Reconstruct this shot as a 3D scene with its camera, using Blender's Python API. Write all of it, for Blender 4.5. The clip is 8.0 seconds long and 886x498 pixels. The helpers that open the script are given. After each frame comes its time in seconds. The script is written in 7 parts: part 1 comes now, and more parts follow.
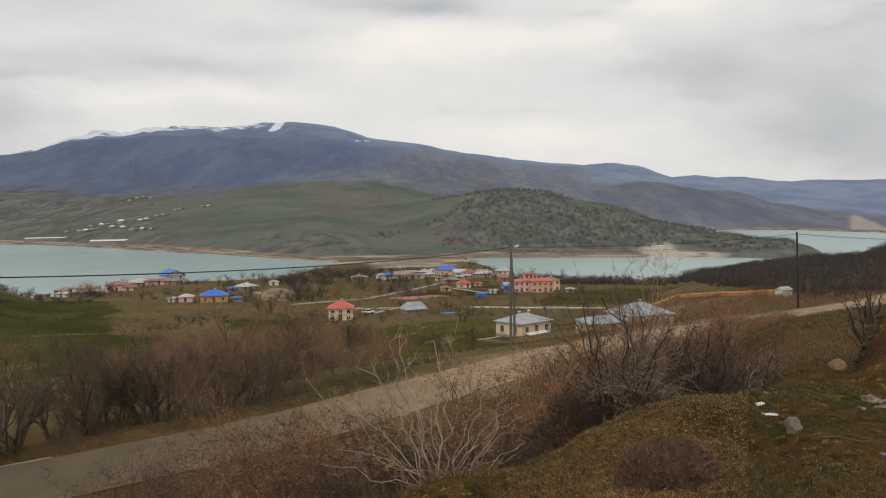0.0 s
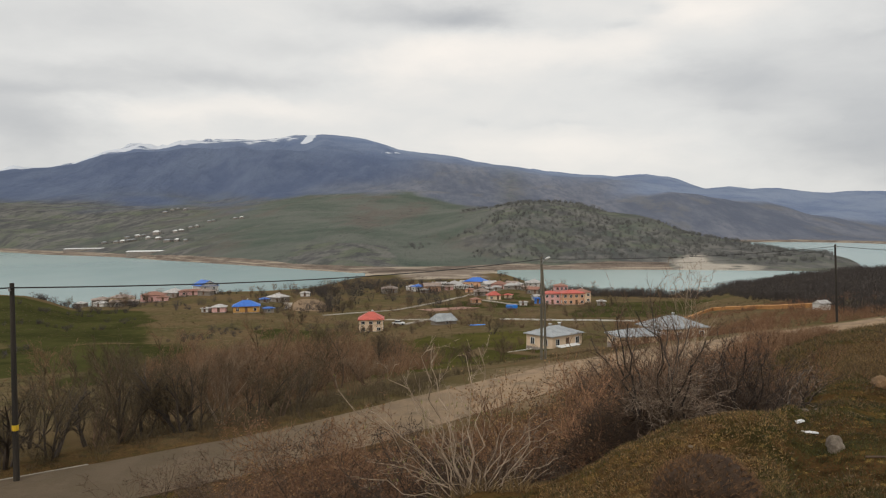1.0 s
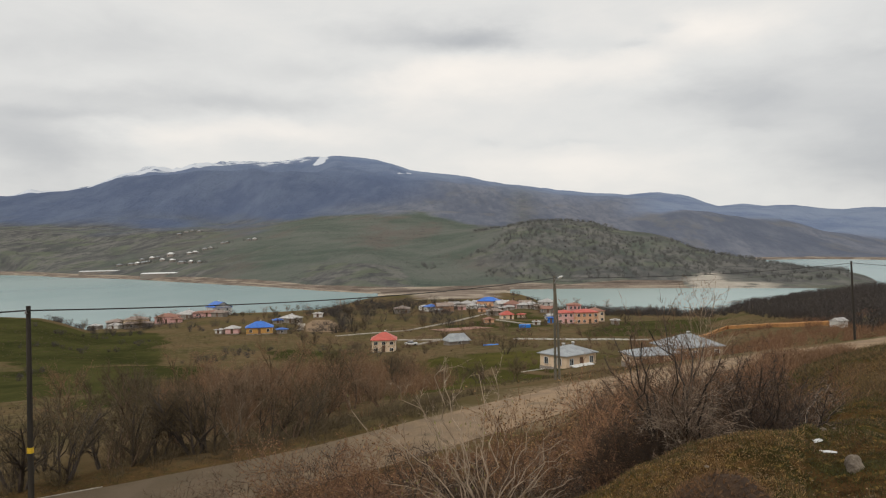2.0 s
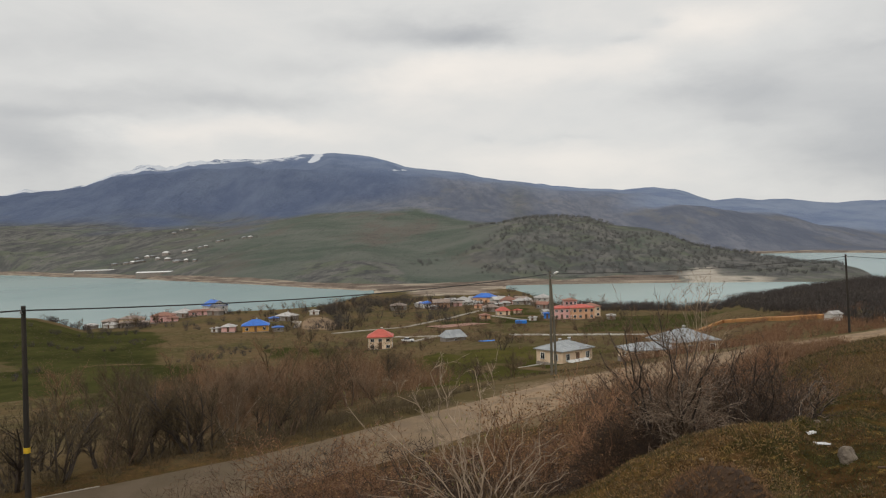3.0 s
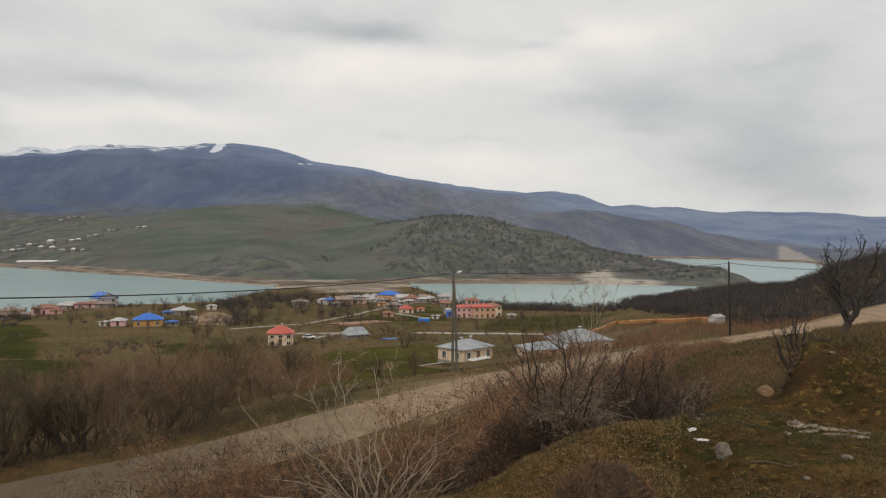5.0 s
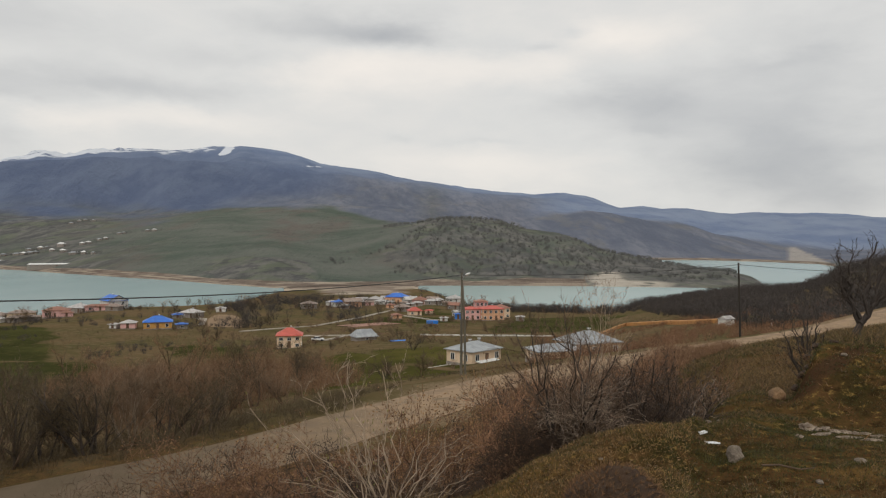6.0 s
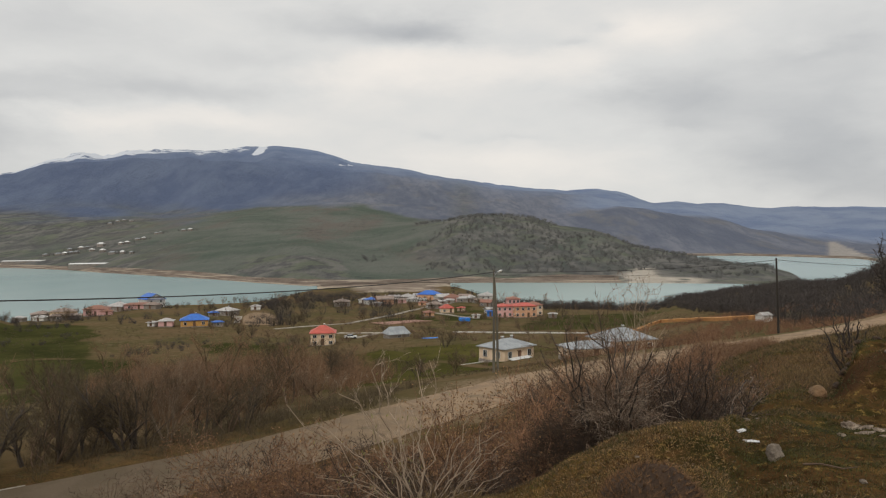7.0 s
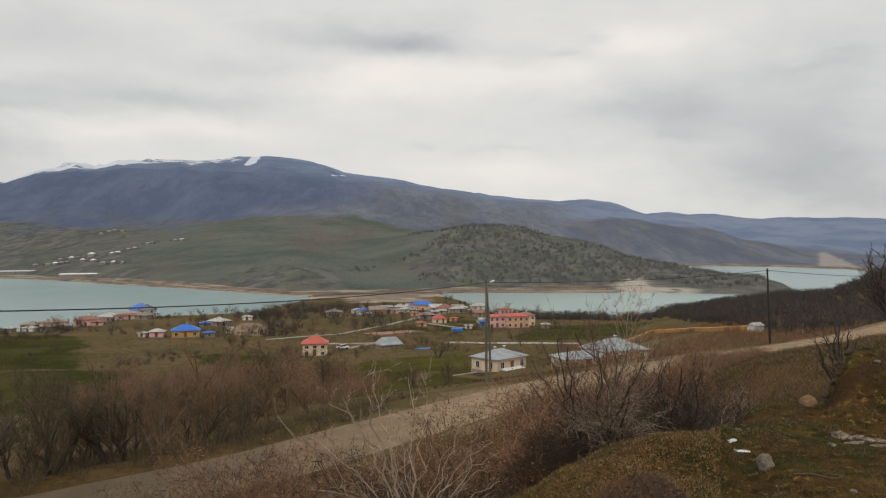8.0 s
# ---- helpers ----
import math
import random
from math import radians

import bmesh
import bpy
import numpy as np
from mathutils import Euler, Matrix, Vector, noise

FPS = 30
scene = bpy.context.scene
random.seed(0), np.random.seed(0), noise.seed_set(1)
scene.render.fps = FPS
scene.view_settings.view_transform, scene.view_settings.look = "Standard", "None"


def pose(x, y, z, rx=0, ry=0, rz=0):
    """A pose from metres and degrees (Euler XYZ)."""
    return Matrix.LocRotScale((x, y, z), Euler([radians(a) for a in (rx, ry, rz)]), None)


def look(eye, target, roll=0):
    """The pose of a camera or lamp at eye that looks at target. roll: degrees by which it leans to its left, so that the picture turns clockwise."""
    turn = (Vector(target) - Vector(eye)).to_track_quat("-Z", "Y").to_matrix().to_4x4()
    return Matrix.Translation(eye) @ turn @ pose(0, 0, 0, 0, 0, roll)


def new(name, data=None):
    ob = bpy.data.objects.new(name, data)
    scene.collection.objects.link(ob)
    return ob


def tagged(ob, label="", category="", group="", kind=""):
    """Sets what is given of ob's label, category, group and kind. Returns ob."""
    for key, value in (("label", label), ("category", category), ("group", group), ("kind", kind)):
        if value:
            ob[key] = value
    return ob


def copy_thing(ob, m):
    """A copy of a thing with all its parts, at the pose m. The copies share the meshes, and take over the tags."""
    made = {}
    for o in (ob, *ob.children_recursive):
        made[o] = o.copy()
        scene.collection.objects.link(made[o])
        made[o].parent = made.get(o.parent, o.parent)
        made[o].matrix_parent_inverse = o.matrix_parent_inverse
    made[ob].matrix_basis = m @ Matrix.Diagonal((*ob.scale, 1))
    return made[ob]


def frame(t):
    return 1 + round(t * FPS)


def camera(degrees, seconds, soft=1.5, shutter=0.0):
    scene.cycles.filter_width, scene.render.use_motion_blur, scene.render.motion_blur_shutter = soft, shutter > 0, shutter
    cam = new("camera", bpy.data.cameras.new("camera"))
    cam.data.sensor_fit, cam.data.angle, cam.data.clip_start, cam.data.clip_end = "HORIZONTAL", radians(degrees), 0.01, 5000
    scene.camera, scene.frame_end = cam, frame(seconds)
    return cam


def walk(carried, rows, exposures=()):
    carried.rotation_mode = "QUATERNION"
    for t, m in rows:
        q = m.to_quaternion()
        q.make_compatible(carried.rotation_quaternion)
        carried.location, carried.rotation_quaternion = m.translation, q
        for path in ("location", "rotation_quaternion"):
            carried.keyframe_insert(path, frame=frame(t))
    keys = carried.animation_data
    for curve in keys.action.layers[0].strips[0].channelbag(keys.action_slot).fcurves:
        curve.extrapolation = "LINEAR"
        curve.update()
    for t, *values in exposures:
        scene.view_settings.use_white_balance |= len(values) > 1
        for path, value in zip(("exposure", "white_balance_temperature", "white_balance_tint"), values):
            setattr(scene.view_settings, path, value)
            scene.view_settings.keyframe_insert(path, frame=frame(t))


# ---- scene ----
# ---- camera: a person stands on a grassy terrace and slowly turns a phone to and fro ----
EYE = 1.6
ROWS = [
    (0.0, -0.000, 0.000, -0.000, 87.500, 0.500, -0.022),
    (0.5, -0.002, 0.043, 0.000, 87.658, 0.467, 0.968),
    (1.0, -0.018, 0.004, 0.010, 88.436, 0.436, 2.372),
    (1.5, -0.020, -0.008, 0.012, 89.527, 0.589, 3.119),
    (1.7, -0.018, -0.012, 0.012, 89.950, 0.680, 3.300),
    (2.2, -0.014, -0.022, 0.011, 90.030, 1.050, 3.270),
    (2.8, -0.009, -0.033, 0.009, 89.700, 1.350, 3.040),
    (3.0, -0.007, -0.035, 0.009, 89.740, 1.350, 3.003),
    (3.5, 0.013, -0.035, 0.009, 89.715, 1.502, 1.260),
    (4.0, 0.024, -0.018, 0.005, 89.883, 0.591, -1.255),
    (4.5, 0.021, -0.017, 0.007, 89.709, -0.291, -3.719),
    (4.7, 0.020, -0.015, 0.008, 89.540, -0.350, -4.350),
    (5.2, 0.018, -0.007, 0.009, 89.500, -0.330, -4.520),
    (5.8, 0.017, 0.003, 0.010, 89.585, -0.190, -4.040),
    (6.0, 0.016, 0.006, 0.010, 89.655, -0.190, -3.856),
    (6.5, 0.009, 0.017, 0.006, 89.703, -0.039, -2.766),
    (7.0, 0.001, -0.006, 0.012, 89.443, 0.235, -1.346),
    (7.5, 0.001, -0.028, 0.016, 89.782, 0.307, -1.160),
    (8.0, 0.012, -0.010, 0.010, 90.261, 0.202, -1.936),
]
# the phone brightens its picture a little at first
EXPOSURES = [(0.0, 0.08), (1.0, 0.10), (1.5, 0.13), (1.8, 0.12), (2.7, 0.0), (8.0, 0.0)]
cam = camera(63.1, 8.0, soft=1.2)
walk(cam, [(t, pose(x, y, EYE + z, rx, ry, rz)) for t, x, y, z, rx, ry, rz in ROWS],
     exposures=EXPOSURES)

# ---- sky and light: a bright, uneven overcast with a weak, wide sun behind it ----
SUN_EL, SUN_AZ = 46.0, 205.0
world = bpy.data.worlds.new("overcast_sky")
scene.world = world
world.use_nodes = True
wn, wl = world.node_tree.nodes, world.node_tree.links
wn.clear()


def wnode(kind, **inputs):
    n = wn.new(kind)
    for k, v in inputs.items():
        n.inputs[k.replace("_", " ")].default_value = v
    return n


sky = wn.new("ShaderNodeTexSky")
sky.sky_type, sky.sun_disc = "NISHITA", False
sky.sun_elevation, sky.sun_rotation = radians(SUN_EL), radians(SUN_AZ)
sky.dust_density = 3.0
sky_dim = wn.new("ShaderNodeVectorMath")
sky_dim.operation = "SCALE"
sky_dim.inputs["Scale"].default_value = 0.10
wl.new(sky.outputs[0], sky_dim.inputs[0])
geo = wn.new("ShaderNodeTexCoord")
split = wn.new("ShaderNodeSeparateXYZ")
wl.new(geo.outputs["Generated"], split.inputs[0])


def wmath(op, a, b=None, c=None):
    n = wn.new("ShaderNodeMath")
    n.operation = op
    for i, v in enumerate((a, b, c)):
        if v is None:
            continue
        if isinstance(v, (int, float)):
            n.inputs[i].default_value = v
        else:
            wl.new(v, n.inputs[i])
    return n.outputs[0]


def wvec(op, a, b):
    n = wn.new("ShaderNodeVectorMath")
    n.operation = op
    for i, v in enumerate((a, b)):
        if isinstance(v, tuple):
            n.inputs[i].default_value = v
        else:
            wl.new(v, n.inputs[i])
    return n


# bearings and heights in degrees, bent by slow swirls so that the cloud banks have torn edges
bearing = wmath("MULTIPLY", wmath("ARCTAN2", split.outputs["X"], split.outputs["Y"]), 57.2958)
height = wmath("MULTIPLY", wmath("ARCSINE", split.outputs["Z"]), 57.2958)
dome = wn.new("ShaderNodeCombineXYZ")
wl.new(bearing, dome.inputs[0])
wl.new(height, dome.inputs[1])
flat = wvec("MULTIPLY", dome.outputs[0], (0.045, 0.11, 1.0))
swirl = wnode("ShaderNodeTexNoise", Scale=1.6, Detail=6.0, Roughness=0.6)
wl.new(flat.outputs[0], swirl.inputs["Vector"])
bend = wvec("MULTIPLY", wvec("SUBTRACT", swirl.outputs["Color"], (0.5, 0.5, 0.5)).outputs[0], (13.0, 5.0, 0.0))
torn = wvec("ADD", dome.outputs[0], bend.outputs[0]).outputs[0]
big = wnode("ShaderNodeTexNoise", Scale=1.3, Detail=8.0, Roughness=0.55, Distortion=0.4)
wisps = wnode("ShaderNodeTexNoise", Scale=4.5, Detail=7.0, Roughness=0.6, Distortion=0.5)
for n in (big, wisps):
    wl.new(flat.outputs[0], n.inputs["Vector"])
total = wmath("MULTIPLY_ADD", big.outputs["Fac"], 0.18, 0.425)
total = wmath("ADD", total, wmath("MULTIPLY_ADD", wisps.outputs["Fac"], 0.11, -0.055))
# banks of the cloud cover: bearing, height, half width, half height in degrees, lightness
BANKS = [
    (-0.6, 16.4, 5.3, 1.3, -0.245), (-7.2, 17.3, 5.9, 1.3, -0.101), (-20.5, 11.6, 11.4, 1.0, -0.129), (-28.9, 9.7, 4.8, 0.9, -0.129), (-10.8, 14.0, 5.9, 0.9, -0.071), (19.4, 10.9, 6.3, 2.0, -0.187),
    (19.0, 8.7, 3.3, 0.6, -0.071), (29.6, 9.3, 4.8, 5.1, -0.12), (25.4, 5.9, 8.9, 2.3, -0.13), (29.8, 3.6, 4.4, 1.9, -0.09), (13.9, 16.5, 1.7, 0.5, -0.115), (11.1, 15.3, 2.5, 0.5, -0.101),
    (6.4, 8.3, 2.5, 0.4, -0.057), (1.5, 8.7, 1.7, 0.4, -0.057), (-33.0, 7.0, 5.18, 2.73, -0.17), (-27.3, 15.4, 7.4, 2.3, -0.09), (27.6, 13.2, 4.1, 0.6, -0.071), (-17.8, 9.1, 8.1, 1.0, 0.14),
    (-23.8, 8.2, 3.0, 0.8, 0.094), (-2.4, 13.2, 5.9, 1.8, 0.173), (6.5, 14.1, 5.5, 1.2, 0.14), (12.6, 13.4, 3.0, 1.4, 0.11), (17.6, 16.4, 5.1, 1.4, 0.173), (26.3, 15.0, 5.5, 1.4, -0.023),
    (-7.8, 11.8, 3.8, 1.3, 0.094), (10.7, 5.6, 8.1, 1.8, 0.094), (2.3, 6.4, 8.5, 1.4, 0.077), (7.0, 17.2, 2.5, 0.8, 0.046), (-30.5, 12.4, 4.4, 0.8, 0.062), (34.0, 8.0, 9.0, 8.0, -0.06),
    (-33.0, 9.0, 6.0, 5.0, -0.07),
]
for baz, bel, bw, bh, bl in BANKS:
    off = wvec("MULTIPLY", wvec("SUBTRACT", torn, (baz, bel, 0.0)).outputs[0], (1 / bw, 1 / bh, 0.0)).outputs[0]
    bell = wmath("POWER", 0.3679, wvec("DOT_PRODUCT", off, off).outputs["Value"])
    total = wmath("MULTIPLY_ADD", bell, bl, total)
ramp = wn.new("ShaderNodeValToRGB")
el = ramp.color_ramp.elements
el[0].position, el[0].color = 0.20, (0.44, 0.452, 0.468, 1)
el[1].position, el[1].color = 0.72, (0.92, 0.865, 0.80, 1)
mid = el.new(0.50)
mid.color = (0.725, 0.72, 0.70, 1)
wl.new(total, ramp.inputs[0])
cover = wn.new("ShaderNodeMix")
cover.data_type = "RGBA"
cover.inputs["Factor"].default_value = 0.95
wl.new(sky_dim.outputs[0], cover.inputs["A"])
wl.new(ramp.outputs[0], cover.inputs["B"])
bg = wn.new("ShaderNodeBackground")
bg.inputs["Strength"].default_value = 1.0
wl.new(cover.outputs["Result"], bg.inputs["Color"])
wout = wn.new("ShaderNodeOutputWorld")
wl.new(bg.outputs[0], wout.inputs[0])

sun = new("sun", bpy.data.lights.new("sun", "SUN"))
sun.data.energy, sun.data.angle, sun.data.color = 1.1, radians(14), (1.0, 0.95, 0.88)
sun.matrix_world = look((0, 0, 0), (-math.sin(radians(SUN_AZ)), -math.cos(radians(SUN_AZ)), -math.tan(radians(SUN_EL))))
sun.location = (-60, -120, 160)

# ---- lie of the land: heights over a plan with the viewer at the origin, looking along +y ----
LAKE = EYE - 40.0


def lattice(ix, iy, seed):
    h = (ix.astype(np.int64) * 374761393 + iy.astype(np.int64) * 668265263 + seed * 974634541) & 0x7FFFFFFF
    h = ((h ^ (h >> 13)) * 1274126177) & 0x7FFFFFFF
    return ((h ^ (h >> 16)) & 0xFFFF) / 32767.5 - 1.0


def value_noise(x, y, seed=0):
    x, y = np.asarray(x, float), np.asarray(y, float)
    ix, iy = np.floor(x), np.floor(y)
    fx, fy = x - ix, y - iy
    fx, fy = fx * fx * (3 - 2 * fx), fy * fy * (3 - 2 * fy)
    a, b = lattice(ix, iy, seed), lattice(ix + 1, iy, seed)
    c, d = lattice(ix, iy + 1, seed), lattice(ix + 1, iy + 1, seed)
    return (a + (b - a) * fx) * (1 - fy) + (c + (d - c) * fx) * fy


def fbm(x, y, size, octaves=4, seed=0):
    total, amp = 0.0, 1.0
    for i in range(octaves):
        total = total + amp * value_noise(np.asarray(x) / size + 7.3 * i, np.asarray(y) / size - 3.1 * i, seed + i)
        size, amp = size / 2.03, amp * 0.5
    return total / 1.9


def smooth(a, b, x):
    t = np.clip((np.asarray(x, float) - a) / (b - a), 0, 1)
    return t * t * (3 - 2 * t)


def by_az(pairs):
    a, v = zip(*pairs)
    return lambda az: np.interp(az, a, v)


# centre line of the gravel road that crosses below the terrace
ROAD = [(-44.0, 10.5, -9.9), (-31.0, 21.2, -9.9), (-19.5, 30.2, -9.9), (-14.4, 34.2, -9.9), (-9.2, 38.7, -9.9), (-3.5, 45.0, -9.9),
        (4.3, 53.7, -9.9), (11.2, 60.6, -9.9), (20.5, 68.0, -9.9), (34.5, 76.6, -9.75), (52.0, 85.0, -9.0), (66.0, 92.0, -7.7), (95.0, 112.0, -6.0)]


def road_curve(step=0.8):
    """Points (x, y, z) along the road, smoothed from its main points."""
    p = np.array(ROAD)
    p = np.vstack([2 * p[0] - p[1], p, 2 * p[-1] - p[-2]])
    out = []
    for i in range(1, len(p) - 2):
        n = max(2, int(np.linalg.norm(p[i + 1] - p[i]) / step))
        for t in np.arange(n) / n:
            out.append(0.5 * (2 * p[i] + (p[i + 1] - p[i - 1]) * t + (2 * p[i - 1] - 5 * p[i] + 4 * p[i + 1] - p[i + 2]) * t * t
                              + (3 * p[i] - 3 * p[i + 1] + p[i + 2] - p[i - 1]) * t ** 3))
    return np.array(out)


ROAD_LINE = road_curve()
road_far = by_az([(-60, 33), (-33.2, 39), (-24, 40.2), (-15.8, 42.5), (-7, 47.6), (2, 56), (8, 63.6), (16, 73), (25.8, 87), (29.5, 94), (35.3, 118), (60, 150)])
z_road = by_az([(-35, -11.5), (10, -11.5), (26, -10.8), (36, -9.4)])
brink_el = by_az([(-60, -24), (-10, -23), (-4, -21.6), (0, -20.5), (3, -20.1), (6.3, -19.5), (9, -18.3), (11.2, -16.6), (13.4, -15.7), (15.1, -14.9), (17.7, -14.5), (21.9, -14.0), (23.9, -13.0), (25.4, -11.6), (27, -11.0), (31, -11.2), (60, -11.2)])
slope_el = by_az([(17, -12.2), (20, -10.6), (22.5, -8.9), (25.4, -7.75), (27.7, -7.1), (29.5, -6.7), (31.3, -6.4), (32.4, -6.0), (33.7, -5.8), (35.3, -5.4), (60, -5)])
z_150 = by_az([(-60, -22), (-35, -26), (-10, -26.5), (5, -25.4), (17, -21.8), (25, -16.5), (35, -13.5), (60, -8)])
z_240 = by_az([(-60, -27), (-34, -31), (-20, -32.5), (-8, -32), (5, -29.8), (17, -28), (25, -21), (31, -17.5), (36, -12.5), (60, -8)])
z_380 = by_az([(-60, -24), (-36, -26.5), (-34.5, -27.5), (-32.5, -29), (-31, -32.5), (-29.7, -36), (-27, -36), (-24, -34.5), (-21, -33), (-17, -33.5), (-12, -36), (17, -36.5), (20, -33), (24, -28), (27, -24), (30, -22), (31.5, -18), (33, -12), (36, -6), (60, -4)])
meadow_top = by_az([(-60, 2.1), (-28.3, 2.07), (-25.8, 2.04), (-19.6, 1.74), (-18, 1.92), (-14.6, 2.5), (-12.9, 2.83), (-9.4, 2.86), (-5, 2.9), (-2.7, 2.26), (-0.5, 1.67), (1.7, 1.56), (60, 1.5)])
near_shore = by_az([(-60, 470), (-31.4, 455), (-29.6, 424), (-27, 440), (-22.8, 490), (-16.6, 490), (-13, 507), (-11, 548), (-9.5, 600), (-7.5, 650), (-5.5, 680), (-1, 690), (1.2, 668), (2.6, 632), (4, 560), (5.4, 486), (9, 458),
                    (13.4, 445), (16, 450), (18, 471), (19.3, 520), (23.8, 600), (27, 640), (60, 640)])
far_shore = by_az([(-60, 2000), (-34.7, 1790), (-32.7, 1625), (-31.3, 1470), (-25.8, 1200), (-23.9, 1080), (-19.9, 927), (-15.7, 809), (-13.1, 739), (-9.2, 673), (-2.4, 702),
                   (1.8, 702), (24, 722), (60, 722)])
beach_rise = by_az([(-60, 7), (-33, 7), (-26, 4.6), (-22, 7.6), (-18, 7.2), (-14, 4.8), (-9.5, 6), (-5, 2.4), (-1.5, 2), (2, 4), (3.9, 5.2), (6.5, 2.2), (10.5, 7.4), (16, 6), (19, 4.6), (21.8, 3.4), (24.4, 1.4), (27, 0.6), (28.5, -3), (60, -6)])
hill_d = by_az([(-60, 2300), (-30, 1900), (-20, 1500), (10, 1400), (15, 1200), (20, 1050), (24, 930), (27, 845), (28.5, 830), (60, 830)])
hill_el = by_az([(-60, 0.0), (-34.7, 0.1), (-28, 0.0), (-20, 0.3), (-15, 0.75), (-10, 0.95), (-7, 0.72), (-5, 0.75), (-2.3, 1.13), (-0.5, 1.36), (1.7, 1.56), (4, 1.86), (6.2, 1.97), (8.4, 1.81), (10.5, 1.21), (12.7, 0.97),
                 (14.3, 0.58), (16, -0.25), (18, -0.72), (20, -1.02), (21.9, -1.47), (23.7, -1.83), (25.5, -1.93), (26.2, -2.3), (27.3, -2.66), (28.3, -2.85), (60, -3.1)])
dip_z = by_az([(-60, 42), (-34, 38), (-28, 32), (-20, 33), (-14, 49), (-8, 53), (-4, 48), (0, 46), (4, 38), (8, 14), (14, -30), (18, -46), (60, -46)])
shore2_d = by_az([(-60, 2600), (-30, 2300), (-20, 2050), (18, 2030), (23.8, 2080), (27.6, 1960), (29.5, 1860), (31.3, 1790), (33, 1470), (36, 1300), (60, 1200)])
shore2_z = by_az([(-60, 80), (-34, 74), (-28, 67), (-20, 57), (-14, 82), (-8, 92), (-4, 85), (0, 74), (4, 58), (8, 30), (10, 16), (15, -20), (19.5, -40), (60, -40)])
second_el = by_az([(-35, 2.7), (-20, 2.7), (-14, 3.1), (-8, 3.5), (0, 3.2), (4, 2.8), (8, 2.2), (10.6, 1.87), (13.5, 2.2), (15.2, 2.48), (16.9, 2.46), (18.9, 2.21), (21.2, 1.69), (23, 1.37), (24.5, 0.83), (26, 0.62), (28, 0.15), (29.7, -0.13), (33, -0.3), (60, -0.4)])
front_el = by_az([(-60, 2.0), (-34.6, 3.84), (-31, 4.25), (-29.2, 4.6), (-27.6, 5.43), (-24.6, 5.68), (-22.2, 6.12), (-19.8, 6.01), (-18.1, 6.47), (-15.6, 6.25), (-12, 6.02), (-6.8, 5.77), (-3.7, 5.55), (0, 4.9),
                  (5, 4.1), (11, 3.3), (17, 2.5), (21, 2.0), (24, 1.4), (28, 1.25), (36, 1.1), (60, 1.0)])
crest_el = by_az([(-60, 2.0), (-34.6, 3.8), (-33, 4.3), (-32.3, 4.18), (-30.9, 4.42), (-29.5, 4.72), (-27.6, 5.58), (-26.1, 5.9), (-25, 6.34), (-23.8, 6.14), (-22.2, 6.78), (-19, 6.94), (-17.3, 6.82), (-13.9, 7.16), (-11.9, 7.32),
                  (-9, 6.97), (-7.3, 6.64), (-5.9, 6.14), (-3.7, 5.86), (-0.1, 5.15), (2.6, 4.85), (5.3, 4.48), (8.9, 4.14), (11.1, 3.92), (13.3, 4.05), (15, 3.81), (16.3, 3.28), (17.6, 2.83),
                  (19.3, 2.91), (20.7, 2.68), (22.6, 2.79), (24.2, 2.48), (25.7, 2.33), (27.6, 2.39), (30.5, 2.23), (33, 2.08), (35.3, 1.89), (60, 1.2)])


def pchip(xk, yk, x):
    """Monotone cubic through the knots, row by row: xk, yk (n, k), x (n, m)."""
    h, s = np.diff(xk, axis=1), np.diff(yk, axis=1) / np.diff(xk, axis=1)
    m = np.zeros_like(yk)
    a, b = s[:, :-1], s[:, 1:]
    w1, w2 = 2 * h[:, 1:] + h[:, :-1], h[:, 1:] + 2 * h[:, :-1]
    same = a * b > 0
    m[:, 1:-1] = np.where(same, (w1 + w2) / np.where(same, w1 / np.where(same, a, 1) + w2 / np.where(same, b, 1), 1), 0)
    m[:, 0], m[:, -1] = s[:, 0], s[:, -1]
    i = np.clip(np.sum(x[:, :, None] >= xk[:, None, :], axis=2) - 1, 0, xk.shape[1] - 2)
    g = lambda v: np.take_along_axis(v, i, axis=1)
    hh = g(h)
    t = np.clip((x - g(xk)) / hh, 0, 1)
    y0, y1, m0, m1 = g(yk), np.take_along_axis(yk, i + 1, axis=1), g(m), np.take_along_axis(m, i + 1, axis=1)
    return (2 * t ** 3 - 3 * t ** 2 + 1) * y0 + (t ** 3 - 2 * t ** 2 + t) * hh * m0 + (-2 * t ** 3 + 3 * t ** 2) * y1 + (t ** 3 - t ** 2) * hh * m1


def road_gap(x, y):
    """How far (x, y) lies from the road's centre line, and the road's height there."""
    x, y = np.ravel(x), np.ravel(y)
    best, z = np.full(x.shape, 1e9), np.zeros(x.shape)
    near = np.where((np.hypot(x, y) < 190) & (np.hypot(x, y) > 15))[0]
    line = ROAD_LINE[::2]
    for i in range(0, len(near), 4000):
        k = near[i:i + 4000]
        d = np.hypot(x[k, None] - line[None, :, 0], y[k, None] - line[None, :, 1])
        j = d.argmin(axis=1)
        best[k], z[k] = d[np.arange(len(k)), j], line[j, 2]
    return best, z


def bank(az, d, x, y):
    """The upper level of the terrace beyond the cut bank: 1 on it, 0 below it."""
    edge = az + 1.5 * fbm(x, y, 1.3, 4, 33) - 0.10 * (d - 10)
    return smooth(29.6, 31.5, edge) * smooth(8.2, 10.2, d) * (1 - smooth(15.5, 22, d))


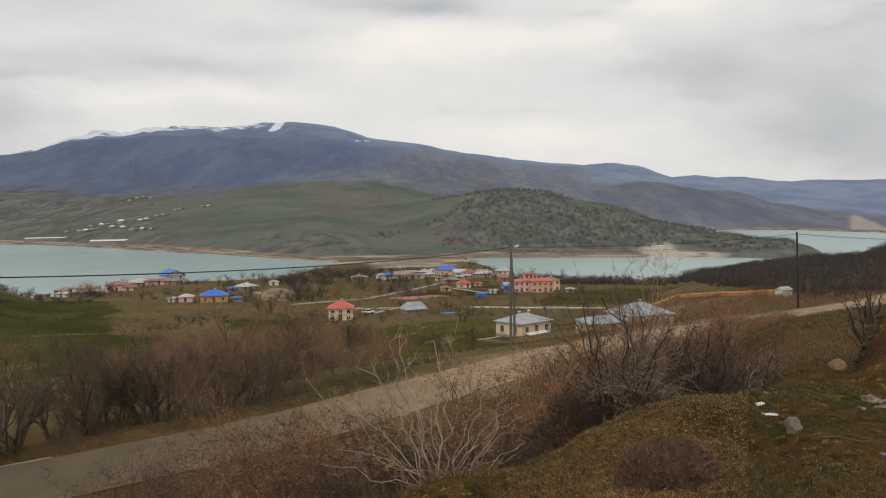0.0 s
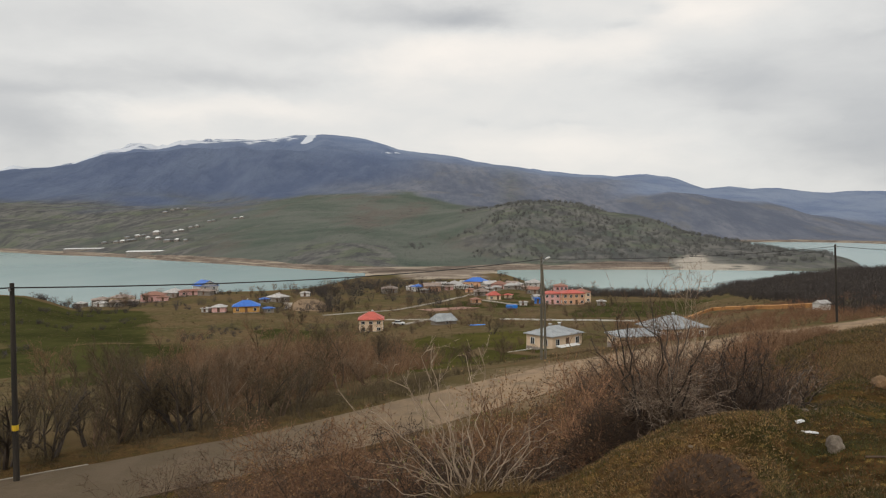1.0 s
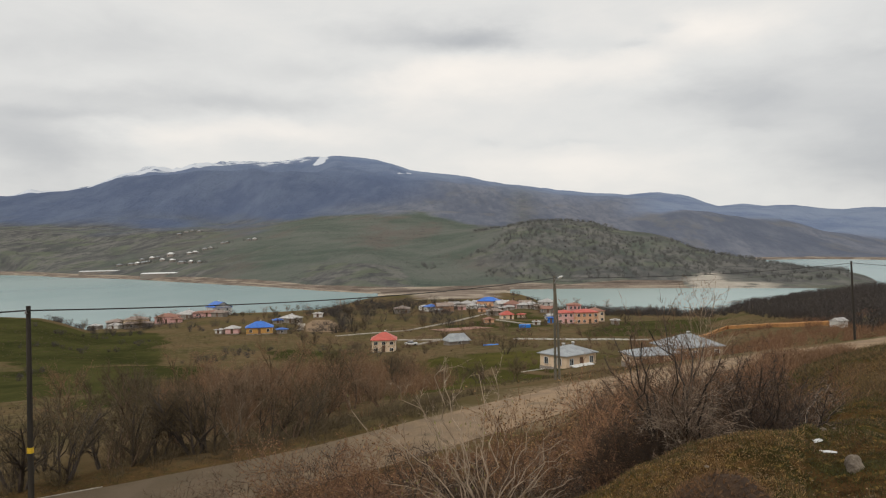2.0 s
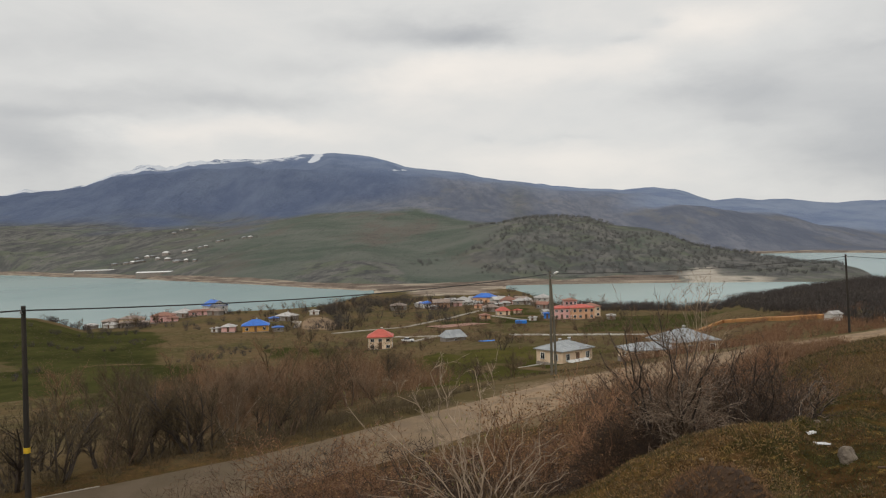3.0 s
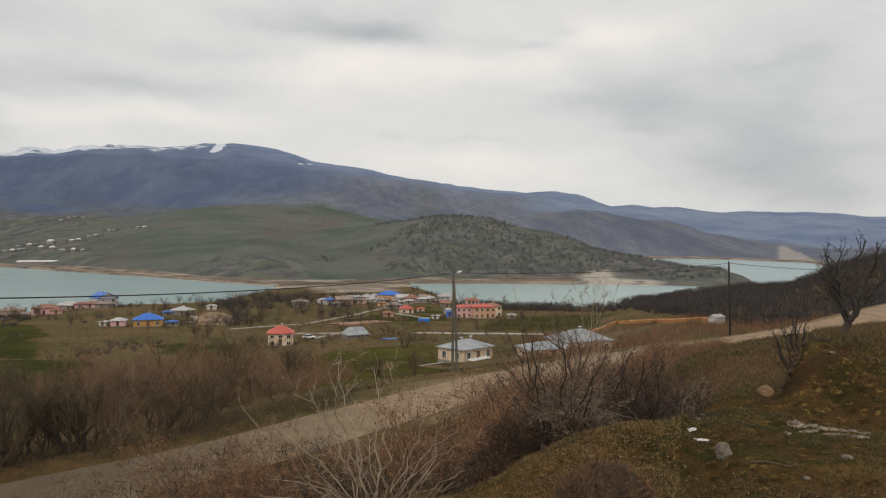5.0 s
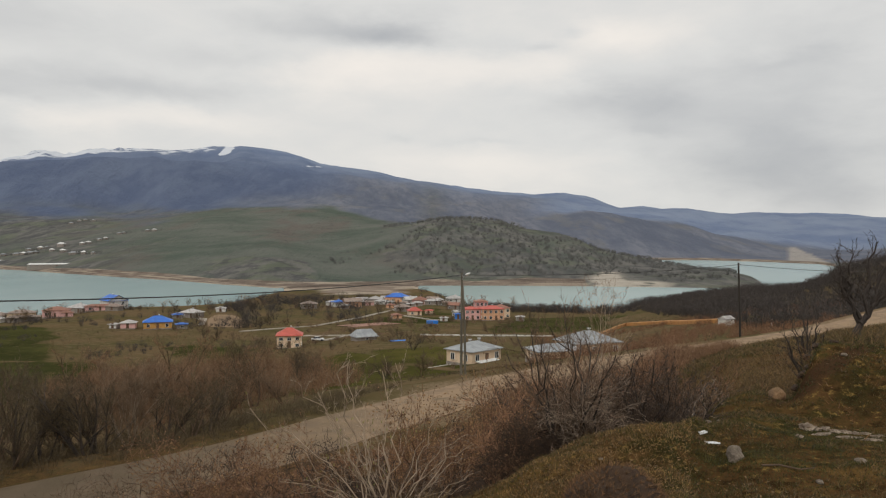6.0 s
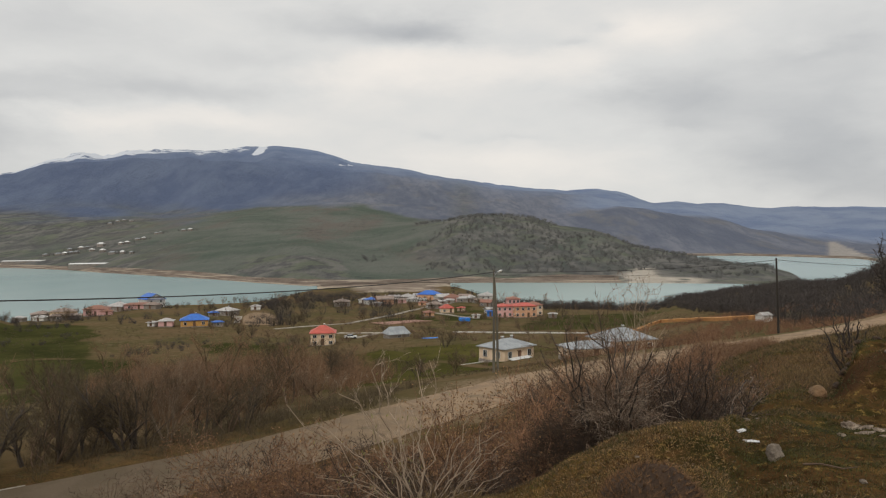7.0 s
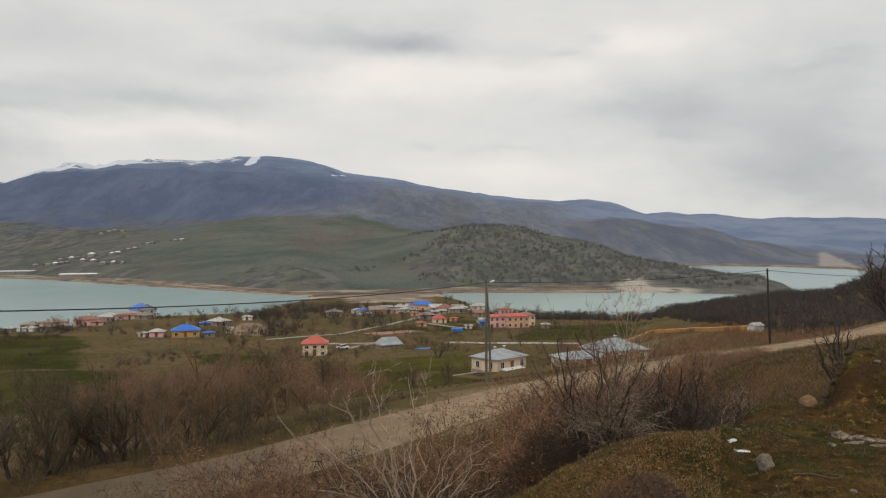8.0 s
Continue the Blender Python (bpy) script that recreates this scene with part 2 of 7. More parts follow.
def land(az, d):
    """Height of the ground for rows of azimuths az (n) and distances d (n, m)."""
    tan = lambda e: np.tan(np.radians(e))
    rf, one = road_far(az), np.ones_like(az)
    east, open_side = smooth(17.5, 23, az), smooth(21.5, 26, az)
    brink = 6.3 + 2.7 * open_side
    z6, z9 = brink * tan(brink_el(az)), (brink + 2.6) * tan(brink_el(az) - 3.6 * (1 - open_side))
    z_slope = np.where(az > 17, 0.55 * rf * tan(slope_el(az)), np.minimum(z_road(az) * 0.72 - 0.8, z9 - 0.5))
    zr = z_road(az)
    s2d, hd = shore2_d(az), hill_d(az)
    fs = far_shore(az)
    ns = np.minimum(near_shore(az), fs - 36)
    bed = -38.9 - 4.1 * smooth(38, 80, fs - ns)
    sz = shore2_z(az)
    knots = [(one * 0.3, one * -1.6), (one * 4.2, np.minimum(-1.6, z6 * 0.6 - 0.62)), (brink, z6), (brink + 2.6, z9), (0.55 * rf, z_slope), (rf - 7, zr), (rf, zr), (rf + 9, zr - 1.2),
             (one * 152, z_150(az)), (one * 240, z_240(az)), (one * 375, z_380(az)), (ns, one * -40), (ns + 14, bed), (fs - 12, bed), (fs, np.maximum(-40.1, bed + 0.2)),
             (fs * 1.07, -40 + beach_rise(az)), (hd, hd * tan(hill_el(az))), (0.5 * (hd + s2d), dip_z(az)), (s2d, sz), (s2d * 1.03, sz + 6),
             (one * 2750, 2750 * tan(second_el(az))), (one * 3400, 3400 * tan(front_el(az))), (one * 3650, 3650 * tan(front_el(az)) - 25 + smooth(-15, -11, az) * (25 + 3650 * 0.45 * (tan(crest_el(az)) - tan(front_el(az))))), (one * 4400, 4400 * tan(crest_el(az))), (one * 4900, 4900 * tan(crest_el(az)) - 160)]
    xk, yk = np.stack([k[0] for k in knots], 1), np.stack([k[1] for k in knots], 1)
    z = pchip(xk, yk, d)
    a = np.radians(az)[:, None]
    x, y = d * np.sin(a), d * np.cos(a)
    # relief: gullies and knolls beyond the lake, rolls in the fields, hummocks underfoot
    far = smooth(1.05, 1.5, d / fs[:, None]) * np.where(np.abs(d - s2d[:, None]) < 150, 0.2, 1.0)
    far = far * np.where((z < -34) & (az[:, None] > 12), 0.15, 1.0)
    calm = 1 - 0.85 * smooth(3900, 4300, d) - 0.7 * np.exp(-((d - hd[:, None]) / 220) ** 2) * (np.abs(az[:, None]) < 36)
    ridged = 0.5 - np.abs(fbm(x, y * 0.35, 330, 4, 3))
    calm = calm * (1 - 0.72 * (1 - smooth(2000, 2700, d)) * (1 - smooth(-4, 4, az))[:, None])
    z = z + far * calm * (d * 0.010 * fbm(x, y, 700, 4, 1) + d * 0.017 * (ridged - 0.25) * (1 - 0.55 * smooth(2900, 3300, d)))
    z = z + smooth(4000, 4400, d) * (16 + 14 * smooth(-14, -22, az)[:, None]) * fbm(x * 1.0, y * 0.4, 130, 4, 6)
    # jagged crags along the snowy western crest
    craggy = (smooth(-32, -30, az) * (1 - smooth(-20.5, -18.5, az)))[:, None]
    z = z + smooth(4150, 4400, d) * craggy * 46 * (np.abs(fbm(x, y * 0.3, 60, 3, 8)) - 0.28)
    shore = smooth(0.0, 0.25, np.abs(d / ns[:, None] - 1))
    mid = smooth(60, 140, d) * (1 - smooth(400, 560, d)) * shore
    z = z + mid * 1.1 * fbm(x, y, 60, 3, 11)
    z = z + (1 - smooth(25, 70, d)) * (0.13 * fbm(x, y, 2.4, 3, 21) + 0.11 * fbm(x, y, 0.75, 3, 24)) * smooth(1.5, 4, d)
    z = z + smooth(8, 16, d) * (1 - smooth(60, 110, d)) * (0.5 - 0.3 * east)[:, None] * fbm(x, y, 9, 3, 27)
    # the sand pit beside the western lane
    z = z + 3.4 * (np.exp(-((az + 12.9) / 1.3) ** 4))[:, None] * smooth(317, 330, d) * (1 - smooth(345, 400, d))
    # the cut bank with the two small trees on it, at the end of the terrace
    z = z + (0.75 + 0.4 * smooth(31, 33.5, az)[:, None] * smooth(11, 13.5, d)) * bank(az[:, None], d, x, y)
    gap, rz = road_gap(x, y)
    gap, rz = gap.reshape(x.shape), rz.reshape(x.shape) - EYE
    z = rz + (z - rz) * smooth(3.4, 8.5, gap)
    # hillside behind the viewer
    back = smooth(62, 115, np.abs(az))[:, None]
    z = z * (1 - back) + back * (-1.6 + 0.10 * np.minimum(d, 900) + d * 0.004 * fbm(x, y, 120, 3, 31))
    return z + EYE


def ground_z(x, y):
    az, d = math.degrees(math.atan2(x, y)), math.hypot(x, y)
    return float(land(np.array([az]), np.array([[max(d, 0.31)]]))[0, 0])

def polar(az, d):
    return d * math.sin(radians(az)), d * math.cos(radians(az))


# ---- materials ----
def shader(name):
    m = bpy.data.materials.new(name)
    m.use_nodes = True
    nt = m.node_tree
    nt.nodes.clear()
    out, bsdf = nt.nodes.new("ShaderNodeOutputMaterial"), nt.nodes.new("ShaderNodeBsdfPrincipled")
    nt.links.new(bsdf.outputs[0], out.inputs[0])
    return m, nt, bsdf


def noise_node(nt, scale, detail=4.0, rough=0.6, vector=None, stretch=None):
    n = nt.nodes.new("ShaderNodeTexNoise")
    n.inputs["Scale"].default_value, n.inputs["Detail"].default_value, n.inputs["Roughness"].default_value = scale, detail, rough
    if vector is None:
        vector = nt.nodes.new("ShaderNodeTexCoord").outputs["Object"]
    if stretch:
        mp = nt.nodes.new("ShaderNodeMapping")
        mp.inputs["Scale"].default_value = stretch
        nt.links.new(vector, mp.inputs[0])
        vector = mp.outputs[0]
    nt.links.new(vector, n.inputs["Vector"])
    return n.outputs["Fac"]


def ramp_node(nt, fac, lo, hi):
    r = nt.nodes.new("ShaderNodeMapRange")
    r.interpolation_type = "SMOOTHSTEP"
    r.inputs["From Min"].default_value, r.inputs["From Max"].default_value = lo, hi
    nt.links.new(fac, r.inputs["Value"])
    return r.outputs["Result"]


def mix_node(nt, fac, a, b, blend="MIX"):
    n = nt.nodes.new("ShaderNodeMix")
    n.data_type, n.blend_type = "RGBA", blend
    for key, v in (("Factor", fac), ("A", a), ("B", b)):
        s = n.inputs[key] if key == "Factor" else [i for i in n.inputs if i.name == key and i.type == "RGBA"][0]
        if isinstance(v, (int, float)):
            s.default_value = v
        elif isinstance(v, tuple):
            s.default_value = (*v, 1.0)
        else:
            nt.links.new(v, s)
    return [o for o in n.outputs if o.type == "RGBA"][0]


def math_node(nt, op, a, b=0.0):
    n = nt.nodes.new("ShaderNodeMath")
    n.operation = op
    for i, v in enumerate((a, b)):
        if isinstance(v, (int, float)):
            n.inputs[i].default_value = v
        else:
            nt.links.new(v, n.inputs[i])
    return n.outputs[0]


def bump_node(nt, bsdf, height, strength, distance):
    b = nt.nodes.new("ShaderNodeBump")
    b.inputs["Strength"].default_value, b.inputs["Distance"].default_value = strength, distance
    nt.links.new(height, b.inputs["Height"])
    nt.links.new(b.outputs[0], bsdf.inputs["Normal"])


def plain(name, light, dark, scale=2.0, rough=0.8, bump=0.3, depth=0.01, metal=0.0, vary=0.12, stretch=None):
    """A surface of two tones: broad stains, fine grain, relief, and a little difference from thing to thing."""
    m, nt, bsdf = shader(name)
    broad = ramp_node(nt, noise_node(nt, scale, 5, 0.62, None, stretch), 0.3, 0.72)
    fine = noise_node(nt, scale * 14, 3, 0.7, None, stretch)
    col = mix_node(nt, broad, dark, light)
    grain = nt.nodes.new("ShaderNodeMapRange")
    grain.inputs["To Min"].default_value, grain.inputs["To Max"].default_value = 0.72, 1.22
    nt.links.new(fine, grain.inputs["Value"])
    info = nt.nodes.new("ShaderNodeObjectInfo")
    each = nt.nodes.new("ShaderNodeMapRange")
    each.inputs["To Min"].default_value, each.inputs["To Max"].default_value = 1 - vary, 1 + vary
    nt.links.new(info.outputs["Random"], each.inputs["Value"])
    k = math_node(nt, "MULTIPLY", grain.outputs[0], each.outputs[0])
    tone = nt.nodes.new("ShaderNodeVectorMath")
    tone.operation = "SCALE"
    nt.links.new(col, tone.inputs[0])
    nt.links.new(k, tone.inputs["Scale"])
    nt.links.new(tone.outputs[0], bsdf.inputs["Base Color"])
    bsdf.inputs["Roughness"].default_value, bsdf.inputs["Metallic"].default_value = rough, metal
    bump_node(nt, bsdf, fine, bump, depth)
    return m


def twig_bark(name, light, dark, scale=3.0):
    """Bark and twigs: tone differs from twig to twig and along each."""
    m, nt, bsdf = shader(name)
    g = nt.nodes.new("ShaderNodeNewGeometry")
    n = noise_node(nt, scale, 3, 0.6)
    f = math_node(nt, "MULTIPLY", math_node(nt, "ADD", n, g.outputs["Random Per Island"]), 0.5)
    nt.links.new(mix_node(nt, ramp_node(nt, f, 0.2, 0.8), dark, light), bsdf.inputs["Base Color"])
    bsdf.inputs["Roughness"].default_value = 0.85
    return m


def ground_material():
    m, nt, bsdf = shader("land")
    def attr(name):
        a = nt.nodes.new("ShaderNodeAttribute")
        a.attribute_name = name
        s = nt.nodes.new("ShaderNodeSeparateColor")
        nt.links.new(a.outputs["Color"], s.inputs[0])
        return s.outputs
    near, far = attr("cover_near"), attr("cover_far")
    n1 = noise_node(nt, 0.35, 6, 0.65)          # metres
    n2 = noise_node(nt, 2.6, 6, 0.7)            # decimetres
    n3 = noise_node(nt, 26, 4, 0.7)             # blades and clods
    n4 = noise_node(nt, 0.035, 8, 0.68)         # tens of metres
    n5 = noise_node(nt, 0.004, 9, 0.66)         # hillsides
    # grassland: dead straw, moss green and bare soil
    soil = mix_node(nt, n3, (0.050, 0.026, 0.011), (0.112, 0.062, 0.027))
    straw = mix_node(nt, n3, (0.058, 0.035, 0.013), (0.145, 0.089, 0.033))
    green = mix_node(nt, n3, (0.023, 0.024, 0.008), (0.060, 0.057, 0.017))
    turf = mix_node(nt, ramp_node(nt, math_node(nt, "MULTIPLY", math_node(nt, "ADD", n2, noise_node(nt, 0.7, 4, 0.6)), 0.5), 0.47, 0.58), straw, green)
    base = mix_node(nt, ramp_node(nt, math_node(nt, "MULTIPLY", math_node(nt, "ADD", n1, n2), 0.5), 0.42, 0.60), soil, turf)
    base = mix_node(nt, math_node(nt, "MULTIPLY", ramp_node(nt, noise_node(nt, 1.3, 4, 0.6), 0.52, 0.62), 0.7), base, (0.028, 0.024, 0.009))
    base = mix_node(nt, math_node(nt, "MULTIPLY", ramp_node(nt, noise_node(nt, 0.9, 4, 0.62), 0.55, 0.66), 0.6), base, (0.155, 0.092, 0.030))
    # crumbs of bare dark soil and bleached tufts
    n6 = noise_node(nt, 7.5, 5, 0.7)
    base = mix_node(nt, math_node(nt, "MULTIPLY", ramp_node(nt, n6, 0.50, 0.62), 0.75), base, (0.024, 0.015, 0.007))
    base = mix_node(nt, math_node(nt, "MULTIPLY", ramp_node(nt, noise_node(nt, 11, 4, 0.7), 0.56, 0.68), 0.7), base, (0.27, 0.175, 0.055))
    # winter scrub land in the valley: brown with faint green
    scrub = mix_node(nt, ramp_node(nt, n4, 0.36, 0.62), (0.134, 0.092, 0.050), (0.084, 0.073, 0.032))
    scrub = mix_node(nt, ramp_node(nt, n1, 0.42, 0.8), scrub, (0.175, 0.132, 0.082))
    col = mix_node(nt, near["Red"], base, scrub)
    cut = attr("bare")
    raw = mix_node(nt, n2, (0.032, 0.018, 0.010), (0.090, 0.050, 0.027))
    col = mix_node(nt, ramp_node(nt, math_node(nt, "ADD", cut["Red"], math_node(nt, "MULTIPLY", math_node(nt, "SUBTRACT", n2, 0.5), 0.8)), 0.3, 0.65), col, raw)
    field = mix_node(nt, ramp_node(nt, n4, 0.35, 0.65), (0.034, 0.038, 0.014), (0.066, 0.066, 0.024))
    field = mix_node(nt, ramp_node(nt, n1, 0.45, 0.8), field, (0.078, 0.066, 0.026))
    lush = mix_node(nt, ramp_node(nt, n4, 0.35, 0.65), (0.058, 0.056, 0.017), (0.096, 0.085, 0.027))
    field = mix_node(nt, cut["Green"], field, lush)
    col = mix_node(nt, ramp_node(nt, math_node(nt, "ADD", near["Green"], math_node(nt, "MULTIPLY", math_node(nt, "SUBTRACT", n1, 0.5), 0.5)), 0.3, 0.7), col, field)
    earth = mix_node(nt, n2, (0.20, 0.135, 0.085), (0.32, 0.24, 0.165))
    col = mix_node(nt, ramp_node(nt, math_node(nt, "ADD", near["Blue"], math_node(nt, "MULTIPLY", math_node(nt, "SUBTRACT", n2, 0.5), 0.5)), 0.3, 0.7), col, earth)
    # beyond the lake: meadow, scrub wood, bare forest, snow, haze mixed into their colours
    shrubs = noise_node(nt, 0.055, 7, 0.7, None, (1, 0.35, 1))
    meadow = mix_node(nt, ramp_node(nt, n5, 0.36, 0.62), (0.098, 0.120, 0.098), (0.156, 0.162, 0.142))
    meadow = mix_node(nt, math_node(nt, "MULTIPLY", ramp_node(nt, noise_node(nt, 0.006, 5, 0.6, None, (1, 0.3, 1)), 0.50, 0.64), 0.7), meadow, (0.158, 0.132, 0.118))
    meadow = mix_node(nt, math_node(nt, "MULTIPLY", ramp_node(nt, shrubs, 0.56, 0.68), 0.6), meadow, (0.075, 0.080, 0.076))
    down = noise_node(nt, 0.03, 8, 0.68, None, (1, 0.22, 1))
    wood = mix_node(nt, ramp_node(nt, down, 0.38, 0.62), (0.098, 0.100, 0.098), (0.182, 0.176, 0.162))
    wood = mix_node(nt, math_node(nt, "MULTIPLY", ramp_node(nt, noise_node(nt, 0.012, 6, 0.65), 0.48, 0.62), 0.7), wood, (0.142, 0.158, 0.112))
    wood = mix_node(nt, math_node(nt, "MULTIPLY", ramp_node(nt, noise_node(nt, 0.045, 4, 0.6, None, (1, 0.5, 1)), 0.52, 0.60), 0.55), wood, (0.076, 0.078, 0.082))
    hills = mix_node(nt, ramp_node(nt, math_node(nt, "ADD", far["Red"], math_node(nt, "MULTIPLY", math_node(nt, "SUBTRACT", math_node(nt, "MULTIPLY", math_node(nt, "ADD", down, noise_node(nt, 0.010, 6, 0.65, None, (1, 0.35, 1))), 0.5), 0.5), 1.9)), 0.32, 0.68), meadow, wood)
    # leafless mountain woods with painted haze, paler clearings and rock on the lower slopes
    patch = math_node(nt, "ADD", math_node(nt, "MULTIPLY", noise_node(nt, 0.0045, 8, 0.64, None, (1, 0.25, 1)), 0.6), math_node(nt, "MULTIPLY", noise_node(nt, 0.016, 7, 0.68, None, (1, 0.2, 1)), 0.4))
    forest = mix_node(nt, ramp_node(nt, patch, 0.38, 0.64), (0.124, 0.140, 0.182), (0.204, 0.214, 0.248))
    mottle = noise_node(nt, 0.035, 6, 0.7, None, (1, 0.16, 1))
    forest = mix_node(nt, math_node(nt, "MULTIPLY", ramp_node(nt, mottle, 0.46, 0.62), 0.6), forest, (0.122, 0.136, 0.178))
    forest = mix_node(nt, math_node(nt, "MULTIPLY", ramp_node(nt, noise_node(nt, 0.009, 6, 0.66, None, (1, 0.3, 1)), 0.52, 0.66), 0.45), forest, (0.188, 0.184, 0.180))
    # darker western woods: cloud shade and haze put into the colour
    shaded_woods = mix_node(nt, ramp_node(nt, patch, 0.40, 0.62), (0.102, 0.128, 0.200), (0.138, 0.168, 0.240))
    forest = mix_node(nt, attr("ridge")["Red"], forest, shaded_woods)
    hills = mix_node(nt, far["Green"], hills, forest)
    zone = attr("zone")
    # bluish distance haze, painted over the farthest slopes
    hazy_blue = mix_node(nt, ramp_node(nt, n5, 0.36, 0.64), (0.170, 0.220, 0.335), (0.245, 0.298, 0.400))
    hills = mix_node(nt, zone["Blue"], hills, hazy_blue)
    snow = ramp_node(nt, math_node(nt, "ADD", far["Blue"], math_node(nt, "MULTIPLY", math_node(nt, "SUBTRACT", noise_node(nt, 0.012, 6, 0.65), 0.5), 1.2)), 0.42, 0.58)
    hills = mix_node(nt, snow, hills, (0.62, 0.65, 0.70))
    strata = noise_node(nt, 1.0, 5, 0.65, None, (0.012, 0.012, 0.9))
    beach = mix_node(nt, ramp_node(nt, n4, 0.35, 0.66), (0.150, 0.118, 0.098), (0.265, 0.215, 0.172))
    beach = mix_node(nt, math_node(nt, "MULTIPLY", ramp_node(nt, strata, 0.50, 0.60), 0.8), beach, (0.43, 0.365, 0.285))
    hills = mix_node(nt, cut["Blue"], hills, mix_node(nt, noise_node(nt, 0.12, 5, 0.7), (0.27, 0.235, 0.195), (0.64, 0.585, 0.50)))
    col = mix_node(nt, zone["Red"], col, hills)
    col = mix_node(nt, ramp_node(nt, math_node(nt, "ADD", zone["Green"], math_node(nt, "MULTIPLY", math_node(nt, "SUBTRACT", n4, 0.5), 0.7)), 0.35, 0.65), col, beach)
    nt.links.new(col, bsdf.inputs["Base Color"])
    bsdf.inputs["Roughness"].default_value = 0.95
    bsdf.inputs["Specular IOR Level"].default_value = 0.0
    close = math_node(nt, "ADD", math_node(nt, "MULTIPLY", n3, 0.03), math_node(nt, "MULTIPLY", n2, 0.12))
    wide = math_node(nt, "ADD", math_node(nt, "MULTIPLY", down, 16.0), math_node(nt, "MULTIPLY", n5, 60.0))
    h = math_node(nt, "ADD", close, math_node(nt, "MULTIPLY", wide, zone["Red"]))
    bump_node(nt, bsdf, h, 0.75, 1.0)
    return m


def water_material():
    m, nt, bsdf = shader("lake_water")
    milky = mix_node(nt, ramp_node(nt, noise_node(nt, 0.004, 4, 0.5, None, (1, 0.4, 1)), 0.35, 0.65), (0.215, 0.330, 0.315), (0.275, 0.378, 0.358))
    nt.links.new(milky, bsdf.inputs["Base Color"])
    bsdf.inputs["Roughness"].default_value = 0.22
    bsdf.inputs["IOR"].default_value = 1.33
    h = noise_node(nt, 0.35, 4, 0.6, None, (1, 0.5, 1))
    bump_node(nt, bsdf, h, 0.35, 0.25)
    return m


DARK_EARTH = plain("dark_crumbly_earth", (0.095, 0.052, 0.026), (0.034, 0.020, 0.012), 9, 0.95, 0.9, 0.02)


def gravel_material():
    """Sandy dry gravel uphill, painted darker as shade towards the bottom, with wheel tracks."""
    m, nt, bsdf = shader("gravel_road")
    co = nt.nodes.new("ShaderNodeTexCoord").outputs["Object"]
    xyz = nt.nodes.new("ShaderNodeSeparateXYZ")
    nt.links.new(co, xyz.inputs[0])
    fine, broad = noise_node(nt, 9, 5, 0.7), noise_node(nt, 0.4, 5, 0.6)
    shaded_gravel = mix_node(nt, fine, (0.058, 0.040, 0.020), (0.114, 0.079, 0.042))
    dry = mix_node(nt, fine, (0.185, 0.120, 0.066), (0.390, 0.268, 0.158))
    along = math_node(nt, "ADD", xyz.outputs["X"], math_node(nt, "MULTIPLY", broad, 16.0))
    # the darker tone at the lower end stands in for shade
    col = mix_node(nt, ramp_node(nt, along, -9.0, 14.0), shaded_gravel, dry)
    # wheel tracks run along the road
    track = noise_node(nt, 0.8, 4, 0.6, co, (0.75, 0.75, 0.0))
    col = mix_node(nt, math_node(nt, "MULTIPLY", ramp_node(nt, track, 0.42, 0.62), 0.45), col, (0.13, 0.090, 0.056))
    # tufts of dead grass and damp hollows
    col = mix_node(nt, math_node(nt, "MULTIPLY", ramp_node(nt, noise_node(nt, 1.1, 6, 0.68), 0.54, 0.66), 0.55), col, (0.095, 0.070, 0.036))
    nt.links.new(col, bsdf.inputs["Base Color"])
    bsdf.inputs["Roughness"].default_value = 0.95
    bump_node(nt, bsdf, fine, 0.6, 0.03)
    return m


GRAVEL = gravel_material()
LAND, WATER = ground_material(), water_material()
POLE_GREY = plain("weathered_pole", (0.17, 0.15, 0.11), (0.09, 0.08, 0.06), 3.0, 0.85, 0.4, 0.01, stretch=(1, 1, 0.1))
LANE = plain("pale_lane", (0.40, 0.36, 0.30), (0.28, 0.24, 0.19), 0.3, 0.95, 0.4, 0.02)
WOOD_POLE = plain("creosoted_pole", (0.042, 0.033, 0.024), (0.018, 0.015, 0.012), 3.0, 0.85, 0.4, 0.01, stretch=(1, 1, 0.1))
CONCRETE = plain("grey_concrete", (0.36, 0.35, 0.33), (0.24, 0.235, 0.225), 1.5, 0.9)
STEEL = plain("galvanised_steel", (0.45, 0.46, 0.47), (0.32, 0.33, 0.34), 3.0, 0.5, 0.15, 0.004, 0.6)
WIRE = plain("black_cable", (0.035, 0.034, 0.033), (0.02, 0.02, 0.02), 5, 0.7)
ROOF_GREY = plain("grey_sheet_roof", (0.36, 0.38, 0.39), (0.24, 0.255, 0.265), 0.5, 0.6, 0.15, 0.01, 0.1)
ROOF_WHITE = plain("whitish_sheet_roof", (0.52, 0.50, 0.48), (0.34, 0.32, 0.30), 0.6, 0.7)
ROOF_RED = plain("red_sheet_roof", (0.58, 0.12, 0.085), (0.44, 0.085, 0.06), 0.8, 0.55)
ROOF_TILE = plain("weathered_tile_roof", (0.33, 0.16, 0.11), (0.22, 0.11, 0.08), 1.2, 0.8)
ROOF_BLUE = plain("blue_sheet_roof", (0.035, 0.16, 0.56), (0.025, 0.11, 0.42), 0.8, 0.5)
ROOF_RUST = plain("rusty_sheet_roof", (0.33, 0.27, 0.23), (0.20, 0.14, 0.11), 0.9, 0.75)
WALL_CREAM = plain("cream_plaster", (0.80, 0.62, 0.44), (0.68, 0.51, 0.35), 0.6, 0.9)
WALL_ORANGE = plain("orange_plaster", (0.70, 0.41, 0.25), (0.58, 0.32, 0.19), 0.6, 0.9)
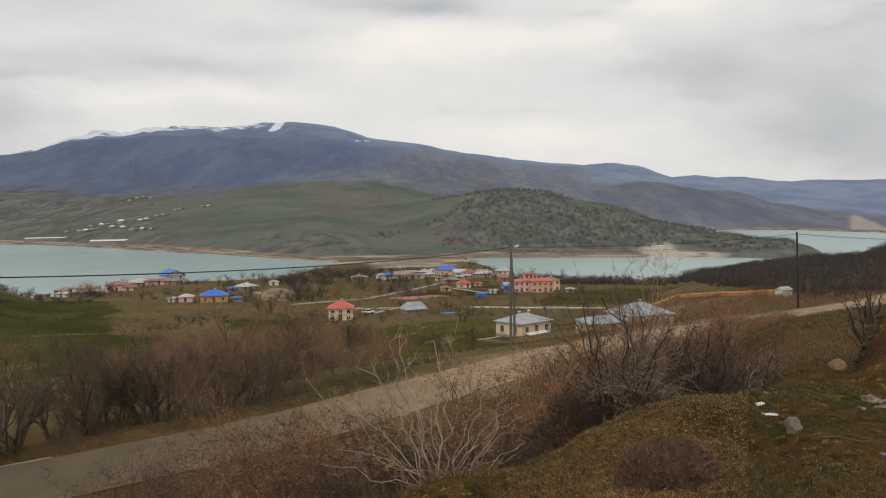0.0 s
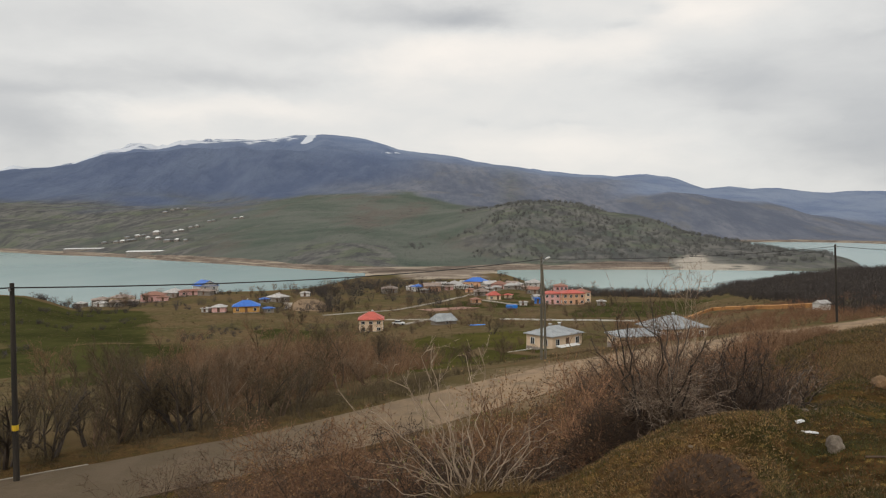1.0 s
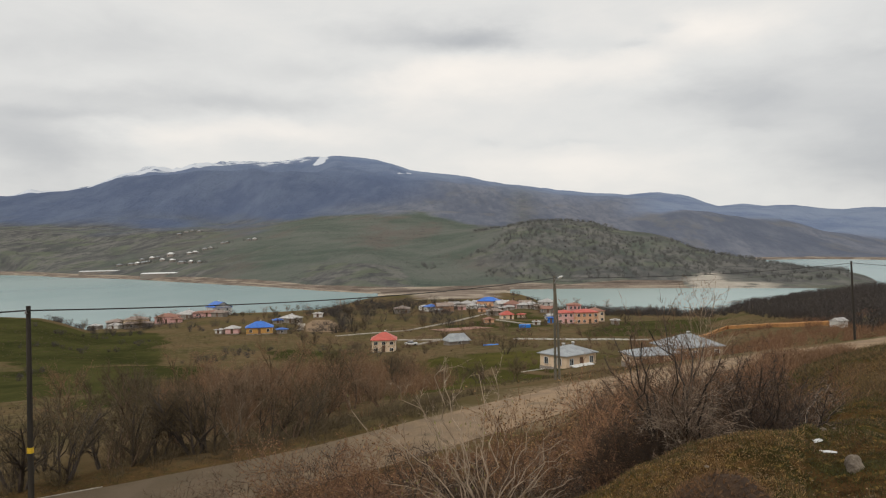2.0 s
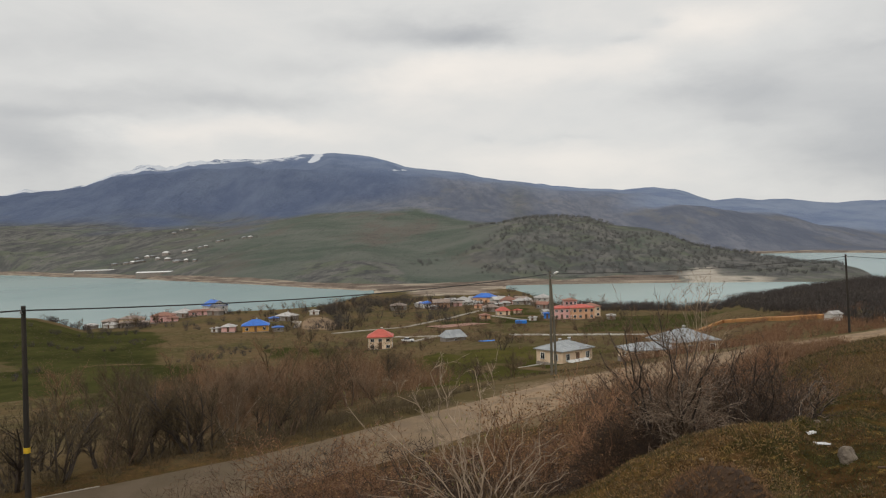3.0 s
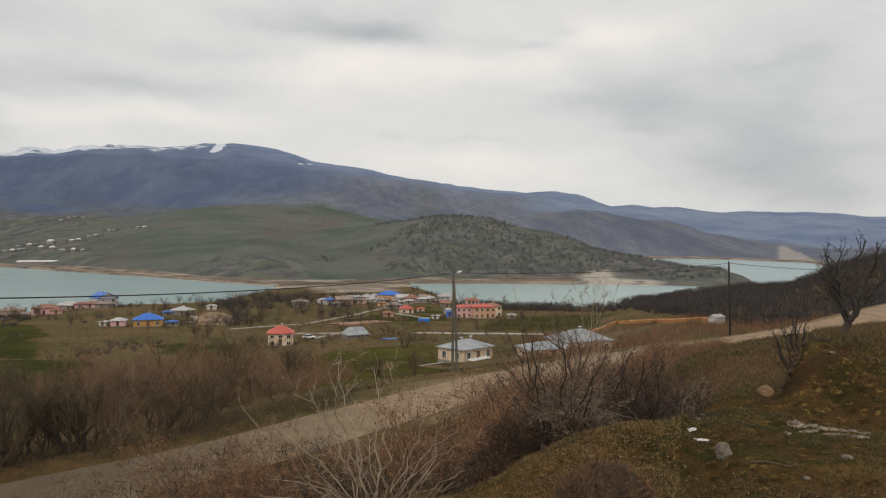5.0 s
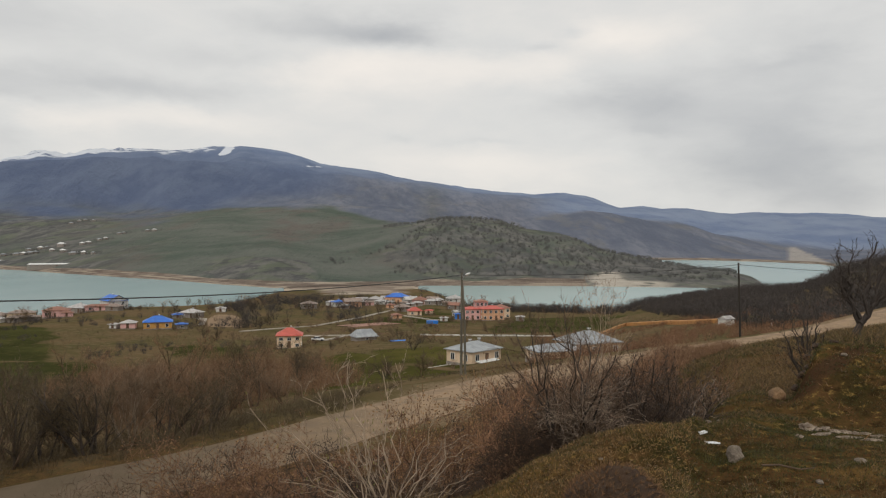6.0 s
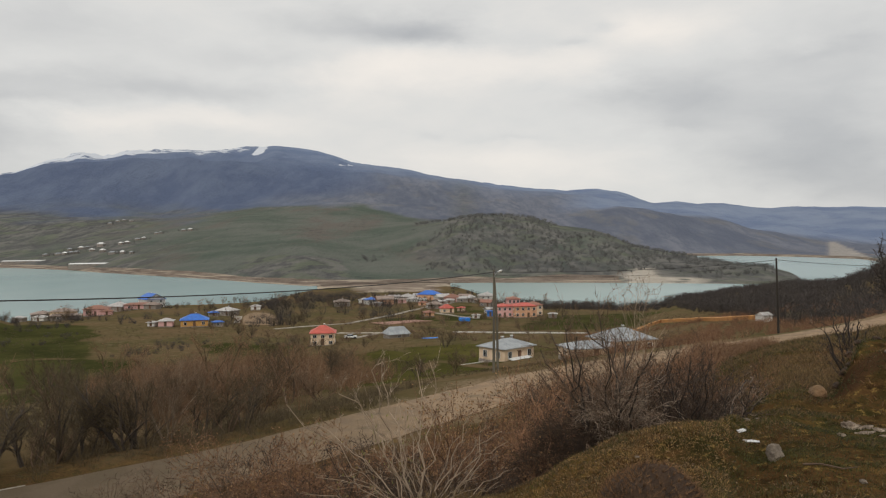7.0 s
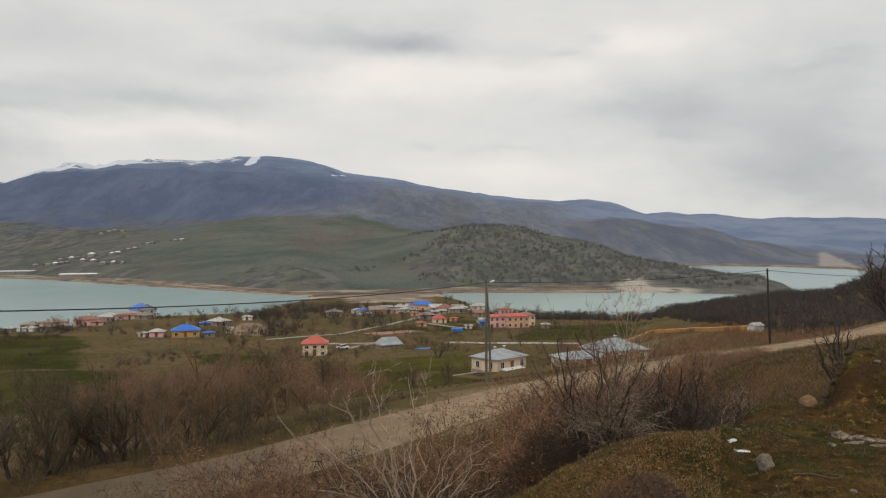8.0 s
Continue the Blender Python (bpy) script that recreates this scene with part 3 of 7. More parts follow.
WALL_YELLOW = plain("ochre_plaster", (0.62, 0.34, 0.10), (0.50, 0.27, 0.08), 0.6, 0.9)
WALL_PINK = plain("pink_plaster", (0.74, 0.45, 0.42), (0.62, 0.36, 0.33), 0.6, 0.9)
WALL_WHITE = plain("whitewash", (0.72, 0.70, 0.66), (0.55, 0.53, 0.49), 0.6, 0.9)
WALL_STONE = plain("grey_rubble_wall", (0.34, 0.30, 0.26), (0.22, 0.19, 0.165), 1.6, 0.95)
GLASS_DARK = plain("dark_window_pane", (0.03, 0.034, 0.04), (0.018, 0.02, 0.025), 2, 0.12, 0.05, 0.002)
FRAME_WHITE = plain("white_window_frame", (0.75, 0.75, 0.73), (0.62, 0.62, 0.60), 3, 0.6)
DOOR_BROWN = plain("brown_door", (0.17, 0.09, 0.05), (0.10, 0.055, 0.03), 3, 0.7)
TARP_BLUE = plain("blue_tarpaulin", (0.02, 0.22, 0.72), (0.02, 0.15, 0.52), 1.0, 0.5)
CLAY_COURT = plain("reddish_earth", (0.36, 0.20, 0.15), (0.26, 0.145, 0.105), 0.3, 0.95)
ORANGE_EARTH = plain("orange_earth", (0.52, 0.25, 0.075), (0.38, 0.18, 0.06), 0.5, 0.95)
YELLOW = plain("yellow_paint", (0.75, 0.50, 0.03), (0.6, 0.38, 0.02), 6, 0.6)
LAMP_GLASS = plain("frosted_lamp_cover", (0.85, 0.85, 0.83), (0.72, 0.72, 0.70), 6, 0.3)
CAR_WHITE = plain("white_car_paint", (0.75, 0.75, 0.75), (0.68, 0.68, 0.68), 2, 0.25)
RUBBER = plain("black_rubber", (0.025, 0.025, 0.025), (0.015, 0.015, 0.015), 4, 0.8)
ROCK_GREY = plain("grey_limestone", (0.30, 0.245, 0.185), (0.12, 0.094, 0.072), 5, 0.9, 0.8, 0.02)
ROCK_PALE = plain("pale_broken_stone", (0.42, 0.335, 0.25), (0.14, 0.10, 0.072), 7, 0.9, 0.9, 0.02)
ROCK_TAN = plain("tan_boulder", (0.30, 0.175, 0.085), (0.14, 0.090, 0.050), 5, 0.95, 0.8, 0.02)
RUBBISH = plain("white_plastic", (0.80, 0.80, 0.80), (0.68, 0.68, 0.69), 8, 0.45)
TWIG_GREY = twig_bark("grey_brown_twigs", (0.255, 0.174, 0.106), (0.115, 0.075, 0.044))
TWIG_ASH = twig_bark("ash_grey_twigs", (0.302, 0.227, 0.162), (0.115, 0.083, 0.058))
TWIG_RED = twig_bark("russet_twigs", (0.43, 0.228, 0.122), (0.20, 0.104, 0.057))
# blackish twigs; shade inside dense thickets is also put into this tone
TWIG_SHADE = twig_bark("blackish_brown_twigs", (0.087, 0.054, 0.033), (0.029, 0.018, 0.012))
TWIG_DUN = twig_bark("dun_twigs", (0.271, 0.155, 0.082), (0.113, 0.063, 0.034))
TWIG_BROWN = twig_bark("reddish_twigs", (0.268, 0.143, 0.074), (0.115, 0.059, 0.032))
TWIG_PALE = twig_bark("pale_twigs", (0.42, 0.33, 0.24), (0.24, 0.18, 0.125))
TWIG_DARK = twig_bark("dark_twigs", (0.188, 0.120, 0.074), (0.066, 0.042, 0.026))
TWIG_OLIVE = twig_bark("olive_brown_twigs", (0.124, 0.089, 0.042), (0.050, 0.035, 0.018))
BARK_BLACK = twig_bark("blackish_bark", (0.070, 0.052, 0.040), (0.028, 0.021, 0.017), 12)
TWIG_GOLD = twig_bark("pale_bleached_branches", (0.60, 0.48, 0.35), (0.25, 0.18, 0.12), 6)
BUD_GREEN = twig_bark("yellow_green_buds", (0.25, 0.23, 0.07), (0.15, 0.14, 0.045))
DRY_LEAF = twig_bark("dry_brown_leaves", (0.35, 0.200, 0.088), (0.12, 0.066, 0.034), 5)
LEAF_CHIPS = twig_bark("bleached_leaf_chips", (0.27, 0.175, 0.085), (0.085, 0.050, 0.024), 40)
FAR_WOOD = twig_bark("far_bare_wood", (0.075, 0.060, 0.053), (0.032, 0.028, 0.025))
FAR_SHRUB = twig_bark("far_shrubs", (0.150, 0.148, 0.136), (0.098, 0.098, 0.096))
STALKS = twig_bark("brown_stalks", (0.25, 0.135, 0.060), (0.060, 0.033, 0.017), 14)
STRAW = twig_bark("ochre_straw", (0.391, 0.242, 0.089), (0.128, 0.071, 0.029), 1.4)
GRASS_DRY = twig_bark("dry_grass", (0.197, 0.126, 0.048), (0.049, 0.030, 0.013), 1.1)
GRASS_GREEN = twig_bark("short_green_grass", (0.076, 0.069, 0.011), (0.018, 0.019, 0.004), 0.9)

# ---- helpers for meshes ----
def part(name, bm, material, parent=None, label=""):
    """Links a bmesh, or a (verts, faces) pair, as one mesh object."""
    me = bpy.data.meshes.new(name)
    if isinstance(bm, tuple):
        me.from_pydata(bm[0], [], bm[1])
    else:
        bm.to_mesh(me)
        bm.free()
    me.materials.append(material)
    ob = new(name, me)
    if parent is not None:
        ob.parent = parent
    return tagged(ob, label)


def thing(name, m, label, category, group="", kind=""):
    ob = new(name)
    ob.matrix_basis = m
    return tagged(ob, label, category, group, kind)


def box(bm, x, y, z, sx, sy, sz, rz=0.0, bevel=0.0):
    """A box with its base's middle at (x, y, z)."""
    made = bmesh.ops.create_cube(bm, size=1.0, matrix=pose(x, y, z + sz / 2, 0, 0, rz) @ Matrix.Diagonal((sx, sy, sz, 1)))
    if bevel:
        edges = list({e for v in made["verts"] for e in v.link_edges})
        bmesh.ops.bevel(bm, geom=edges, offset=bevel, segments=1, affect="EDGES")
    return bm


def block(*a, **k):
    return box(bmesh.new(), *a, **k)


def tube(bm, points, radii, sides=8):
    """A tapered tube through the points."""
    rings = []
    for i, p in enumerate(points):
        p = Vector(p)
        d = (Vector(points[min(i + 1, len(points) - 1)]) - Vector(points[max(i - 1, 0)])).normalized()
        a = d.orthogonal().normalized()
        b = d.cross(a)
        rings.append([bm.verts.new(p + radii[i] * (a * math.cos(2 * math.pi * k / sides) + b * math.sin(2 * math.pi * k / sides))) for k in range(sides)])
    for r, s in zip(rings, rings[1:]):
        for k in range(sides):
            bm.faces.new((r[k], r[(k + 1) % sides], s[(k + 1) % sides], s[k]))
    bm.faces.new(rings[0][::-1])
    bm.faces.new(rings[-1])
    return bm


def strip(points, width, lift=0.05, thick=0.12, on_ground=True, skew=0.0, crown=0.0):
    """A band of earth or paving along a line, with edges that go into the ground."""
    p = np.array(points, float)
    verts, faces = [], []
    for i in range(len(p)):
        d = p[min(i + 1, len(p) - 1)][:2] - p[max(i - 1, 0)][:2]
        n = np.array([-d[1], d[0]]) / max(np.hypot(*d), 1e-6)
        for k, s in enumerate((-0.5, -0.5, -0.25, 0.0, 0.25, 0.5, 0.5)):
            w = width * (1 + 0.05 * value_noise(i * 0.21, s * 9.0, 5)) if abs(s) > 0.4 else width
            q = p[i][:2] + n * s * w
            z = p[i][2] if len(p[i]) > 2 else ground_z(*q)
            verts.append((q[0], q[1], z + (lift + crown * (0.25 - s * s) if k not in (0, 6) else lift - thick)))
    for i in range(len(p) - 1):
        for k in range(6):
            a = i * 7 + k
            faces.append((a, a + 1, a + 8, a + 7))
    return verts, faces


def densify(points, step):
    out = []
    for a, b in zip(points, points[1:]):
        n = max(1, int(math.dist(a, b) / step))
        out += [tuple(a[k] + (b[k] - a[k]) * t / n for k in range(len(a))) for t in range(n)]
    return out + [points[-1]]


# ---- the ground: one sheet from underfoot to the mountain crest ----
AZ = np.concatenate([np.arange(-180, -44, 4.0), np.arange(-42, 42.01, 0.21), np.arange(44, 180, 4.0)])


def rings(az):
    """Distances of the grid's rows for each azimuth: the rows follow the road, the shores and the crests."""
    rf, ns, fs, hd, s2, one = road_far(az), near_shore(az), far_shore(az), hill_d(az), shore2_d(az), np.ones_like(az)
    marks = [one * 0.32, one * 5, rf - 8, rf + 9, one * 160, one * 375, ns - 12, ns + 8, fs - 10, fs, fs * 1.07, fs * 1.14, hd, s2, s2 * 1.03, one * 2750, one * 3400, one * 4400, one * 4900]
    counts = [60, 95, 22, 60, 70, 16, 5, 14, 3, 12, 8, 56, 34, 5, 26, 30, 60, 8]
    rows = [marks[0]]
    for a, b, n in zip(marks, marks[1:], counts):
        rows += [a * (b / a) ** ((k + 1) / n) for k in range(n)]
    return np.stack(rows, 1)


RAD = rings(AZ)


def in_quad(x, y, quad):
    """1 inside a convex four-sided plot, fading over some metres at its edges."""
    inside = np.full(x.shape, 1e9)
    for (x0, y0), (x1, y1) in zip(quad, quad[1:] + quad[:1]):
        l = math.hypot(x1 - x0, y1 - y0)
        inside = np.minimum(inside, ((x1 - x0) * (y - y0) - (y1 - y0) * (x - x0)) / l)
    soft = np.clip(np.hypot(x, y) / 40, 2.0, 7.0)
    return smooth(-soft, soft, inside + 2.4 * soft * fbm(x, y, 26, 5, 41))


# plots of winter wheat and pasture, corners anticlockwise
PLOTS = [[(-10, 76), (8, 92), (17, 134), (2, 168)], [(-10, 76), (2, 168), (-12, 205), (-38, 150)], [(12, 134), (30, 170), (14, 205), (-12, 205)], [(-175, 205), (-88, 190), (-135, 300), (-225, 310)],
         [(-120, 176), (-92, 199), (-112, 222), (-145, 200)], [(-24, 95), (-19, 100), (-41, 150), (-50, 145)], [(6, 300), (30, 300), (28, 335), (4, 352)],
         [(-14, 300), (8, 300), (4, 352), (-8, 352)], [(12, 362), (28, 362), (29, 430), (10, 410)], [(34, 240), (80, 255), (120, 370), (52, 330)], [(-60, 205), (-36, 190), (-36, 220), (-66, 240)], [(-105, 110), (-60, 135), (-75, 190), (-150, 190)], [(-62, 100), (-46, 108), (-52, 135), (-74, 140)]]


def build_ground():
    z = land(AZ, RAD)
    a = np.radians(AZ)[:, None]
    x, y, d = RAD * np.sin(a), RAD * np.cos(a), RAD
    n, m = z.shape
    verts = np.stack([x, y, z], 2).reshape(-1, 3)
    i, j = np.meshgrid(np.arange(n), np.arange(m - 1), indexing="ij")
    i2 = (i + 1) % n
    quads = np.stack([i * m + j, i * m + j + 1, i2 * m + j + 1, i2 * m + j], 2).reshape(-1, 4)
    me = bpy.data.meshes.new("ground")
    centre = len(verts)
    verts = np.vstack([verts, [[0, 0, 0.0]]])
    cap = [(centre, k * m, ((k + 1) % n) * m) for k in range(n)]
    me.from_pydata(verts.tolist(), [], quads.tolist() + cap)
    me.materials.append(LAND)
    me.polygons.foreach_set("use_smooth", np.ones(len(me.polygons), bool))
    azg = np.repeat(AZ[:, None], m, 1)
    fs = far_shore(AZ)[:, None]
    ns = np.minimum(near_shore(AZ)[:, None], fs - 36)
    over = smooth(0.97, 1.0, d / fs)
    cover_near, cover_far, zone = np.zeros((n, m, 4)), np.zeros((n, m, 4)), np.zeros((n, m, 4))
    cover_near[..., 0] = smooth(30, 60, d)
    for q in PLOTS:
        cover_near[..., 1] = np.maximum(cover_near[..., 1], in_quad(x, y, q))
    gap, _ = road_gap(x, y)
    gap = gap.reshape(x.shape)
    verge = (1 - smooth(3.2, 7.5, gap + 2.5 * fbm(x, y, 5, 3, 44)))
    sand = np.exp(-((azg + 12.9) / 1.25) ** 4) * smooth(308, 314, d) * (1 - smooth(331, 337, d))
    cover_near[..., 2] = np.maximum(verge * (0.22 + 0.3 * smooth(-12, 4, x)), np.clip(1.6 * sand, 0, 1))
    # east of the lake's narrows the slopes are scrubby; the western hill is pasture
    e = np.degrees(np.arctan2(z - EYE, d))
    pasture = (0.45 * smooth(-23, -18, azg) + 0.55 * smooth(-17, -9, azg + 4 * fbm(x, y, 200, 3, 58) + 2.5 * (e - 0.6))) * (1 - smooth(-4, 3, azg + 3 * fbm(x, y, 240, 3, 51)))
    knoll = np.exp(-((azg + 10) / 3.6) ** 4) * (1 - smooth(-1.35, -0.9, e + 0.3 * np.abs((azg + 10) / 3.6) ** 2 + 0.3 * fbm(x, y, 90, 3, 55)))
    cover_far[..., 0] = np.clip(0.62 - 0.55 * pasture + 0.9 * knoll + 0.3 * smooth(1900, 2300, d), 0, 1)
    edge = meadow_top(azg)
    loose = 1 - smooth(-20, -15, azg)
    slope_wood = smooth(-0.1 - 0.7 * loose, 0.22 + 0.8 * loose, e - edge + (0.35 + 0.9 * loose) * fbm(x, y, 260, 4, 53)) * (1 - smooth(1, 5, azg))
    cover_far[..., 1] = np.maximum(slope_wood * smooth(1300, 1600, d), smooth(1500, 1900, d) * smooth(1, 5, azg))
    top = smooth(3900, 4200, d) * smooth(-0.75, -0.25, e - crest_el(azg)) * (1 - smooth(-13, -10.5, azg)) * (0.50 + 0.12 * smooth(-15, -24, azg))
    gully = np.exp(-((azg + 12.7 + (e - 7.2) * -0.9) / 0.42) ** 2) * smooth(3500, 3700, d) * smooth(6.55, 6.8, e) * 0.9
    patch = np.exp(-((azg + 6.6) / 1.2) ** 2) * np.exp(-((e - 6.05) / 0.13) ** 2) * smooth(3500, 3700, d) * 0.52
    east = smooth(11, 14, azg) * smooth(4150, 4350, d) * (0.36 + 0.16 * np.exp(-((azg - 14) / 1.5) ** 2) + 0.12 * np.exp(-((azg - 29) / 4) ** 2))
    cover_far[..., 2] = np.maximum.reduce([top, gully, patch, east])
    zone[..., 0] = over
    # share of painted haze, growing with distance
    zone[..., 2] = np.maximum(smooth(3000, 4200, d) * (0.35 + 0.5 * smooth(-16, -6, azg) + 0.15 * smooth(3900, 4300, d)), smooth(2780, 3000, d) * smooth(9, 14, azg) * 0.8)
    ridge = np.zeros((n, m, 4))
    # where the western slopes take the painted cloud shade
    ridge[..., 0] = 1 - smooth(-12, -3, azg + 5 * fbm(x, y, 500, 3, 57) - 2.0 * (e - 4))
    low = LAKE + np.where(d < fs - 5, 1.6, 0.4 + 0.8 * np.maximum(beach_rise(azg), 0.6)) + 0.7 * fbm(x, y, 160, 3, 61)
    low = np.where((d > 1600) & (azg > 18), LAKE + 5.0, low)
    zone[..., 1] = (1 - smooth(low - 0.9, low + 0.9, z)) * smooth(ns - 12, ns + 8, d) * (0.72 + 0.28 * smooth(-9, -4, azg) * (1 - smooth(26, 28, azg))) * (d < 2600)
    cliff = np.exp(-((azg - 16.9) / 0.8) ** 2) * smooth(-3.3, -3.1, e) * (1 - smooth(-2.2, -1.85, e)) + np.exp(-((azg - 19.0) / 2.6) ** 2) * smooth(-3.3, -3.15, e) * (1 - smooth(-2.85, -2.65, e))
    cape = np.clip(1.3 * cliff * (d < 900) + 1.5 * np.exp(-((azg - 16.6) / 1.3) ** 2) * np.exp(-((d - 748) / 34) ** 2) + 1.2 * np.exp(-((azg - 18.3) / 1.6) ** 2) * np.exp(-((d - 728) / 12) ** 2), 0, 1)
    zone[..., 1] *= 1 - 0.6 * smooth(19.5, 21.5, azg) * (d < 1500)
    quarry = smooth(29.3, 29.6, azg) * (1 - smooth(0.0, 0.3, azg - 29.7 + 2.0 * (e + 0.1))) * smooth(-1.3, -1.2, e) * (1 - smooth(-0.15, -0.05, e)) * (d > 1700)
    arm_shore = (1 - smooth(LAKE + 3.0, LAKE + 5.5, z)) * (d > 1600) * (azg > 18) * smooth(-0.4, 0.2, fbm(x, y, 90, 3, 64))
    isthmus = smooth(535, 590, d + 40 * fbm(x, y, 60, 3, 65)) * (d < fs + 4) * np.exp(-((azg + 2.2) / 4.2) ** 4)
    zone[..., 1] = np.clip(np.maximum(zone[..., 1] * (1 - cape), 0.75 * isthmus), 0, 1)
    bare = np.zeros((n, m, 4))
    gully_mid = 29.6 + 1.05 * (e + 10.6)
    bare[..., 0] = np.exp(-((azg - gully_mid + 1.5 * fbm(x, y, 1.2, 3, 62)) / 0.95) ** 2) * smooth(-11.8, -10.6, e) * (1 - smooth(-6.6, -5.6, e)) * (d < 26) * (d > 6)
    bare[..., 2] = 0.6 * quarry + 0.55 * arm_shore + cape * smooth(-0.25, 0.35, fbm(x, y, 14, 3, 63) + 0.5 * cape)
    for q in PLOTS[:3]:
        bare[..., 1] = np.maximum(bare[..., 1], in_quad(x, y, q))
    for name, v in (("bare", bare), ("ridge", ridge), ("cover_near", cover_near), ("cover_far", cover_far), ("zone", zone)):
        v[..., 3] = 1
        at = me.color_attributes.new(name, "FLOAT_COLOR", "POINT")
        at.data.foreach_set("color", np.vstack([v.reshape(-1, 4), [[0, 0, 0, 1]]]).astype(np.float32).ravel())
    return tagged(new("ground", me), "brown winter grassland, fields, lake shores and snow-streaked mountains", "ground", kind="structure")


ground = build_ground()

# ---- the reservoir ----
def build_water():
    n, verts, faces = 96, [(0, 300, LAKE)], []
    rings = (400, 900, 1700, 2700)
    for r in rings:
        verts += [(r * math.sin(2 * math.pi * k / n), 300 + r * math.cos(2 * math.pi * k / n), LAKE) for k in range(n)]
    faces += [(0, 1 + (k + 1) % n, 1 + k) for k in range(n)]
    for q in range(len(rings) - 1):
        a = 1 + q * n
        faces += [(a + k, a + (k + 1) % n, a + n + (k + 1) % n, a + n + k) for k in range(n)]
    return verts, faces


water = tagged(part("water", build_water(), WATER), "milky turquoise reservoir water, lightly rippled", "lake", kind="structure")

# ---- the road and lanes ----
road = tagged(part("road", strip(ROAD_LINE, 6.2, 0.06, 0.5, crown=0.35), GRAVEL), "pale gravel road with worn tracks and ragged edges", "road", kind="structure")
EDGE = np.array([(p[0], p[1]) for p in ROAD_LINE if -40 < p[0] < -17])
run = np.gradient(EDGE, axis=0)
run /= np.linalg.norm(run, axis=1)[:, None]
EDGE = EDGE + 3.12 * np.stack([-run[:, 1], run[:, 0]], 1)
tagged(part("road_edge", strip([(x, y, -9.9) for x, y in EDGE], 0.11, 0.075, 0.4), LANE), "thin pale line of gravel along the road's edge", "road edge", kind="structure")
LANES = [[(-60, 285), (-33, 301), (-20, 335), (0, 398), (6, 418)], [(-32, 262), (-28, 259), (-15, 251), (-10, 246)], [(-24, 239), (-16, 250)], [(4.6, 358), (17, 331), (24, 326)], [(12, 442), (30, 442)], [(-92, 343), (-84, 326), (-80, 306)]]
for line in LANES:
    tagged(part("lane", strip(densify(line, 4.0), 2.6, 0.22, 0.8), LANE), "pale unpaved village lane through the fields", "lane", kind="structure")
tagged(part("clay_court", strip(densify([(-20, 292), (-1, 306)], 3.0), 13.0, 0.2, 0.8), CLAY_COURT), "bare reddish earth yard beside the lane", "yard", kind="structure")
tagged(part("earth_bank", strip(densify([(62, 216), (66.3, 224.2), (76.6, 246.8), (83.5, 255.7), (85.9, 239.4), (84.1, 210.3), (81.4, 184.5), (79.6, 165.0)], 3.0), 1.4, 1.0, 2.2), ORANGE_EARTH), "low bank of fresh orange earth along a ditch", "bank", kind="structure")

# ---- the power line along the road ----
def power_pole(x, y, top, lean=(0, 0), lamp=False, mark=False, stay=False):
    z0 = ground_z(x, y)
    h = top - z0
    label = "dark wooden power pole with a yellow tag beside the road" if mark else ("dark wooden pole with a street lamp and a second stay pole" if lamp else "dark wooden power pole beside the gravel road")
    ob = thing("street_lamp" if lamp else "power_pole", pose(x, y, z0), label, "street lamp" if lamp else "power pole", "poles of the power line")
    tx, ty = lean
    part("pole", tube(bmesh.new(), [(0, 0, -0.6), (tx * 0.4, ty * 0.4, h * 0.4), (tx, ty, h)], [0.14, 0.125, 0.10], 10), POLE_GREY if lamp else WOOD_POLE, ob)
    bm = bmesh.new()
    tube(bm, [(tx, ty, h - 0.35), (tx + 0.02, ty - 0.22, h - 0.33)], [0.02, 0.02], 6)
    tube(bm, [(tx + 0.02, ty - 0.22, h - 0.36), (tx + 0.02, ty - 0.22, h - 0.2)], [0.05, 0.035], 8)
    part("insulator", bm, CONCRETE, ob, "grey porcelain insulator on a hook")
    if mark:
        part("tag", tube(bmesh.new(), [(tx * 0.28, ty * 0.28, h * 0.262), (tx * 0.29, ty * 0.29, h * 0.29)], [0.15, 0.15], 10), YELLOW, ob, "yellow band round the pole")
    if lamp:
        arm = part("arm", tube(bmesh.new(), [(tx, ty - 0.1, h - 0.7), (tx + 0.1, ty - 0.2, h - 0.42), (tx + 0.26, ty - 0.32, h - 0.28)], [0.04, 0.036, 0.034], 7), STEEL, ob, "grey steel lamp arm")
        bm = bmesh.new()
        bmesh.ops.create_uvsphere(bm, u_segments=12, v_segments=8, radius=1.0, matrix=pose(tx + 0.46, ty - 0.45, h - 0.14, 0, -24, -30) @ Matrix.Diagonal((0.34, 0.15, 0.10, 1)))
        head = part("lamp_head", bm, STEEL, arm, "grey lamp housing")
        bm = bmesh.new()
        bmesh.ops.create_uvsphere(bm, u_segments=12, v_segments=6, radius=1.0, matrix=pose(tx + 0.5, ty - 0.5, h - 0.13, 0, -24, -30) @ Matrix.Diagonal((0.30, 0.15, 0.12, 1)))
        part("cover", bm, LAMP_GLASS, arm, "white frosted lamp cover")
    if stay:
        part("stay_pole", tube(bmesh.new(), [(0.42, 0.2, -0.6), (0.34, 0.15, h * 0.5), (0.12, 0.05, h * 0.88)], [0.12, 0.11, 0.09], 8), POLE_GREY, ob, "slanting wooden stay pole")
    return Vector((x + tx, y + ty - 0.2, top - 0.2))


TOP_L = power_pole(-21.1, 32.1, EYE - 2.3, (0.0, 0.0), mark=True)
TOP_M = power_pole(6.4, 68.5, EYE - 2.65, (0.05, 0), lamp=True, stay=True)
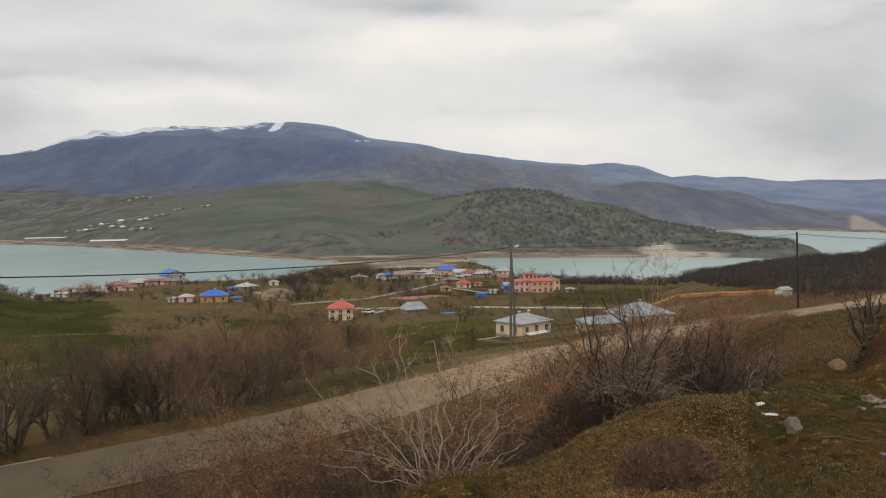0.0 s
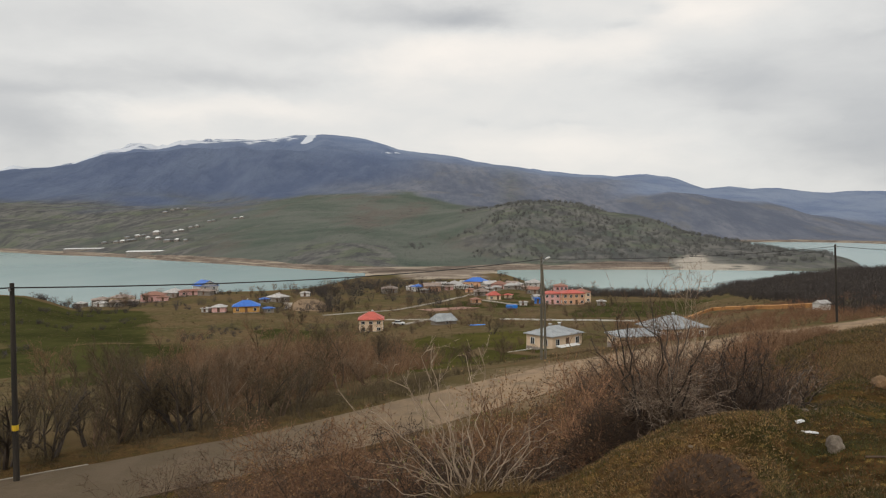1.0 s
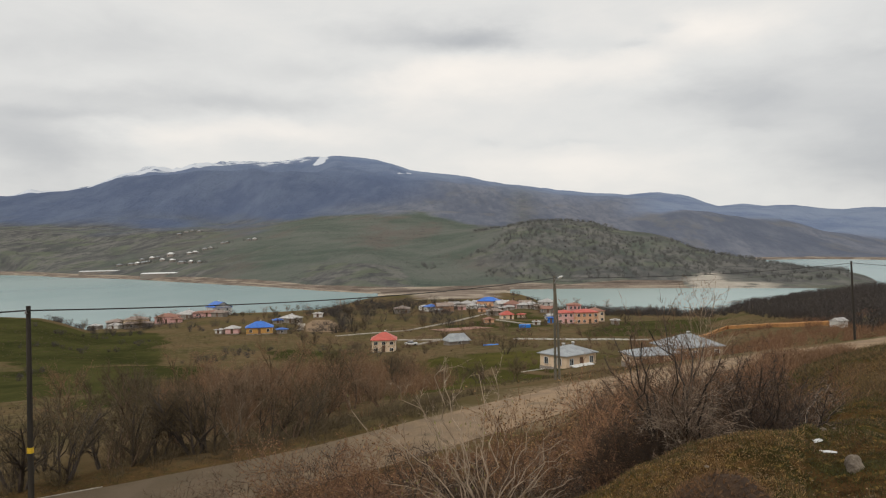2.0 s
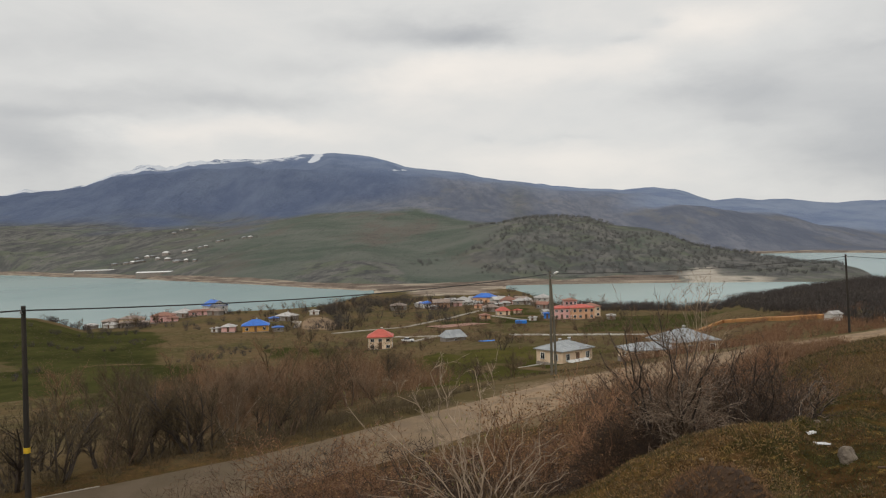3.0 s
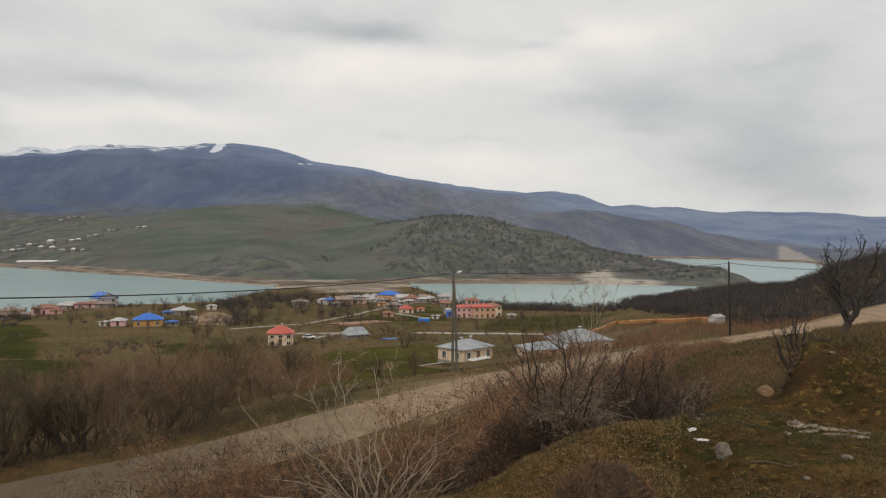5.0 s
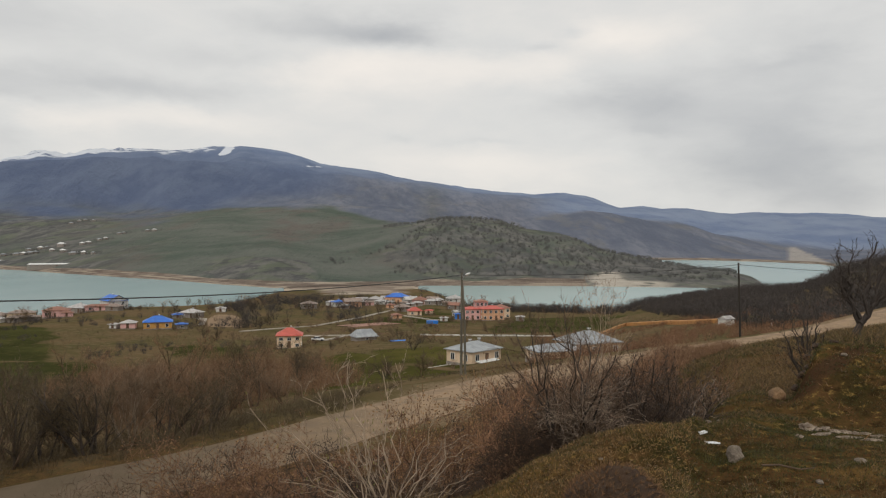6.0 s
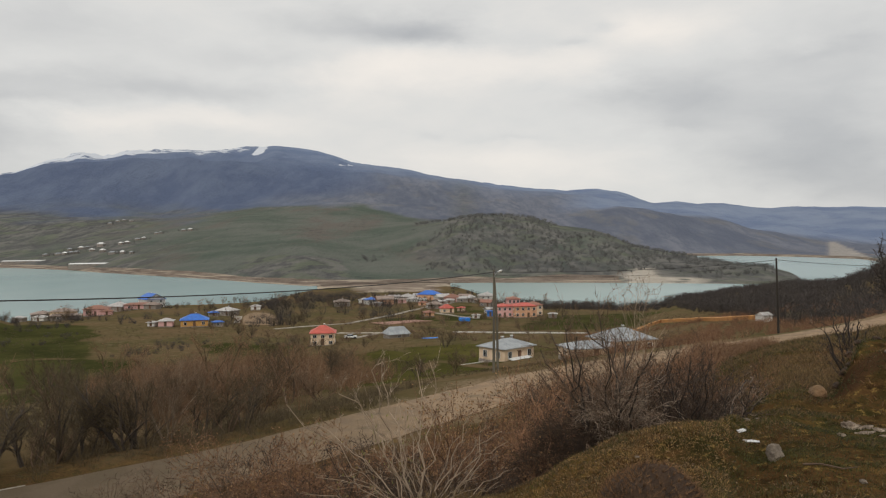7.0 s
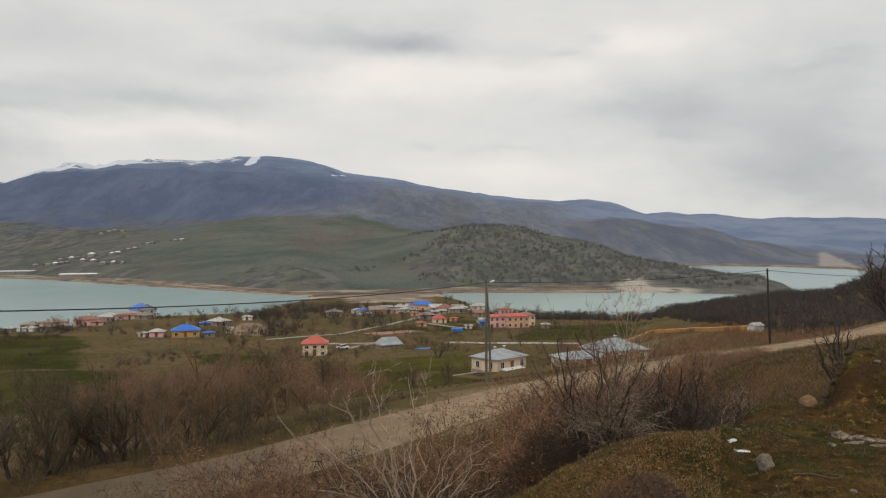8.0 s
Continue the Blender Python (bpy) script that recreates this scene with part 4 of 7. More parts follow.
TOP_R = power_pole(42.5, 86.0, EYE - 2.1, (-0.3, 0))
TOP_FAR_L, TOP_FAR_R = Vector((-58, 8, EYE - 1.2)), Vector((84, 112, EYE - 3.9))
power_pole(84, 112, EYE - 3.7)
power_pole(-58, 8, EYE - 1.0)


def cable(a, b, sag, radius, off=(0, 0, 0)):
    o = Vector(off)
    pts = [a.lerp(b, t / 24) + o + Vector((0, 0, -sag * 4 * (t / 24) * (1 - t / 24))) for t in range(25)]
    return tagged(part("power_cable", tube(bmesh.new(), pts, [radius] * 25, 5), WIRE), "black twisted power cable slung between poles", "cable", "cables of the power line")


cable(TOP_FAR_L, TOP_L, 0.6, 0.035)
cable(TOP_L, TOP_M, 0.55, 0.035)
cable(TOP_M, TOP_R, 0.45, 0.03)
cable(TOP_M, TOP_R, 0.75, 0.014, (0, 0, -0.3))
cable(TOP_R, TOP_FAR_R, 0.5, 0.03)

# ---- houses ----
def hip_roof(w, d, z, rise, over, ridge, thick=0.14):
    """A hipped roof over a w by d plan; ridge: the ridge's length along x (0: a pyramid, w: gables)."""
    bm = bmesh.new()
    a, b, r = w / 2 + over, d / 2 + over, ridge / 2
    if ridge >= w:
        r = a
    for dz in (0.0,):
        low = [bm.verts.new((sx * a, sy * b, z + dz)) for sx, sy in ((-1, -1), (1, -1), (1, 1), (-1, 1))]
        eave = [bm.verts.new((sx * a, sy * b, z + dz + thick)) for sx, sy in ((-1, -1), (1, -1), (1, 1), (-1, 1))]
        if r > 0.01:
            t0, t1 = bm.verts.new((-r, 0, z + rise)), bm.verts.new((r, 0, z + rise))
            bm.faces.new((eave[0], eave[1], t1, t0))
            bm.faces.new((eave[2], eave[3], t0, t1))
            if ridge < w:
                bm.faces.new((eave[1], eave[2], t1))
                bm.faces.new((eave[3], eave[0], t0))
        else:
            t = bm.verts.new((0, 0, z + rise))
            for k in range(4):
                bm.faces.new((eave[k], eave[(k + 1) % 4], t))
        for k in range(4):
            bm.faces.new((low[k], low[(k + 1) % 4], eave[(k + 1) % 4], eave[k]))
        bm.faces.new(low[::-1])
    bmesh.ops.recalc_face_normals(bm, faces=bm.faces)
    return bm


def seams(w, d, z, rise, over, ridge, parent, material, step=0.9):
    """Standing seams of the sheets on the two long slopes of a roof."""
    a, b, r = w / 2 + over, d / 2 + over, (w / 2 + over if ridge >= w else ridge / 2)
    n = int(2 * a / step)
    for sy in (-1, 1):
        for i in range(1, n):
            x = -a + 2 * a * i / n
            f = 1.0 if abs(x) <= r else (a - abs(x)) / max(a - r, 1e-3)
            if f < 0.15:
                continue
            lo, hi = Vector((x, sy * b, z + 0.15)), Vector((x, sy * b * (1 - f), z + 0.15 + (rise - 0.14) * f))
            part("seam", tube(bmesh.new(), [lo, hi], [0.04, 0.04], 4), material, parent)


def window(parent, x, y, z, w, h, face, nx=2):
    """A window in a wall; face: degrees that the wall looks to about the house's own z."""
    m = pose(x, y, z, 0, 0, face)
    win = new("window")
    win.parent, win.matrix_basis = parent, m
    f = bmesh.new()
    for sx in (-1, 1):
        box(f, sx * w / 2, -0.03, 0, 0.09, 0.12, h)
    box(f, 0, -0.03, h - 0.04, w + 0.09, 0.12, 0.08)
    if nx == 2:
        box(f, 0, -0.02, 0, 0.06, 0.08, h)
    part("window_frame", f, FRAME_WHITE, win)
    part("window_sill", block(0, -0.08, -0.06, w + 0.25, 0.2, 0.07), CONCRETE, win)
    part("pane", block(0, 0.0, 0, w, 0.05, h), GLASS_DARK, win)
    return win


def house(x, y, turn, w, d, wall_h, roof, wall, rise, label, ridge=None, over=0.5, storeys=1, windows=(2, 2), chimneys=1, z=None, seam=False, door=True, sink=1.2, plinth=True, small=False, category="house"):
    """A plastered village house; its front looks along -y of its own."""
    z0 = ground_z(x, y) if z is None else z
    ob = thing("house" if category == "house" else category.replace(" ", "_"), pose(x, y, z0, 0, 0, turn), label, category, "village houses" if category == "house" else "")
    ridge = max(0.0, w - d) if ridge is None else ridge
    bm = block(0, 0, -sink, w, d, wall_h + sink)
    if ridge >= w:
        for s in (-1, 1):
            v = [bm.verts.new((s * (w / 2 - q), p, zz)) for q in (0.0, 0.2) for p, zz in ((-d / 2, wall_h), (d / 2, wall_h), (0, wall_h + rise * 0.93))]
            bm.faces.new(v[:3])
            bm.faces.new(v[3:][::-1])
            for k in range(3):
                bm.faces.new((v[k], v[(k + 1) % 3], v[3 + (k + 1) % 3], v[3 + k]))
    part("wall", bm, wall, ob)
    if plinth:
        part("plinth", block(0, 0, -sink, w + 0.12, d + 0.12, sink + 0.35), WALL_STONE, ob, "grey stone plinth")
    rf = part("roof", hip_roof(w, d, wall_h, rise, over, ridge), roof, ob)
    if seam:
        seams(w, d, wall_h, rise, over, ridge, rf, roof)
    for k in range(chimneys):
        cx = (k - (chimneys - 1) / 2) * w * 0.32 + 0.4
        ch = part("chimney", block(cx, 0.2, wall_h + rise * 0.55, 0.42, 0.42, rise * 0.45 + 0.3), CONCRETE, rf, "grey chimney with a pale cap")
        part("cap", block(cx, 0.2, wall_h + rise + 0.3, 0.62, 0.55, 0.16, bevel=0.03), FRAME_WHITE, ch)
    sh = wall_h / storeys
    wh = min(1.3, sh * 0.45)
    for s in range(storeys):
        zz = s * sh + sh * 0.34
        for i in range(windows[0]):
            xx = (i + 0.5) / windows[0] * w - w / 2
            if door and s == 0 and i == windows[0] // 2:
                continue
            window(ob, xx, -d / 2 - 0.02, zz, 1.1, wh, 0)
        for i in range(windows[1]):
            yy = (i + 0.5) / windows[1] * d - d / 2
            window(ob, -w / 2 - 0.02, yy, zz, 1.1, wh, -90)
            if not small:
                window(ob, w / 2 + 0.02, yy, zz, 1.1, wh, 90)
    if door:
        xx = (windows[0] // 2 + 0.5) / max(windows[0], 1) * w - w / 2
        dr = part("door", block(xx, -d / 2 - 0.03, 0.3, 1.0, 0.08, 2.05), DOOR_BROWN, ob, "brown house door")
        part("handle", block(xx + 0.36, -d / 2 - 0.09, 1.3, 0.05, 0.06, 0.16), STEEL, dr)
    return ob


# the cream bungalow below the lamp, with a canopy and yard walls
cream = house(17.3, 155.5, 42, 9.4, 7.4, 2.9, ROOF_GREY, WALL_CREAM, 1.7, "cream bungalow with a grey hipped sheet roof", windows=(3, 2), chimneys=2, seam=True, sink=2.5)
sheet = block(-0.6, -5.6, 0.55, 6.2, 3.6, 0.2)
for v in sheet.verts:
    v.co.z += 0.16 * (v.co.y + 5.6)
canopy = part("canopy", sheet, FRAME_WHITE, cream, "flat white canopy over the terrace")
for cx in (-2.2, 2.6):
    part("post", block(cx, -6.3, -2.0, 0.14, 0.14, 2.75), STEEL, canopy)
part("terrace", block(0.6, -4.8, -3.2, 6.5, 2.8, 1.7), CONCRETE, cream, "grey concrete terrace")
part("yard_wall", block(-8.3, 2.2, -1.5, 7.0, 0.2, 1.4), WALL_WHITE, cream, "low whitewashed yard wall")
part("yard_wall", block(-11.7, -0.7, -1.5, 0.2, 6.0, 1.4), WALL_WHITE, cream, "low whitewashed yard wall")

house(39.6, 145.5, 20, 10.0, 8.5, 2.8, ROOF_GREY, WALL_CREAM, 2.2, "cream house with a pale grey hipped roof behind bushes", ridge=2.0, windows=(4, 2), chimneys=1, seam=True, sink=3)
house(31.5, 139.0, 14, 10.0, 6.0, 2.0, ROOF_GREY, WALL_CREAM, 1.2, "long low outbuilding with a grey sheet roof", windows=(3, 1), chimneys=0, seam=True, sink=3)
house(-32.0, 224.0, 6, 7.2, 6.8, 3.9, ROOF_RED, WALL_CREAM, 2.2, "small cream house with a bright red hipped roof", ridge=1.5, storeys=2, windows=(3, 2), chimneys=1)
house(-92.5, 290.0, 16, 10.2, 7.5, 2.7, ROOF_BLUE, WALL_YELLOW, 2.3, "ochre house with a blue sheet roof", windows=(3, 1))
house(-103.0, 288.0, 10, 5.2, 4.5, 2.3, ROOF_WHITE, WALL_PINK, 1.2, "small pink shed with a pale roof", windows=(1, 1), small=True, chimneys=0)
house(-84.0, 292.0, 25, 4.0, 3.0, 1.7, ROOF_BLUE, WALL_STONE, 0.7, "low stone shed with a faded blue roof", windows=(1, 0), small=True, chimneys=0, door=False)
house(-147.8, 392.0, 132, 11.5, 10.0, 4.6, ROOF_BLUE, WALL_WHITE, 3.0, "two-storey white house with a blue gabled roof", ridge=11.5, storeys=2, windows=(3, 2))
house(-150.0, 380.0, 20, 14.0, 6.0, 2.4, ROOF_TILE, WALL_PINK, 1.1, "low pinkish annexe below the blue-roofed house", windows=(3, 1), chimneys=0)
house(-190.0, 361.0, 30, 9.5, 7.0, 3.0, ROOF_RUST, WALL_STONE, 1.4, "grey stone house with a rusty roof at the headland", windows=(2, 1))
house(-178.0, 358.0, 15, 11.0, 7.0, 3.6, ROOF_RUST, WALL_CREAM, 1.5, "weathered cream house at the headland", windows=(3, 1))
house(-172.0, 348.0, 25, 13.0, 6.0, 2.0, ROOF_RUST, WALL_STONE, 1.0, "long low barn with a rusty roof", windows=(2, 1), chimneys=0)
house(-163.0, 361.0, 12, 11.0, 8.0, 3.4, ROOF_TILE, WALL_PINK, 1.7, "pink house with a brownish tiled roof", windows=(3, 2))
house(-160.0, 380.0, -20, 10.0, 8.0, 2.6, ROOF_WHITE, WALL_STONE, 2.2, "stone house with a whitish hipped roof", windows=(2, 1), ridge=1)
house(-93.9, 343.0, -25, 8.5, 6.5, 2.4, ROOF_WHITE, WALL_STONE, 1.7, "stone house with a whitish roof near the sand bank", windows=(2, 1))
house(-24.4, 424.0, 12, 9.5, 8.0, 3.4, ROOF_RUST, WALL_ORANGE, 2.0, "ochre-brown house with a rusty gabled roof", ridge=9.5, windows=(2, 2))
house(-33.0, 430.0, 35, 6.5, 6.0, 3.0, ROOF_BLUE, WALL_WHITE, 1.4, "small white house with a blue roof", windows=(2, 1))
house(-12.3, 468.0, -8, 9.0, 7.5, 3.0, ROOF_WHITE, WALL_STONE, 1.8, "village house with a whitish sheet roof", windows=(2, 1))
house(-8.0, 455.0, 30, 7.5, 5.0, 2.2, ROOF_WHITE, WALL_WHITE, 1.2, "low white shed in the village", windows=(2, 1), chimneys=0, small=True)
house(2.0, 474.0, -14, 14.0, 9.0, 4.2, ROOF_BLUE, WALL_ORANGE, 2.6, "orange house under a wide blue roof", windows=(4, 2))
house(10.0, 452.0, 24, 8.5, 7.0, 3.2, ROOF_WHITE, WALL_WHITE, 2.0, "white village house with a pale roof", windows=(2, 1), ridge=8.5)
house(16.0, 447.0, -10, 9.0, 7.0, 3.0, ROOF_TILE, WALL_PINK, 2.0, "pinkish house with a tiled roof", windows=(2, 1))
house(23.0, 444.0, 14, 9.0, 6.5, 2.4, ROOF_WHITE, WALL_STONE, 1.3, "stone house with a pale sheet roof", windows=(2, 1))
house(38.0, 452.0, 8, 10.0, 8.5, 4.0, ROOF_WHITE, WALL_WHITE, 2.0, "tall white house with a pale roof by the water", storeys=2, windows=(3, 2))
house(34.5, 409.0, -30, 7.0, 6.0, 2.4, ROOF_TILE, WALL_STONE, 1.6, "small stone house with a tiled roof", windows=(2, 1), ridge=7)
house(4.5, 388.0, 10, 8.0, 6.0, 2.3, ROOF_RUST, WALL_STONE, 1.6, "old stone house with a brownish roof", windows=(2, 1))
house(10.2, 361.0, 8, 6.4, 5.6, 2.4, ROOF_RED, WALL_CREAM, 1.9, "small cream house with an orange-red roof", windows=(2, 1), ridge=1.5)
house(1.0, 335.0, 20, 4.2, 3.6, 1.9, ROOF_TILE, WALL_ORANGE, 0.9, "tiny orange shed beside the lane", windows=(1, 1), small=True, chimneys=0)
house(-9.6, 231.0, 24, 6.8, 5.2, 1.2, ROOF_GREY, WALL_STONE, 2.3, "low stone barn with a grey pitched roof", windows=(1, 0), chimneys=0, door=False, ridge=5.0, seam=True)
house(-49.0, 420.0, 8, 9.0, 7.0, 2.8, ROOF_RUST, WALL_STONE, 1.5, "grey village house among bare trees", windows=(2, 1))

# sheds between the village houses
SHEDS = [(-18, 452, 4.5, 3.5, 2.0, ROOF_WHITE, WALL_STONE, "small pale-roofed shed between village houses"), (-3, 446, 5.0, 3.5, 1.9, ROOF_WHITE, WALL_WHITE, "low whitewashed shed between village houses"),
         (6, 440, 4.5, 3.2, 1.8, ROOF_RUST, WALL_STONE, "rusty-roofed stone shed in the village"), (14, 436, 5.5, 3.5, 2.0, ROOF_WHITE, WALL_STONE, "pale-roofed stone shed in the village"), (19, 456, 6.0, 4.0, 2.2, ROOF_RUST, WALL_WHITE, "whitewashed shed with a rusty roof"),
         (28, 452, 6.5, 4.5, 2.4, ROOF_WHITE, WALL_STONE, "pale-roofed barn near the water"), (31, 436, 5.0, 4.0, 2.0, ROOF_RUST, WALL_STONE, "brown-roofed stone shed near the water"), (-28, 414, 4.0, 3.0, 1.8, ROOF_WHITE, WALL_STONE, "small pale shed beside the lane"),
         (-196, 352, 5.0, 4.0, 2.0, ROOF_WHITE, WALL_STONE, "small pale-roofed shed on the headland"), (-182, 345, 6.0, 4.0, 1.9, ROOF_WHITE, WALL_WHITE, "low white shed on the headland"), (-156, 356, 5.0, 4.0, 2.0, ROOF_TILE, WALL_PINK, "pink shed with a tiled roof"),
         (-140, 372, 7.0, 4.5, 2.2, ROOF_RUST, WALL_STONE, "brown-roofed barn below the blue-roofed house"), (-98, 334, 4.0, 3.0, 1.7, ROOF_BLUE, WALL_STONE, "small shed with a blue roof"), (22, 318, 3.0, 2.4, 1.6, ROOF_WHITE, WALL_WHITE, "tiny white shed by the field"),
         (56, 318, 3.4, 2.6, 1.8, ROOF_WHITE, WALL_STONE, "small shed behind the orange house")]
SHEDS += [(-38, 446, 6.0, 4.5, 2.4, ROOF_WHITE, WALL_WHITE, "small white house at the edge of the village"), (-29, 456, 6.5, 5.0, 2.6, ROOF_TILE, WALL_ORANGE, "small orange house with a tiled roof"), (-21, 470, 7.0, 5.0, 2.6, ROOF_WHITE, WALL_WHITE, "whitewashed house with a pale roof"), (-15, 440, 5.0, 4.0, 2.2, ROOF_RUST, WALL_PINK, "small pinkish house with a rusty roof"),
          (-5, 485, 7.0, 5.0, 2.8, ROOF_WHITE, WALL_PINK, "pinkish house with a whitish sheet roof"), (11, 478, 7.0, 5.5, 2.8, ROOF_WHITE, WALL_WHITE, "white house with a pale roof behind the blue one"), (25, 462, 7.5, 5.0, 2.6, ROOF_RUST, WALL_STONE, "stone house with a brownish roof near the water"), (9, 424, 4.0, 3.0, 1.8, ROOF_WHITE, WALL_STONE, "low pale-roofed shed below the village"),
          (-2, 412, 4.5, 3.4, 1.9, ROOF_TILE, WALL_ORANGE, "small orange shed with a tiled roof"), (18, 372, 3.6, 3.0, 1.8, ROOF_RED, WALL_CREAM, "tiny cream shed with a red roof"), (46, 350, 5.0, 4.0, 2.2, ROOF_WHITE, WALL_STONE, "pale-roofed shed behind the double house"), (31, 350, 4.6, 3.6, 2.2, ROOF_WHITE, WALL_WHITE, "white shed behind the double house"),
          (-168, 372, 6.0, 4.5, 2.2, ROOF_WHITE, WALL_STONE, "pale-roofed barn on the headland"), (-186, 370, 5.5, 4.0, 2.2, ROOF_RUST, WALL_WHITE, "white shed with a rusty roof on the headland"), (-108, 287, 3.0, 2.4, 1.7, ROOF_WHITE, WALL_WHITE, "tiny white shed beside the ochre house"), (-80, 340, 4.0, 3.0, 1.8, ROOF_WHITE, WALL_WHITE, "small white shed near the sand pit")]
for sx, sy, sw, sd, sh, sr, swall, slabel in SHEDS:
    house(sx, sy, (sx * 37 + sy * 11) % 50 - 25, sw, sd, sh, sr, swall, sw * 0.2, slabel, windows=(1, 1), small=True, chimneys=0, ridge=sw if int(sx) % 2 else None, category="shed")

# the pink and orange double house with a raised middle
house(35.0, 328.0, 6, 7.2, 7.5, 5.0, ROOF_RED, WALL_PINK, 1.2, "two-storey pink house with a red roof", storeys=2, windows=(3, 2))
house(44.0, 324.5, 6, 10.0, 7.5, 5.2, ROOF_RED, WALL_ORANGE, 1.4, "two-storey orange house with a red roof and balcony", storeys=2, windows=(4, 2))
house(40.0, 333.0, 6, 5.6, 5.0, 8.0, ROOF_TILE, WALL_PINK, 1.0, "tall pink stair tower behind the double house", storeys=3, windows=(3, 1))
house(50.0, 336.0, 6, 7.0, 7.0, 5.0, ROOF_TILE, WALL_CREAM, 1.6, "house with a brownish roof beside the orange house", storeys=2, windows=(3, 1))
house(29.2, 329.5, 0, 2.8, 3.0, 2.6, ROOF_BLUE, TARP_BLUE, 0.5, "blue sheet-metal garage beside the pink house", windows=(0, 0), chimneys=0, small=True, category="garage")
house(74.3, 157.0, 25, 2.7, 2.2, 1.6, ROOF_WHITE, WALL_WHITE, 0.75, "small white hut in the scrub", ridge=2.7, over=0.15, windows=(0, 0), small=True, chimneys=0, category="hut", door=False)


def tarp_stall(x, y, turn):
    ob = thing("market_stall", pose(x, y, ground_z(x, y), 0, 0, turn), "stall covered with a bright blue tarpaulin", "stall")
    bm = block(0, 0, 0.6, 4.2, 2.6, 1.3, bevel=0.15)
    for v in bm.verts:
        v.co.z += 0.25 * (1 - abs(v.co.y) / 1.3) + 0.06 * math.sin(v.co.x * 5)
    part("cover", bm, TARP_BLUE, ob)
    for sx in (-1.9, 1.9):
        for sy in (-1.1, 1.1):
            part("leg", block(sx, sy, -0.4, 0.1, 0.1, 1.2), STEEL, ob)


tarp_stall(15.2, 287.5, 12)


def tarp(x, y, l, w, turn):
    """A sheet spread over a heap, sagging between its humps."""
    bm = bmesh.new()
    bmesh.ops.create_grid(bm, x_segments=16, y_segments=8, size=0.5)
    for v in bm.verts:
        u, q = v.co.x, v.co.y
        v.co = Vector((u * l, q * w, 0.25 * (1 - (2 * q) ** 2) * (0.8 + 0.2 * math.sin(u * 17)) + 0.05))
    bmesh.ops.solidify(bm, geom=bm.faces[:], thickness=0.03)
    ob = part("tarpaulin", bm, TARP_BLUE)
    ob.matrix_basis = pose(x, y, ground_z(x, y), 0, 0, turn)
    tagged(ob, "blue tarpaulin spread over a heap behind the barn", "tarpaulin")


tarp(1.0, 220.0, 5.0, 1.6, 14)


def car(x, y, turn, paint, label):
    ob = thing("car", pose(x, y, ground_z(x, y) + 0.2, 0, 0, turn), label, "car")
    bm = block(0, 0, 0.35, 4.2, 1.7, 0.55, bevel=0.12)
    part("body", bm, paint, ob)
    bm = block(-0.2, 0, 0.88, 2.3, 1.5, 0.5, bevel=0.1)
    for v in bm.verts:
        if v.co.z > 1.2:
            v.co.x = -0.2 + (v.co.x + 0.2) * 0.7
    part("cabin", bm, GLASS_DARK, ob, "dark glazed cabin")
    part("car_roof", block(-0.2, 0, 1.37, 1.5, 1.3, 0.06), paint, ob)
    for sx in (-1.3, 1.3):
        for sy in (-0.8, 0.8):
            part("wheel", tube(bmesh.new(), [(sx, sy - 0.1, 0.32), (sx, sy + 0.1, 0.32)], [0.32, 0.32], 12), RUBBER, ob)


car(-25.0, 238.5, 10, CAR_WHITE, "small white car parked by the lane")

# the field wall below the village
def field_wall(points, h, label):
    p = densify(points, 3.0)
    verts, faces = [], []
    for i, (x, y) in enumerate(p):
        z = ground_z(x, y)
        q = p[min(i + 1, len(p) - 1)]
        o = p[max(i - 1, 0)]
        d = Vector((q[0] - o[0], q[1] - o[1])).normalized() * 0.2
        hh = h * (1 + 0.12 * float(value_noise(i * 0.7, 3.0, 9)))
        verts += [(x + d.y, y - d.x, z - 0.6), (x + d.y, y - d.x, z + hh), (x - d.y, y + d.x, z + hh), (x - d.y, y + d.x, z - 0.6)]
    for i in range(len(p) - 1):
        for k in range(3):
            faces.append((4 * i + k, 4 * i + k + 1, 4 * i + k + 5, 4 * i + k + 4))
    faces += [(0, 1, 2, 3), tuple(4 * (len(p) - 1) + k for k in (3, 2, 1, 0))]
    return tagged(part("field_wall", (verts, faces), WALL_WHITE), label, "wall", kind="structure")


field_wall([(8.8, 240), (20, 231), (33.6, 225), (50, 222)], 0.4, "low pale wall along the village field")

# ---- the hamlet on the far shore ----
def on_slope(az, el, d0, d1):
    """The first place between d0 and d1 metres along a bearing where the ground rises to the elevation el."""
    d = np.linspace(d0, d1, 400)
    e = np.degrees(np.arctan2(land(np.array([az]), d[None])[0] - EYE, d))
    k = int(np.argmax(e >= el))
    return polar(az, float(d[k]))


